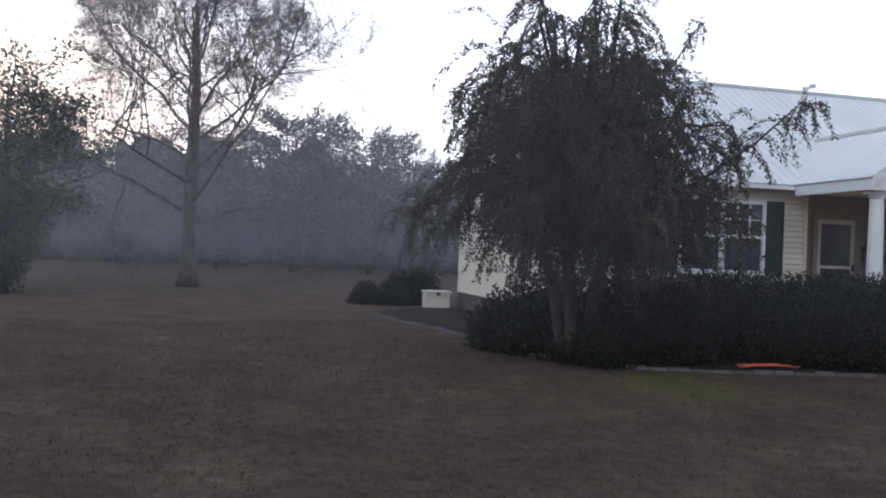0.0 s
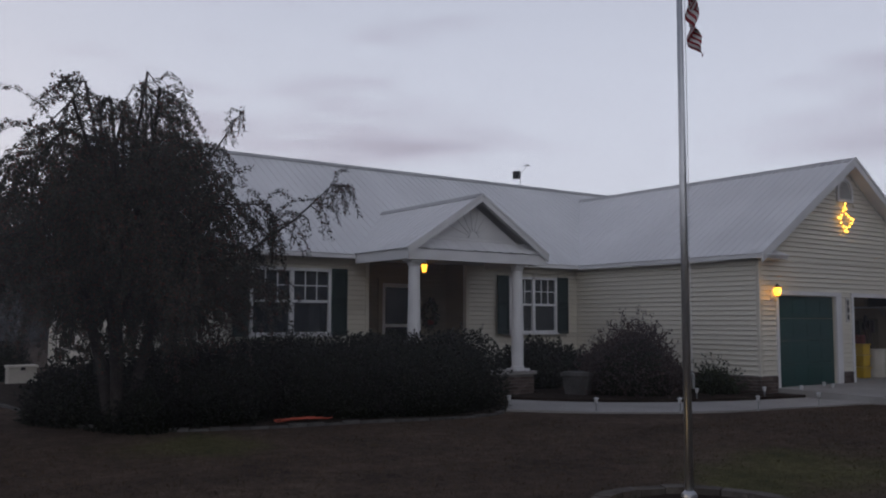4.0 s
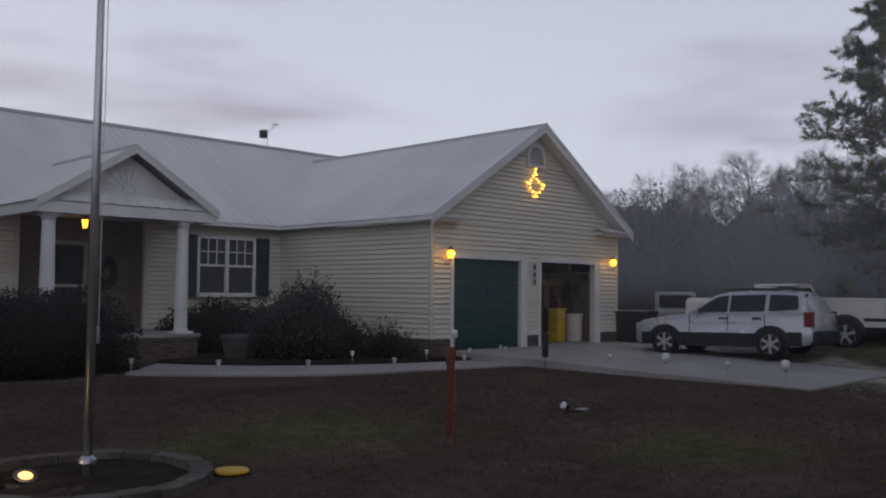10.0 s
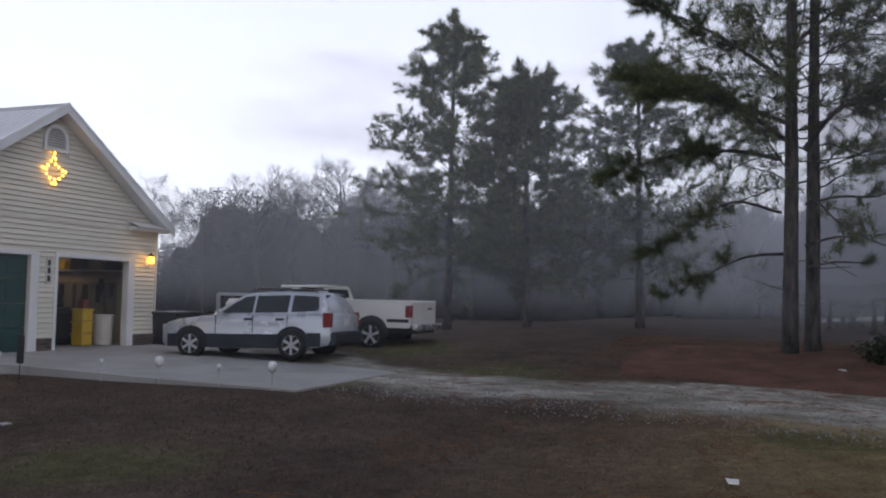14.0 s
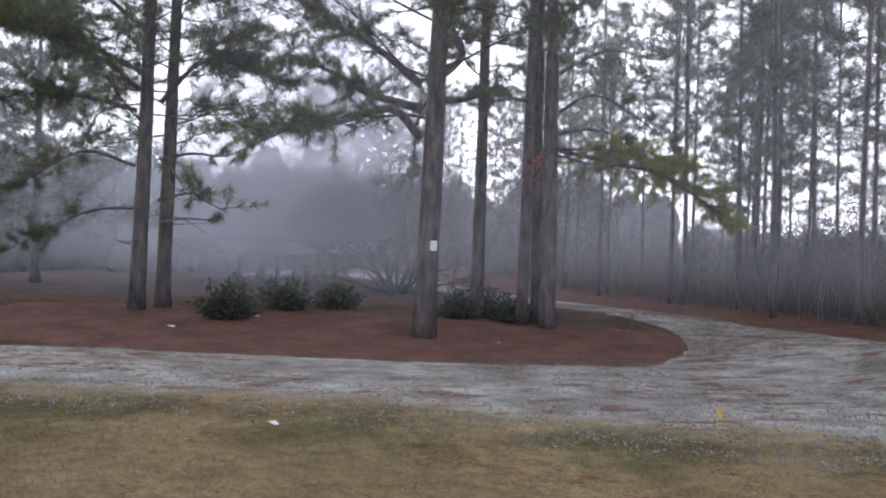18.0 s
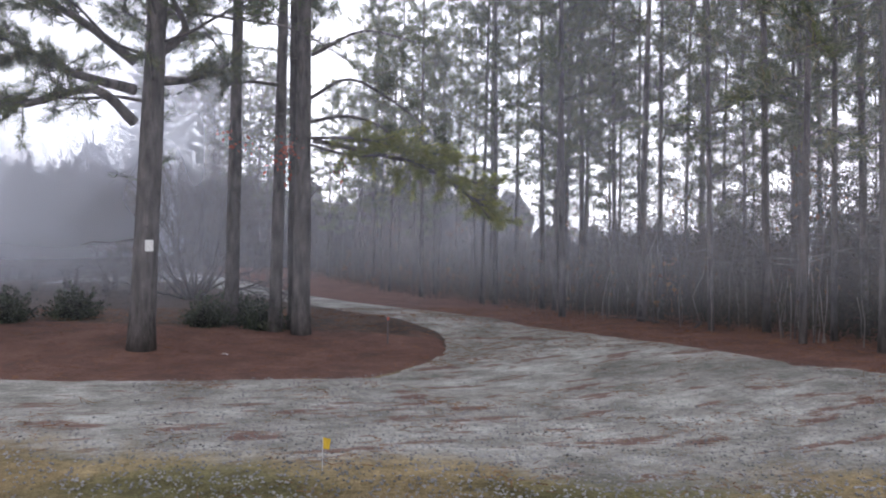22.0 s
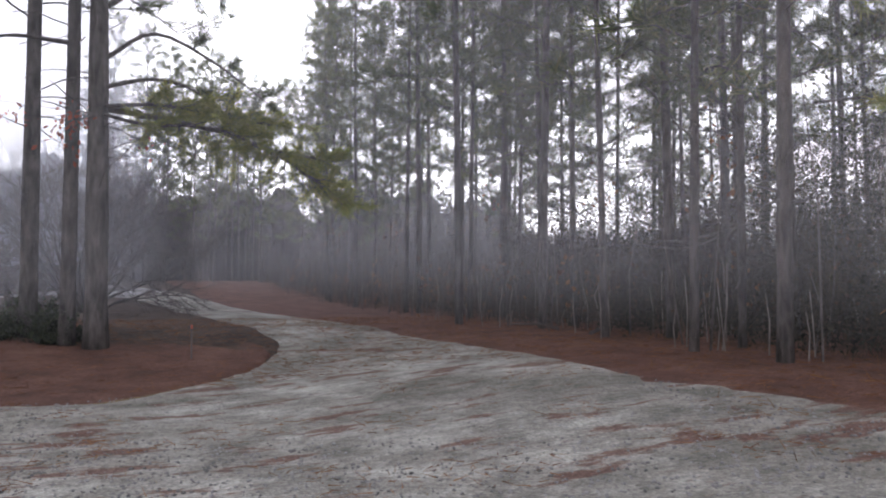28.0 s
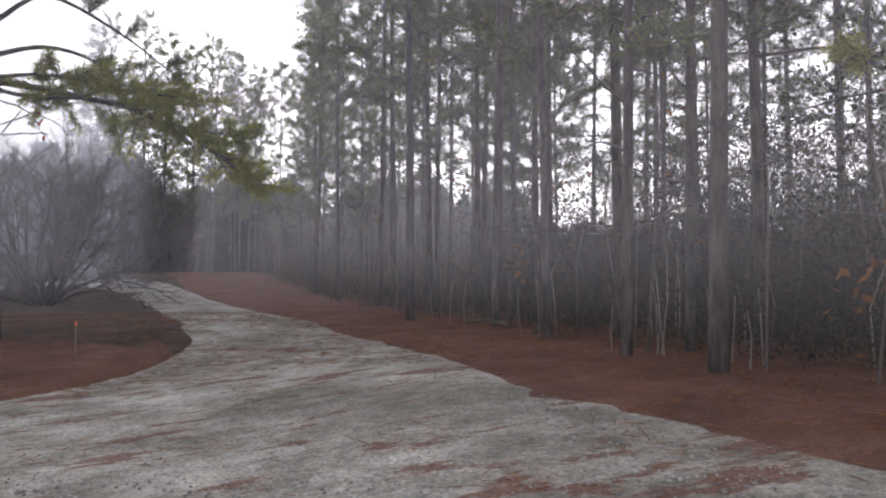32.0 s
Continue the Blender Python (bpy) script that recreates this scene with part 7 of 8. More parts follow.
# ---------- inside the open garage ----------
def garage_things():
    l = thing("ceiling_light", "bare lit bulb on the garage ceiling", "ceiling light")
    part("holder", Kit().lathe([(0.06, 0), (0.05, -0.05), (0.03, -0.06)], 12, Matrix.Translation((5.4, -2.4, 2.75))), WHITE, l)
    part("bulb", Kit().lathe([(0.02, 0), (0.045, -0.05), (0.03, -0.1), (0.005, -0.11)], 12, Matrix.Translation((5.4, -2.4, 2.69))), glow("garage_bulb", (1.0, 0.78, 0.5), 6.0), l)
    lamp("garage_light", (5.4, -2.9, 2.5), 9.0, 0.08, (1.0, 0.75, 0.45))
    y = thing("storage_bin", "stack of tall yellow plastic bins in the open garage", "storage bin")
    for i in range(3):
        part("bin", Kit().bevel_box((5.72, -4.9, 0.0 + 0.31 * i), (6.08, -4.55, 0.3 + 0.31 * i), 0.03), YELLOW, y)
        part("rim", Kit().bevel_box((5.7, -4.92, 0.26 + 0.31 * i), (6.1, -4.53, 0.3 + 0.31 * i), 0.008), YELLOW, y)
    b = thing("trash_can", "pale plastic bin with a rim in the open garage", "bin")
    part("body", Kit().lathe([(0.2, 0.0), (0.22, 0.02), (0.25, 0.72), (0.27, 0.73), (0.27, 0.77), (0.24, 0.77)], 20, Matrix.Translation((6.5, -4.85, 0))), BEIGE, b)
    m = thing("covered_mower", "dark bulky riding mower under a cover in the garage", "mower")
    part("cover", Kit().bevel_box((5.15, -4.4, 0.02), (6.3, -2.8, 0.95), 0.16), BLACK_PLASTIC, m)
    part("seat_hump", Kit().bevel_box((5.3, -4.1, 0.88), (6.0, -3.5, 1.3), 0.14), BLACK_PLASTIC, m)
    s = thing("shelf", "white wall shelf along the side of the garage", "shelf")
    part("board", Kit().box((7.08, -4.9, 1.9), (7.475, -0.9, 1.93)), WHITE, s)
    for y in (-4.6, -3.2, -1.8):
        part("bracket", Kit().prism([(7.475, 1.68), (7.475, 1.895), (7.15, 1.895)], "y", y, y + 0.03), STEEL, s)
    for k, (y0, ln, hh, mm) in enumerate(((-4.8, 0.5, 0.3, BLACK_PLASTIC), (-4.2, 0.4, 0.22, PLASTER), (-3.7, 0.6, 0.35, BLACK_PLASTIC), (-2.9, 0.4, 0.25, YELLOW))):
        bx = thing("carton", "carton stored on the garage shelf", "carton", "cartons on the shelf")
        part("carton", Kit().bevel_box((7.12, y0, 1.932), (7.42, y0 + ln, 1.932 + hh), 0.012), mm, bx)
    for k, (x, z, h, r) in enumerate([(6.75, 0.75, 1.35, 0.03), (6.86, 0.7, 1.5, -0.05), (6.97, 0.72, 1.4, 0.04), (7.08, 0.7, 1.3, -0.02)]):
        g = thing("garden_tool", "long-handled garden tool leaning on the garage wall", "garden tool", "garden tools")
        part("handle", Kit().tube([(x, -4.75 + 0.08 * k, 0.02), (x + r * h + 0.2, -4.4 + 0.1 * k, h)], [0.016, 0.016], 8), TWIG, g)
        part("head", Kit().bevel_box((x + r * h + 0.12, -4.43 + 0.1 * k, h - 0.02), (x + r * h + 0.28, -4.38 + 0.1 * k, h + 0.2), 0.02), BLACK_METAL, g)
    w = thing("pegboard", "brown pegboard hung with tools on the garage wall", "pegboard")
    part("board", Kit().box((7.45, -4.4, 0.7), (7.477, -1.0, 1.6)), PORCH_WALL, w)
    for k in range(7):
        y, ln = -4.3 + 0.42 * k, 0.35 + 0.15 * ((k * 5) % 4)
        part("hung_tool", Kit().bevel_box((7.39, y, 1.55 - ln), (7.446, y + 0.1 + 0.04 * (k % 3), 1.55), 0.015), BLACK_METAL if k % 3 else TWIG, w)
    t = thing("cardboard_box", "stack of cardboard boxes beside the garage wall", "cardboard box")
    for k, (a, b, z) in enumerate(((6.6, 7.3, 0.0), (6.65, 7.2, 0.46), (6.7, 7.25, 0.9))):
        part("box", Kit().bevel_box((a, -1.6, z), (b, -0.9, z + 0.44), 0.01), PLASTER, t)
    c = thing("gas_can", "red plastic fuel can standing on the yellow bins", "fuel can")
    part("body", Kit().bevel_box((5.8, -4.83, 0.92), (6.0, -4.62, 1.16), 0.03), RED_PAINT, c)
    part("spout", Kit().tube([(5.85, -4.72, 1.16), (5.82, -4.72, 1.27)], [0.025, 0.015], 8), BLACK_PLASTIC, c)


garage_things()


# ---------- vehicles ----------
def wheel(parent, x, y, r, width, hub_mat, side=-1, spokes=6, z=None):
    """A tyre and a spoked rim whose outer face looks along side * x."""
    w = new("wheel")
    w.parent = parent
    w.matrix_basis = Matrix.Translation((x, y, r if z is None else z)) @ Matrix.Rotation(radians(90) * side, 4, "Y")
    part("tyre", Kit().lathe([(r * 0.66, -width * 0.45), (r * 0.9, -width / 2), (r * 0.985, -width * 0.4), (r, -width * 0.2), (r, width * 0.2), (r * 0.985, width * 0.4), (r * 0.92, width / 2), (r * 0.67, width * 0.46)], 36), RUBBER, w, smooth=True)
    rim = Kit().lathe([(r * 0.67, width * 0.44), (r * 0.64, width * 0.47), (r * 0.6, width * 0.42), (r * 0.57, width * 0.33), (r * 0.2, width * 0.33)], 36)
    part("rim", rim, hub_mat, w, smooth=True)
    sp = Kit()
    for k in range(spokes):
        c, s = math.cos(2 * math.pi * k / spokes), math.sin(2 * math.pi * k / spokes)
        foot = [(a * r * c - b * r * s, a * r * s + b * r * c) for a, b in ((0.1, -0.085), (0.62, -0.1), (0.62, 0.1), (0.1, 0.085))]
        sp.add([(a, b, h * width) for h in (0.3, 0.47) for a, b in foot], [(3, 2, 1, 0), (4, 5, 6, 7), (0, 1, 5, 4), (1, 2, 6, 5), (2, 3, 7, 6), (3, 0, 4, 7)])
    part("spokes", sp, hub_mat, w)
    part("hub_cap", Kit().lathe([(r * 0.2, width * 0.3), (r * 0.2, width * 0.44), (r * 0.12, width * 0.48), (0.002, width * 0.49)], 16), hub_mat, w, smooth=True)
    part("brake_drum", Kit().lathe([(r * 0.55, width * 0.02), (r * 0.55, width * 0.08), (0.01, width * 0.085)], 20), BLACK_METAL, w)


def loft(rows, close=True):
    """Skins a list of equal-length outlines."""
    k, n = Kit(), len(rows[0])
    k.add([p for r in rows for p in r], [(j * n + i, j * n + i + 1, (j + 1) * n + i + 1, (j + 1) * n + i) for j in range(len(rows) - 1) for i in range(n - 1)])
    if close:
        k.f.append(tuple(range(n)))
        k.f.append(tuple((len(rows) - 1) * n + i for i in reversed(range(n))))
    return k


def arch_ring(cx, cz, r0, r1, x0, x1, a0=-0.12, a1=math.pi + 0.12):
    """A flared wheel arch: a half ring standing proud of the body side."""
    n, k = 18, Kit()
    ts = [a0 + (a1 - a0) * i / n for i in range(n + 1)]
    v = [(x, cx + r * math.cos(t), cz + r * math.sin(t)) for x, r in ((x0, r1), (x1, r1), (x1, r0), (x0, r0)) for t in ts]
    m = n + 1
    return k.add(v, [(j * m + i, j * m + i + 1, ((j + 1) % 4) * m + i + 1, ((j + 1) % 4) * m + i) for j in range(4) for i in range(n)])


def wagon():
    """A silver wagon, nose towards +y, its left flank at x = 0 of its own frame."""
    car = thing("car", "silver estate car with dark cladding parked on the driveway", "car")
    W, L, half = 1.735, 4.45, 0.8675
    yf, yr = 0.0, -2.53            # axles; nose at +0.9, tail at -3.43

    def section(y, sill, clad, belt, w_sill, w_max, w_belt):
        """Half outline mirrored: up the left flank, over and down the right."""
        left = [(-w_sill, y, sill), (-w_max, y, sill + 0.06), (-w_max, y, clad), (-w_max + 0.012, y, clad + 0.02), (-w_max + 0.004, y, (clad + belt) / 2 + 0.03), (-w_belt, y, belt - 0.03), (-w_belt + 0.05, y, belt)]
        return [(x + half, yy, z) for x, yy, z in left + [(-x, yy, z) for x, yy, z in reversed(left)]]

    rows = [section(0.9, 0.36, 0.5, 0.66, 0.45, 0.56, 0.5), section(0.84, 0.28, 0.52, 0.74, 0.62, 0.72, 0.66), section(0.66, 0.24, 0.54, 0.82, 0.74, 0.83, 0.76),
            section(0.3, 0.24, 0.55, 0.89, 0.8, 0.866, 0.8), section(-0.3, 0.24, 0.55, 0.955, 0.8, 0.867, 0.825), section(-0.75, 0.24, 0.55, 0.985, 0.8, 0.867, 0.83),
            section(-1.6, 0.24, 0.55, 1.0, 0.8, 0.867, 0.83), section(-2.5, 0.24, 0.56, 1.02, 0.8, 0.867, 0.825), section(-3.1, 0.28, 0.58, 1.03, 0.78, 0.85, 0.8),
            section(-3.36, 0.34, 0.6, 1.03, 0.7, 0.81, 0.76), section(-3.43, 0.42, 0.6, 0.98, 0.6, 0.74, 0.7)]
    part("body", loft(rows), SILVER, car, smooth=True)

    def cab(y, w0, w1, z0, z1):
        pts = [(-w0, y, z0), (-w1, y, z1 - 0.06), (-w1 + 0.07, y, z1 - 0.008), (0, y, z1 + 0.012)]
        return [(x + half, yy, z) for x, yy, z in pts + [(-x, yy, z) for x, yy, z in reversed(pts[:-1])]]

    cabin = [cab(-0.5, 0.8, 0.78, 0.95, 1.02), cab(-0.85, 0.82, 0.7, 0.97, 1.25), cab(-1.2, 0.825, 0.65, 0.98, 1.43), cab(-1.5, 0.825, 0.635, 0.99, 1.49), cab(-2.2, 0.825, 0.63, 1.0, 1.515),
             cab(-2.9, 0.82, 0.625, 1.01, 1.49), cab(-3.15, 0.81, 0.62, 1.01, 1.46), cab(-3.36, 0.77, 0.7, 0.98, 1.1)]
    part("roof", loft(cabin), SILVER, car, smooth=True)

    def flank(y, z):
        """x of the left cabin side at height z."""
        t = (z - 1.0) / 0.44
        return half - (0.826 - 0.19 * t) - 0.009

    def pane(name, outline, mat=CAR_GLASS):
        for s in (0, 1):
            v = [((flank(y, z) if s == 0 else W - flank(y, z)), y, z) for y, z in outline]
            k = Kit().add(v + [(x + (0.012 if s == 0 else -0.012), y, z) for x, y, z in v], [tuple(range(len(v)))] + [(i, (i + 1) % len(v), len(v) + (i + 1) % len(v), len(v) + i) for i in range(len(v))])
            part(name, k, mat, car)

    pane("side_window", [(-0.72, 1.02), (-1.52, 1.035), (-1.52, 1.41), (-1.28, 1.385), (-1.02, 1.24)])
    pane("side_window", [(-1.58, 1.035), (-2.38, 1.045), (-2.38, 1.425), (-1.58, 1.412)])
    pane("side_window", [(-2.47, 1.05), (-3.08, 1.085), (-3.12, 1.14), (-3.08, 1.38), (-3.0, 1.405), (-2.47, 1.423)])
    part("windscreen", Kit().add([(half - 0.7, -0.64, 1.06), (half + 0.7, -0.64, 1.06), (half + 0.56, -1.2, 1.43), (half - 0.56, -1.2, 1.43)], [(0, 1, 2, 3)]), CAR_GLASS, car)
    part("rear_window", Kit().add([(half - 0.64, -3.355, 1.06), (half + 0.64, -3.355, 1.06), (half + 0.54, -3.17, 1.43), (half - 0.54, -3.17, 1.43)], [(0, 1, 2, 3)]), CAR_GLASS, car)
    # dark cladding round the lower body
    for x0, x1 in ((-0.012, 0.02), (W - 0.02, W + 0.012)):
        part("sill_cladding", Kit().bevel_box((x0, yr + 0.36, 0.25), (x1, yf - 0.36, 0.56), 0.01), CLADDING, car)
        part("fender_cladding", Kit().bevel_box((x0 + 0.006, yf + 0.34, 0.26), (x1, yf + 0.62, 0.55), 0.01), CLADDING, car)
        part("fender_cladding", Kit().bevel_box((x0 + 0.01, -3.2, 0.3), (x1, yr - 0.34, 0.6), 0.01), CLADDING, car)
        for cy in (yf, yr):
            part("wheel_arch", arch_ring(cy, 0.32, 0.335, 0.42, x0 - 0.03 if x0 < 0.5 else x0, x1 if x0 < 0.5 else x1 + 0.03), CLADDING, car)
            part("wheel_well", Kit().prism([(cy + 0.34 * math.cos(t), 0.32 + 0.34 * math.sin(t)) for t in np.linspace(-0.3, math.pi + 0.3, 18)], "x", x0 + 0.008 if x0 < 0.5 else x1 - 0.06, x0 + 0.06 if x0 < 0.5 else x1 - 0.008), BLACK_PLASTIC, car)
            wheel(car, 0.04 if x0 < 0.5 else W - 0.04, cy, 0.33, 0.2, ALLOY, -1 if x0 < 0.5 else 1)
        for y0 in (-1.44, -2.22):
            part("door_handle", Kit().bevel_box((x0 - 0.012, y0 - 0.1, 0.87), (x1, y0 + 0.1, 0.915), 0.012), BLACK_PLASTIC, car)
        for ys in (-0.62, -1.55, -2.4):
            part("door_seam", Kit().box((x0 + 0.006, ys - 0.004, 0.57), (x1, ys + 0.004, 0.98)), BLACK_PLASTIC, car)
        part("roof_rail", Kit().tube([((half - 0.56) if x0 < 0.5 else half + 0.56, y, z) for y, z in ((-1.3, 1.48), (-1.4, 1.545), (-2.0, 1.565), (-2.9, 1.545), (-3.0, 1.48))], [0.016] * 5, 8), BLACK_PLASTIC, car)
        part("mirror", Kit().bevel_box((x0 - 0.14 if x0 < 0.5 else x1, -0.86, 0.98), (x0 if x0 < 0.5 else x1 + 0.14, -0.74, 1.1), 0.025), SILVER, car)
        part("tail_lamp", Kit().bevel_box((x0 + 0.03 if x0 < 0.5 else W - 0.2, -3.43, 0.72), (x0 + 0.2 if x0 < 0.5 else W - 0.03, -3.24, 1.04), 0.02), TAIL_RED, car)
        part("headlamp", Kit().bevel_box((0.12 if x0 < 0.5 else W - 0.5, 0.66, 0.62), (0.5 if x0 < 0.5 else W - 0.12, 0.84, 0.76), 0.03), CLEAR_LENS, car)
    part("rear_bumper", Kit().bevel_box((0.1, -3.53, 0.32), (W - 0.1, -3.33, 0.62), 0.05), CLADDING, car)
    part("front_bumper", Kit().bevel_box((0.24, 0.76, 0.28), (W - 0.24, 0.95, 0.54), 0.05), CLADDING, car)
    part("number_plate", Kit().box((half - 0.16, -3.447, 0.76), (half + 0.16, -3.436, 0.9)), WHITE, car)
    for y in (-1.6, -2.6):
        part("cross_bar", Kit().bevel_box((half - 0.58, y - 0.03, 1.57), (half + 0.58, y + 0.03, 1.6), 0.01), BLACK_PLASTIC, car)
    return car


CAR = wagon()
CAR.matrix_basis = Matrix.Translation((5.2, -8.52, -0.105)) @ Matrix.Rotation(radians(4.0), 4, "Z") @ Matrix.Rotation(radians(-1.0), 4, "X")


def added_roof_pad():
    # added pad; the white shape here is the pickup's cab roof beyond
    t = thing("added_pad", "added white pad on the car roof, for the pickup's cab top", "cargo")
    part("pad", Kit().bevel_box((0.45, -2.95, 1.605), (1.35, -2.0, 1.66), 0.025), WHITE_PAINT, t)
    t.matrix_basis = CAR.matrix_basis


added_roof_pad()


def pickup():
    """A white pickup, nose towards +y, tail near the viewer."""
    t = thing("pickup_truck", "white pickup truck with an empty bed parked beyond the car", "pickup truck")
    W = 1.95
    part("frame", Kit().box((0.35, -2.2, 0.42), (1.6, 3.0, 0.6)), BLACK_METAL, t)
    part("bed_floor", Kit().box((0.08, -2.1, 0.62), (W - 0.08, 0.2, 0.68)), WHITE_PAINT, t)
    for x0, x1 in ((0.0, 0.08), (W - 0.08, W)):
        part("bed_side", Kit().bevel_box((x0, -2.12, 0.56), (x1, 0.22, 1.2), 0.015), WHITE_PAINT, t)
        part("bed_rail", Kit().bevel_box((x0 - 0.02, -2.12, 1.2), (x1 + 0.02, 0.22, 1.245), 0.01), WHITE_PAINT, t)
        out = x0 - 0.012 if x0 < 1 else x1
        part("side_stripe", Kit().box((out, -2.1, 0.7), (out + 0.012, -1.52, 0.78)), BLACK_PLASTIC, t)
        part("wheel_arch", arch_ring(-1.1, 0.4, 0.4, 0.46, out, out + 0.012, 0.0, math.pi), BLACK_PLASTIC, t)
        part("wheel_well", Kit().prism([(-1.1 + 0.4 * math.cos(a), 0.4 + 0.4 * math.sin(a)) for a in np.linspace(0, math.pi, 16)], "x", out + 0.001, out + 0.011), BLACK_PLASTIC, t)
        wheel(t, 0.07 if x0 < 1 else W - 0.07, -1.1, 0.37, 0.24, ALLOY, -1 if x0 < 1 else 1, 5)
        wheel(t, 0.07 if x0 < 1 else W - 0.07, 2.1, 0.37, 0.24, ALLOY, -1 if x0 < 1 else 1, 5)
        part("tail_lamp", Kit().bevel_box((x0 - 0.004, -2.16, 0.82), (x1 + 0.1 if x0 < 1 else x1 + 0.004, -2.0, 1.12), 0.012), TAIL_RED, t)
        part("fender", Kit().bevel_box((x0, 1.5, 0.56), (x1 + 0.3 if x0 < 1 else x1, 3.1, 1.12), 0.03), WHITE_PAINT, t)
        part("cab_door", Kit().bevel_box((x0, 0.25, 0.5), (x1, 1.5, 1.2), 0.02), WHITE_PAINT, t)
    part("tailgate", Kit().bevel_box((0.1, -2.16, 0.62), (W - 0.1, -2.1, 1.21), 0.012), WHITE_PAINT, t)
    part("tailgate_badge", Kit().box((1.2, -2.168, 1.02), (1.55, -2.161, 1.06)), BLACK_PLASTIC, t)
    part("rear_bumper", Kit().bevel_box((0.0, -2.34, 0.5), (W, -2.18, 0.66), 0.03), CHROME, t)
    part("hood", Kit().bevel_box((0.1, 1.55, 0.9), (W - 0.1, 3.12, 1.2), 0.05), WHITE_PAINT, t)
    cab = [[(x, y, z) for x, y, z in ((0.02, y0, 1.18), (0.16, y1, 1.5), (0.3, y1, 1.59), (W - 0.3, y1, 1.59), (W - 0.16, y1, 1.5), (W - 0.02, y0, 1.18))] for y0, y1 in ((0.25, 0.32), (0.6, 0.6), (1.62, 1.15))]
    part("cab_roof", loft(cab), WHITE_PAINT, t)
    part("rear_window", Kit().add([(0.3, 0.262, 1.28), (W - 0.3, 0.262, 1.28), (W - 0.38, 0.294, 1.5), (0.38, 0.294, 1.5)], [(0, 1, 2, 3)]), CAR_GLASS, t)
    for x, s in ((0.02, 1), (W - 0.02, -1)):
        part("side_window", Kit().add([(x + s * 0.018, 0.42, 1.24), (x + s * 0.018, 1.5, 1.24), (x + s * 0.115, 1.16, 1.46), (x + s * 0.115, 0.5, 1.46)], [(0, 1, 2, 3)]), CAR_GLASS, t)
    t.matrix_basis = Matrix.Translation((8.35, -10.42, ground_z(8.6, -10.5) - 0.06)) @ Matrix.Rotation(radians(2.0), 4, "Z")


pickup()


def far_van():
    t = thing("old_truck", "old pale truck standing in the mist behind the garage", "truck")
    part("cab", Kit().bevel_box((0, 0, 0.5), (1.9, 1.7, 2.1), 0.12), OLD_PAINT, t)
    part("hood", Kit().bevel_box((0.1, -1.0, 0.5), (1.8, 0.05, 1.25), 0.1), OLD_PAINT, t)
    part("windscreen", Kit().box((0.2, -0.012, 1.35), (1.7, -0.002, 1.95)), CAR_GLASS, t)
    part("side_window", Kit().box((-0.012, 0.25, 1.35), (-0.002, 1.2, 1.9)), CAR_GLASS, t)
    for x, y in ((0.1, -0.4), (1.8, -0.4), (0.1, 1.3), (1.8, 1.3)):
        wheel(t, x, y, 0.4, 0.25, CHROME, -1 if x < 1 else 1, 5)
    t.matrix_basis = Matrix.Translation((15.4, -2.0, ground_z(15, -2) - 0.02)) @ Matrix.Rotation(radians(-60), 4, "Z") @ Matrix.Scale(0.78, 4)


far_van()


def bins():
    for k, (x, y, a) in enumerate([(7.95, -5.75, 8), (8.8, -5.5, -6)]):
        t = thing("wheeled_bin", "large black wheeled bin beside the garage", "bin", "wheeled bins")
        part("body", loft([[(-s, -s * 1.1, z), (s, -s * 1.1, z), (s, s * 1.1, z), (-s, s * 1.1, z), (-s, -s * 1.1, z)] for s, z in ((0.27, 0.08), (0.36, 0.95))]), BLACK_PLASTIC, t)
        part("lid", Kit().bevel_box((-0.39, -0.43, 0.95), (0.39, 0.43, 1.03), 0.03), BLACK_PLASTIC, t)
        part("handle", Kit().tube([(-0.25, 0.44, 0.98), (0.25, 0.44, 0.98)], [0.018, 0.018], 8), BLACK_PLASTIC, t)
        for sx in (-0.3, 0.3):
            wheel(t, sx, 0.28, 0.12, 0.06, BLACK_PLASTIC, 1, 5)
        t.matrix_basis = Matrix.Translation((x, y, ground_z(x, y))) @ Matrix.Rotation(radians(a), 4, "Z")


bins()


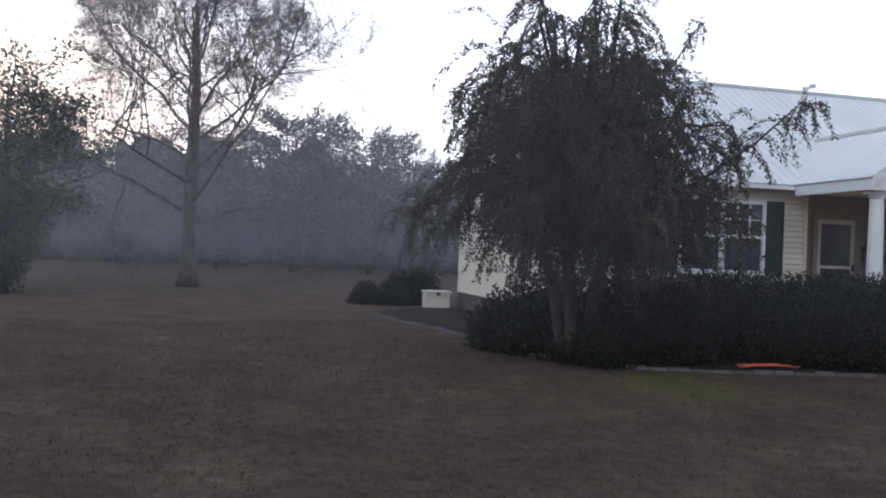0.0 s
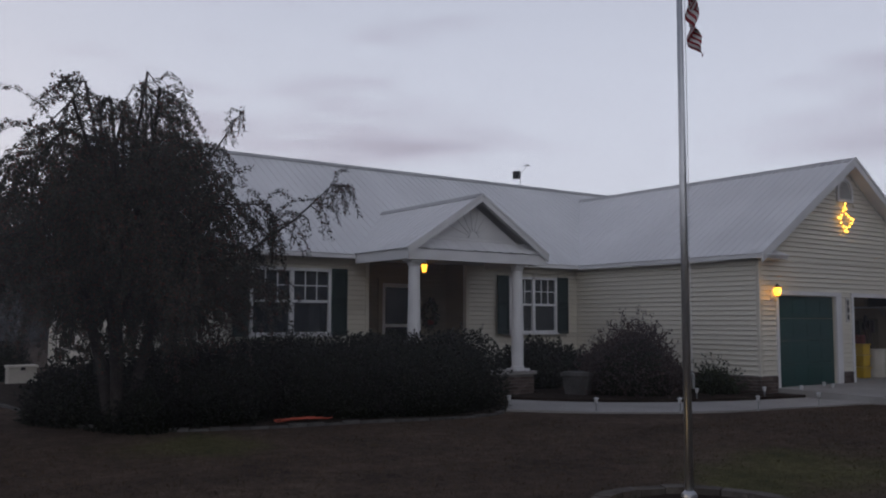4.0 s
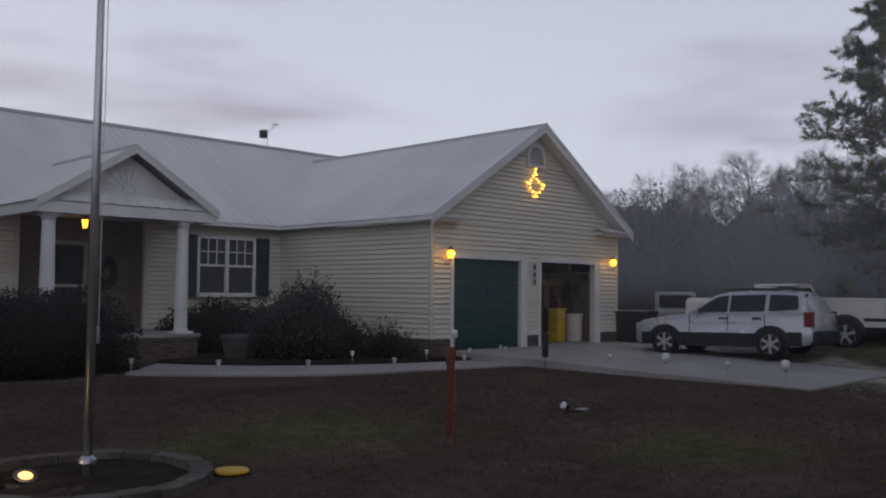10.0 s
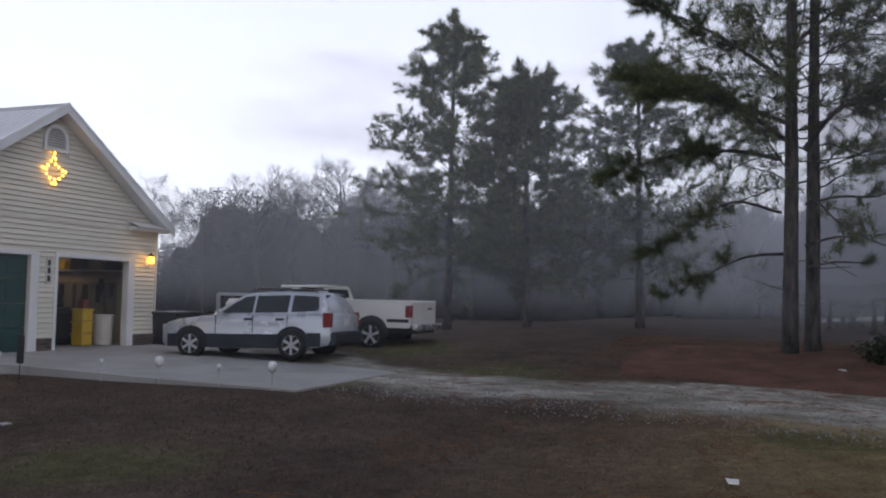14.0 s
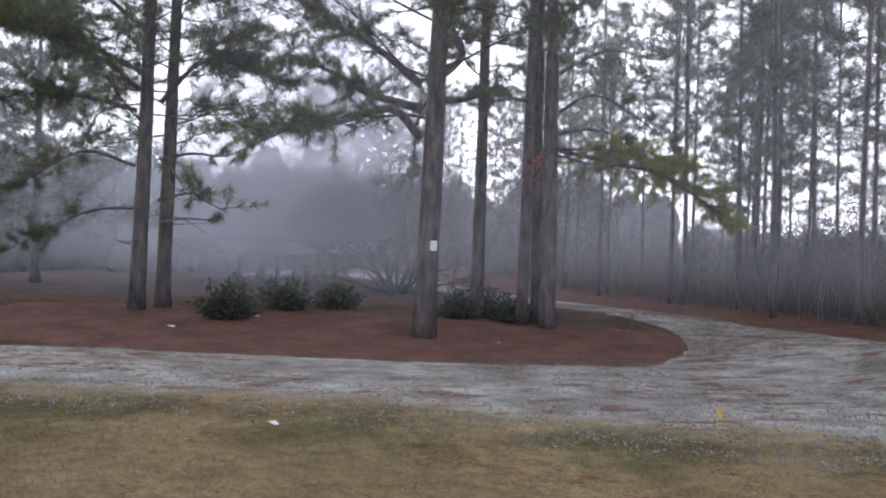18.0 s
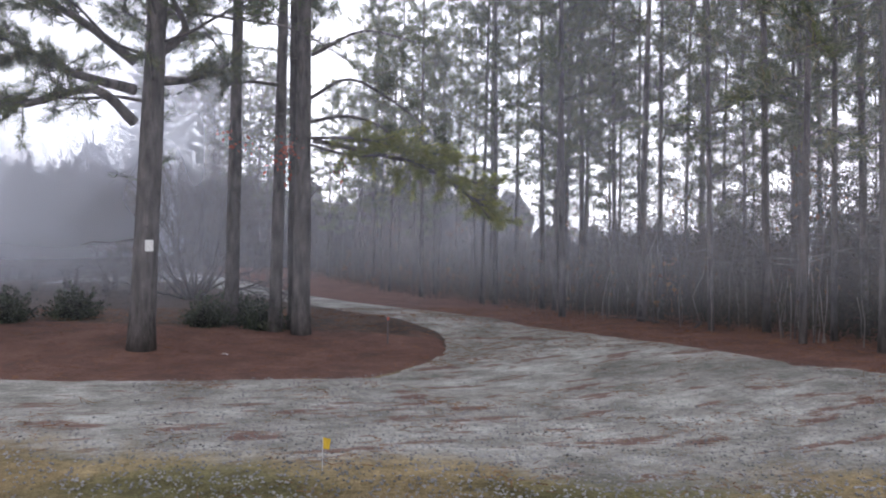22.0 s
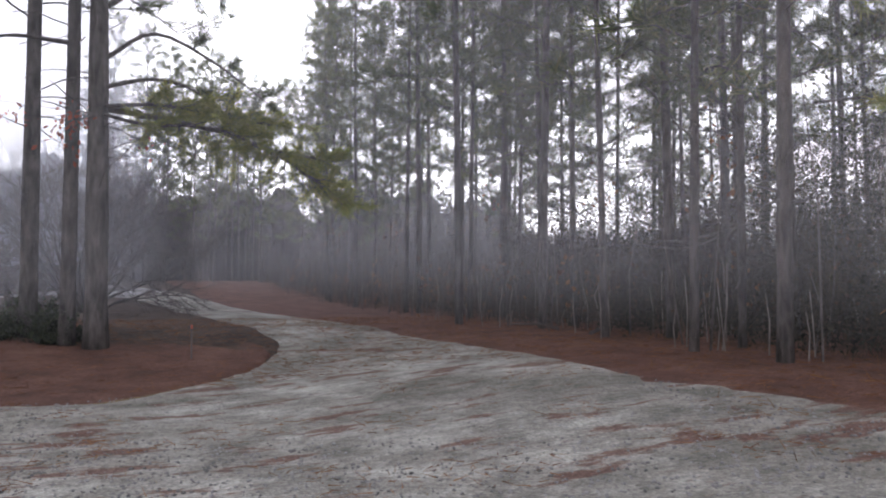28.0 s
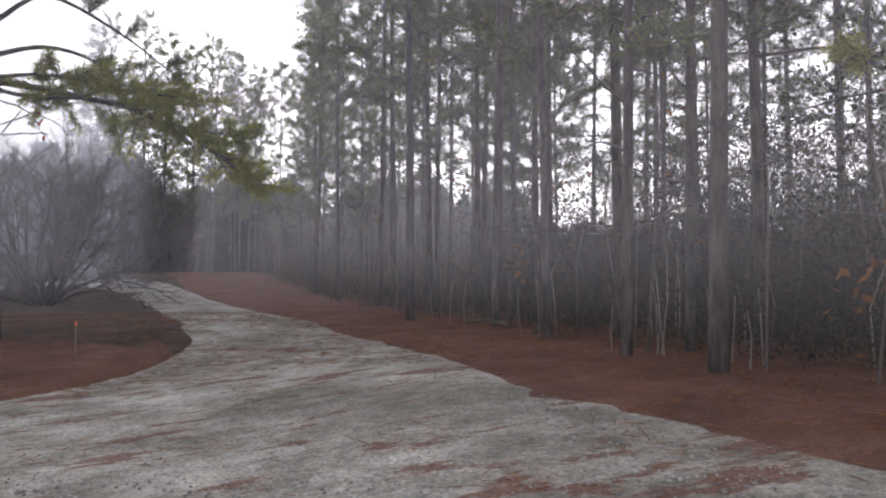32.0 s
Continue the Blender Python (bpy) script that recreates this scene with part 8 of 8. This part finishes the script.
# ---------- the flagpole and its ring ----------
def flagpole():
    t = thing("flagpole", "tall brushed aluminium flagpole with a limp flag", "flagpole")
    x, y, z = -10.14, -11.88, ground_z(-10.1, -11.9)
    part("pole", Kit().tube([(x, y, z - 0.2), (x, y, z + 3.0), (x, y, z + 6.4)], [0.041, 0.037, 0.026], 20), STEEL, t, smooth=True)
    part("collar", Kit().lathe([(0.08, 0), (0.075, 0.03), (0.045, 0.06)], 18, Matrix.Translation((x, y, z + 0.1))), STEEL, t)
    part("finial", Kit().lathe([(0.01, 0), (0.05, 0.03), (0.06, 0.07), (0.04, 0.11), (0.005, 0.125)], 14, Matrix.Translation((x, y, z + 6.4))), YELLOW, t, "gilt ball", True)
    part("halyard", Kit().tube([(x + 0.055, y - 0.02, z + 1.2), (x + 0.06, y - 0.02, z + 4.5), (x + 0.045, y - 0.02, z + 6.3)], [0.004] * 3, 5), WHITE, t)
    part("cleat", Kit().bevel_box((x + 0.03, y - 0.05, z + 1.15), (x + 0.06, y + 0.01, z + 1.3), 0.008), STEEL, t)
    f = thing("flag", "limp striped flag in red and white with a blue corner", "flag")
    rng = np.random.default_rng(2)
    n, rows = 13, 22
    def cloth(u, v):
        """u across the stripes 0..1 (hoist height), v along the fly 0..1, hanging in folds."""
        drop = 1.05 * v
        fold = 0.07 * math.sin(v * 15 + u * 3)
        return (x + 0.05 + 0.24 * v * (1 - 0.35 * v) + 0.03 * math.sin(u * 9 + v * 4), y - 0.03 + fold * (0.3 + v), z + 5.93 - 0.78 * u - drop * (0.62 + 0.3 * (1 - u)))
    for s in range(n):
        k = Kit()
        u0, u1 = s / n, (s + 1) / n
        v0 = 0.42 if s < 7 else 0.0
        pts = [(cloth(u0, v0 + (1 - v0) * j / rows), cloth(u1, v0 + (1 - v0) * j / rows)) for j in range(rows + 1)]
        k.add([p for q in pts for p in q], [(2 * j, 2 * j + 1, 2 * j + 3, 2 * j + 2) for j in range(rows)])
        part("stripe", k, FLAG_WHITE if s % 2 else FLAG_RED, f)
    k = Kit()
    pts = [[cloth(7 / n * a / 5, 0.42 * j / 10) for a in range(6)] for j in range(11)]
    part("canton", k.add([p for q in pts for p in q], [(j * 6 + i, j * 6 + i + 1, (j + 1) * 6 + i + 1, (j + 1) * 6 + i) for j in range(10) for i in range(5)]), FLAG_BLUE, f)


flagpole()


def ring_bed():
    cx, cy, r = -10.3, -12.17, 1.07
    z = -0.345
    t = thing("stone_ring", "ring of grey wedge blocks round the foot of the flagpole", "stone ring")
    n = 20
    for course in range(2):
        for k in range(n):
            a0, a1 = 2 * math.pi * (k + 0.02 + 0.5 * course) / n, 2 * math.pi * (k + 0.98 + 0.5 * course) / n
            q = Kit()
            z0, z1 = z - 0.06 + course * 0.1, z + 0.035 + course * 0.1 + 0.006 * ((k * 7) % 3 - 1)
            v = [(cx + rr * math.cos(a), cy + rr * math.sin(a), zz) for zz in (z0, z1) for rr, a in ((r - 0.17, a0), (r, a0), (r + 0.012, (a0 + a1) / 2), (r, a1), (r - 0.17, a1))]
            q.add(v, [(0, 1, 2, 3, 4), (9, 8, 7, 6, 5)] + [(i, (i + 1) % 5, 5 + (i + 1) % 5, 5 + i) for i in range(5)])
            part("block", q, RING_BLOCK, t)
    soil = Kit()
    rng = random.Random(8)
    rings = [0.0, 0.3, 0.6, 0.91]
    v, m = [], 24
    for rr in rings:
        for k in range(m):
            a = 2 * math.pi * k / m
            v.append((cx + rr * math.cos(a), cy + rr * math.sin(a), z + 0.06 + (rng.uniform(-0.012, 0.02) if rr else 0)))
    soil.add(v, [(j * m + i, j * m + (i + 1) % m, (j + 1) * m + (i + 1) % m, (j + 1) * m + i) for j in range(3) for i in range(m)])
    ob = part("soil", soil, MULCH)
    tagged(ob, "dark soil inside the stone ring", "soil", kind="structure")
    s = thing("ground_spotlight", "lit ground spotlight in the stone ring", "spotlight")
    q = Matrix.Translation((-10.66, -11.86, z + 0.09)) @ Matrix.Rotation(radians(25), 4, "X")
    part("housing", Kit().lathe([(0.04, -0.07), (0.075, -0.05), (0.095, 0.01), (0.1, 0.02)], 18, q), BLACK_METAL, s)
    part("lens", Kit().lathe([(0.06, 0.012), (0.06, 0.022), (0.01, 0.028)], 18, q), SPOT_GLOW, s, "warm glowing lens")
    part("spike", Kit().tube([(-10.66, -11.86, z - 0.05), (-10.66, -11.86, z + 0.08)], [0.012, 0.012], 6), BLACK_METAL, s)
    lamp("ground_spot_light", (-10.66, -11.86, z + 0.2), 0.5, 0.05, (1.0, 0.7, 0.35))
    rngn = np.random.default_rng(9)
    for px, py in ((-11.0, -11.85), (-10.96, -12.05)):
        p = thing("spiky_plant", "small dark spiky plant in the stone ring", "plant", "ring plants")
        base = np.tile([px, py, z + 0.07], (46, 1)) + rngn.normal(0, 0.03, (46, 3)) * [1, 1, 0]
        place("blades", fast("blades", *blades(rngn, base, np.tile([0, 0, 1.0], (46, 1)), rngn.uniform(0.12, 0.26, 46), 0.022, 0.5), EVERGREEN), p)
    d = thing("yellow_disc", "yellow plastic disc lying beside the stone ring", "disc")
    part("disc", Kit().lathe([(0.15, 0.0), (0.16, 0.012), (0.15, 0.03), (0.1, 0.036), (0.01, 0.038)], 24, Matrix.Translation((-9.18, -12.7, ground_z(-9.18, -12.7) + 0.01))), YELLOW, d, smooth=True)


ring_bed()


# ---------- the yard ----------
def red_ornament():
    """Two red wooden uprights with a white oval plate between them, and a short stake."""
    t = thing("yard_sign", "red wooden yard sign with a white oval plate", "yard sign")
    z = ground_z(-5.95, -12.25) - 0.02
    for (x, y, lean) in ((-5.5, -11.85, 0.03), (-6.32, -12.62, -0.04)):
        k = Kit()
        k.bevel_box((-0.02, -0.035, -0.1), (0.02, 0.035, 0.95), 0.008)
        k.bevel_box((-0.025, -0.05, 0.82), (0.025, 0.05, 0.93), 0.02)
        part("upright", k, RED_PAINT, t, at=Matrix.Translation((x, y, z)) @ Matrix.Rotation(radians(45), 4, "Z") @ Matrix.Rotation(lean, 4, "Y"))
    plate = Matrix.Translation((-5.95, -12.27, z + 0.5)) @ Matrix.Rotation(radians(40), 4, "Z")
    part("plate", Kit().prism([(0.18 * math.cos(a), 0.31 * math.sin(a)) for a in np.linspace(0, 2 * math.pi, 29)[:-1]], "y", -0.012, 0.012), CURTAIN, t, "dull white oval plate", at=plate)
    for i in range(3):
        part("bar", Kit().box((-0.11, -0.018, 0.1 - 0.13 * i), (0.11, -0.0125, 0.15 - 0.13 * i)), BLACK_METAL, t, at=plate)
    part("rail", Kit().tube([(-5.5, -11.85, z + 0.84), (-6.32, -12.62, z + 0.84)], [0.018, 0.018], 8), RED_PAINT, t)
    s = thing("garden_stake", "short rusty garden stake beside the yard sign", "stake")
    part("stake", Kit().tube([(-6.72, -13.1, z - 0.1), (-6.71, -13.09, z + 0.38)], [0.018, 0.014], 8), RED_PAINT, s)
    p = thing("garden_light", "thin pole with a small pale lamp behind the yard sign", "garden light")
    part("pole", Kit().tube([(-5.3, -11.7, z - 0.05), (-5.29, -11.69, z + 1.05)], [0.009, 0.009], 6), STEEL, p)
    part("lamp_head", Kit().lathe([(0.02, 0), (0.04, 0.03), (0.045, 0.08), (0.02, 0.11)], 12, Matrix.Translation((-5.29, -11.69, z + 1.05))), WHITE_LENS, p)


red_ornament()


def path_light(x, y, h=0.22):
    t = thing("path_light", "small pale solar path light beside the walk", "path light", "path lights")
    z = ground_z(x, y) + 0.05
    part("stake", Kit().tube([(0, 0, -0.1), (0, 0, h - 0.07)], [0.012, 0.012], 6), STEEL, t)
    part("lens", Kit().lathe([(0.03, h - 0.07), (0.036, h - 0.02), (0.036, h)], 10), WHITE_LENS, t)
    part("cap", Kit().lathe([(0.055, h), (0.05, h + 0.015), (0.015, h + 0.03)], 10), STEEL, t)
    t.location = (x, y, z)


for x, y in ((-6.15, -4.35), (-5.2, -5.75), (-3.9, -6.65), (-2.35, -7.25), (-0.7, -7.5), (-1.9, -5.45), (-0.25, -5.95), (1.0, -6.05), (2.1, -6.15), (2.4, -5.75)):
    path_light(x, y)


def globe_light(x, y, s):
    t = thing("globe_light", "white globe light on a low stake beside the driveway", "globe light", "driveway globes")
    part("stake", Kit().tube([(0, 0, -0.1), (0, 0, 0.32)], [0.004, 0.004], 6), STEEL, t)
    part("globe", Kit().lathe([(0.02 * s, 0.3), (0.05 * s, 0.3 + 0.02 * s), (0.068 * s, 0.3 + 0.07 * s), (0.062 * s, 0.3 + 0.12 * s), (0.036 * s, 0.3 + 0.155 * s), (0.005, 0.3 + 0.16 * s)], 16), WHITE_LENS, t, smooth=True)
    t.location = (x, y, ground_z(x, y))


for y, s in ((-9.98, 0.6), (-11.2, 1.15), (-12.4, 0.6), (-13.41, 1.15)):
    globe_light(0.72, y, s)


def yard_bits():
    t = thing("bird_feeder", "dark narrow feeder on a thin pole beside the driveway", "bird feeder")
    x, y = -0.45, -9.35
    z = ground_z(x, y)
    part("pole", Kit().tube([(x, y, z - 0.15), (x, y, z + 1.25)], [0.009, 0.008], 6), BLACK_METAL, t)
    part("feeder", Kit().bevel_box((x - 0.025, y - 0.06, z + 0.35), (x + 0.025, y + 0.06, z + 0.82), 0.012), BLACK_PLASTIC, t)
    s = thing("lawn_spotlight", "small spotlight with a pale lens lying on the lawn", "spotlight")
    x, y = -4.15, -12.6
    z = ground_z(x, y)
    m = Matrix.Translation((x, y, z + 0.1)) @ Matrix.Rotation(radians(-70), 4, "Y")
    part("housing", Kit().lathe([(0.02, -0.08), (0.045, -0.06), (0.055, 0.02)], 14, m), BLACK_METAL, s)
    part("lens", Kit().lathe([(0.05, 0.02), (0.04, 0.035), (0.005, 0.04)], 14, m), WHITE_LENS, s)
    part("cable", Kit().tube([(x, y, z + 0.02), (x + 0.2, y - 0.1, z + 0.025), (x + 0.35, y - 0.02, z + 0.03)], [0.008] * 3, 5), BLACK_PLASTIC, s)
    part("solar_panel", Kit().bevel_box((x + 0.28, y - 0.09, z + 0.015), (x + 0.42, y + 0.03, z + 0.035), 0.005), STEEL, s)
    h = thing("garden_hose", "tangled orange hose lying at the edge of the bed", "hose")
    rng = np.random.default_rng(3)
    pts = [(-10.75 + 0.35 * math.cos(a) * (1 + 0.15 * math.sin(3 * a)) + 0.02 * a, -4.28 + 0.1 * math.sin(a * 1.3), ground_z(-10.5, -4.3) + 0.09 + 0.01 * (a % 3)) for a in np.linspace(0, 19, 80)]
    part("tube", Kit().tube(pts, [0.011] * 80, 6, False), ORANGE, h, smooth=True)
    b = thing("storage_box", "pale plastic storage box beside the end of the house", "storage box")
    z = ground_z(-12.6, 8.3)
    part("body", Kit().bevel_box((-12.95, 8.0, z + 0.03), (-12.25, 8.45, z + 0.45), 0.02), BEIGE, b)
    part("lid", Kit().bevel_box((-12.98, 7.97, z + 0.45), (-12.22, 8.48, z + 0.53), 0.02), BEIGE, b)
    part("latch", Kit().box((-12.66, 7.955, z + 0.4), (-12.54, 7.972, z + 0.48)), BLACK_PLASTIC, b)
    g = thing("garden_planter", "weathered concrete planter among the shrubs", "planter")
    part("planter", loft([[(x * s, y * s, z) for x, y in ((-1, -1), (1, -1), (1, 1), (-1, 1), (-1, -1))] for s, z in ((0.24, 0.0), (0.3, 0.4), (0.33, 0.42), (0.33, 0.5))]), KERB, g)
    g.matrix_basis = Matrix.Translation((-3.1, -3.15, -0.12)) @ Matrix.Rotation(0.5, 4, "Z")
    w = thing("weather_station", "small weather station on a mast behind the roof", "weather station")
    x, y = 5.1, 8.4
    part("mast", Kit().tube([(x, y, 3.3), (x, y, 7.5)], [0.02, 0.015], 8), STEEL, w)
    part("sensor_box", Kit().bevel_box((x - 0.3, y - 0.12, 7.05), (x - 0.06, y + 0.12, 7.35), 0.03), BLACK_PLASTIC, w)
    part("arm", Kit().tube([(x - 0.2, y, 7.2), (x, y, 7.25), (x + 0.35, y, 7.6)], [0.012] * 3, 6), STEEL, w)
    for a in range(3):
        part("wind_cup", Kit().lathe([(0.05, 0), (0.04, 0.03), (0.005, 0.04)], 10, Matrix.Translation((x + 0.35 + 0.1 * math.cos(a * 2.1), y + 0.1 * math.sin(a * 2.1), 7.62))), BLACK_PLASTIC, w)
    m = thing("marker_flag", "little yellow marker flag in the gravel", "marker flag")
    x, y = -2.47, -28.4
    z = ground_z(x, y)
    part("wire", Kit().tube([(x, y, z - 0.05), (x, y, z + 0.3)], [0.004, 0.004], 5), STEEL, m)
    part("pennant", Kit().add([(x, y, z + 0.3), (x, y - 0.07, z + 0.28), (x + 0.01, y - 0.06, z + 0.19), (x, y, z + 0.2)], [(0, 1, 2, 3)]), YELLOW, m)
    k = thing("marker_stake", "thin wooden marker stake in the straw bed", "stake")
    x, y = 7.1, -31.88
    z = ground_z(x, y)
    part("stake", Kit().box((x - 0.012, y - 0.012, z - 0.1), (x + 0.012, y + 0.012, z + 0.5)), TWIG, k)
    part("ribbon", Kit().box((x - 0.03, y - 0.016, z + 0.52), (x + 0.03, y + 0.016, z + 0.58)), ORANGE, k)
    part("tip", Kit().box((x - 0.012, y - 0.012, z + 0.5), (x + 0.012, y + 0.012, z + 0.52)), TWIG, k)
    n = thing("paper_notice", "small white notice nailed to a pine trunk", "notice")
    part("sheet", Kit().box((6.6, -27.36, 1.78), (6.608, -27.22, 1.98)), PAPER, n)
    for x, y, a, s in ((7.65, -22.2, 0.4, 0.2), (6.25, -28.6, 1.0, 0.12), (-1.76, -23.9, 0.7, 0.15), (-3.75, -20.6, 0.2, 0.17), (9.1, -23.9, 0.3, 0.16)):
        p = thing("litter", "scrap of white paper lying on the ground", "litter", "scraps of paper")
        z = ground_z(x, y) + 0.05
        c = Matrix.Translation((x, y, z)) @ Matrix.Rotation(a, 4, "Z")
        part("scrap", Kit().add([c @ Vector(q) for q in ((-s / 2, -s / 4, 0), (0, -s / 3, 0.03), (s / 2, -s / 4, 0.005), (s / 2, s / 4, 0.01), (0, s / 3, 0.035), (-s / 2, s / 4, 0.005))], [(0, 1, 4, 5), (1, 2, 3, 4)]), PAPER, p)


yard_bits()


# ---------- turf, stones and fallen straw ----------
def turf():
    """Short dry blades over the lawn that the walk passes, thinner farther off."""
    rng = np.random.default_rng(91)
    n = 125000
    x = rng.uniform(-26, 2.0, n)
    y = rng.uniform(-33, 4, n)
    keep = (np.hypot(x + 12, y + 20) < 24) & ~((x > -14.8) & (y > -4.9) & (x < 0.9)) & ~((x > -6.5) & (y > -7.7)) & (np.hypot(x + 10.3, y + 12.5) > 1.25)
    keep &= ~((x > 0.8) & (y > -13.9)) & (x < np.interp(y, [-33, -28.4, -25.6, -22.5, -19, -15], [-3.6, -2.2, -1.0, -0.1, 0.8, 1.4]) + 0.7 + 1.3 * rng.normal(0, 0.7, n))
    x, y = x[keep], y[keep]
    z = np.array([ground_z(a, b) for a, b in zip(x, y)]) - 0.005
    b = np.repeat(np.stack([x, y, z], 1), 3, 0)
    b[:, :2] += rng.normal(0, 0.02, (len(b), 2))
    v, f = blades(rng, b, np.tile([0, 0, 1.0], (len(b), 1)), rng.uniform(0.025, 0.06, len(b)), 0.011, 0.7)
    tagged(place("lawn_grass", fast("lawn_grass", v, f, TURF)), "short dry brown grass blades of the lawn", "grass", kind="stuff")


turf()


def scatter():
    rng = np.random.default_rng(95)
    # loose stones on the drive
    v, f = [], []
    base = np.array([(1, 0, 0), (-1, 0, 0), (0, 1, 0), (0, -1, 0), (0, 0, 1), (0, 0, -1)], float)
    tri = [(0, 2, 4), (2, 1, 4), (1, 3, 4), (3, 0, 4), (2, 0, 5), (1, 2, 5), (3, 1, 5), (0, 3, 5)]
    for k in range(15000):
        y = rng.uniform(-36, -14) if k % 2 else rng.uniform(-36.2, -27)
        x = np.interp(y, [-36, -31, -28, -25, -22, -19, -14], [-8.0, -5.0, -3.8, -1.7, -0.5, 0.3, 1.2]) + (abs(rng.normal(0.9, 1.5)) if k % 2 else rng.uniform(0, 9)) + rng.normal(0, 0.35)
        s = rng.uniform(0.006, 0.02)
        p = (base + rng.normal(0, 0.18, (6, 3))) * [s * 1.3, s, s * 0.7] + [x, y, ground_z(x, y) + 0.015 + s * 0.3]
        at = len(v) * 6
        v.append(p)
        f += [tuple(i + at for i in t) for t in tri]
    tagged(place("loose_stones", fast("loose_stones", np.concatenate(v), f, STONE)), "loose grey stones on the gravel drive", "stones", kind="stuff")
    # needles and leaves blown over the drive and lying in the beds
    n = 36000
    x, y = rng.uniform(-8, 16, n), rng.uniform(-40, -17, n)
    drift = np.array([noise.noise((a * 0.8, b * 1.1, 3.0)) for a, b in zip(x, y)])
    keep = (drift > 0.16) | (x > 4.3) | (y < -36.3)
    x, y = x[keep], y[keep]
    z = np.array([ground_z(a, b) for a, b in zip(x, y)]) + 0.03
    d = rng.normal(0, 1, (len(x), 3)) * [1, 1, 0.12]
    vv, ff = blades(rng, np.stack([x, y, z + np.where((x > 4.3) | (y < -36.4), 0.015, 0)], 1), d, rng.uniform(0.1, 0.22, len(x)), 0.008, 0.1)
    tagged(place("fallen_needles", fast("fallen_needles", vv, ff, OAK_BROWN)), "fallen reddish pine needles", "pine needles", kind="stuff")
    for k in range(9):
        x, y, a, ln = rng.uniform(-2, 14), rng.uniform(-43, -38.2), rng.uniform(0, 6.28), rng.uniform(0.8, 2.2)
        t = thing("fallen_branch", "pale fallen branch on the floor of the woods", "fallen branch", "fallen branches")
        z = ground_z(x, y) + 0.07
        part("wood", Kit().tube([(x, y, z), (x + ln * 0.5 * math.cos(a), y + ln * 0.5 * math.sin(a), z + 0.06), (x + ln * math.cos(a + 0.15), y + ln * math.sin(a + 0.15), z + 0.02)], [0.035, 0.028, 0.012], 7), TWIG, t)


scatter()
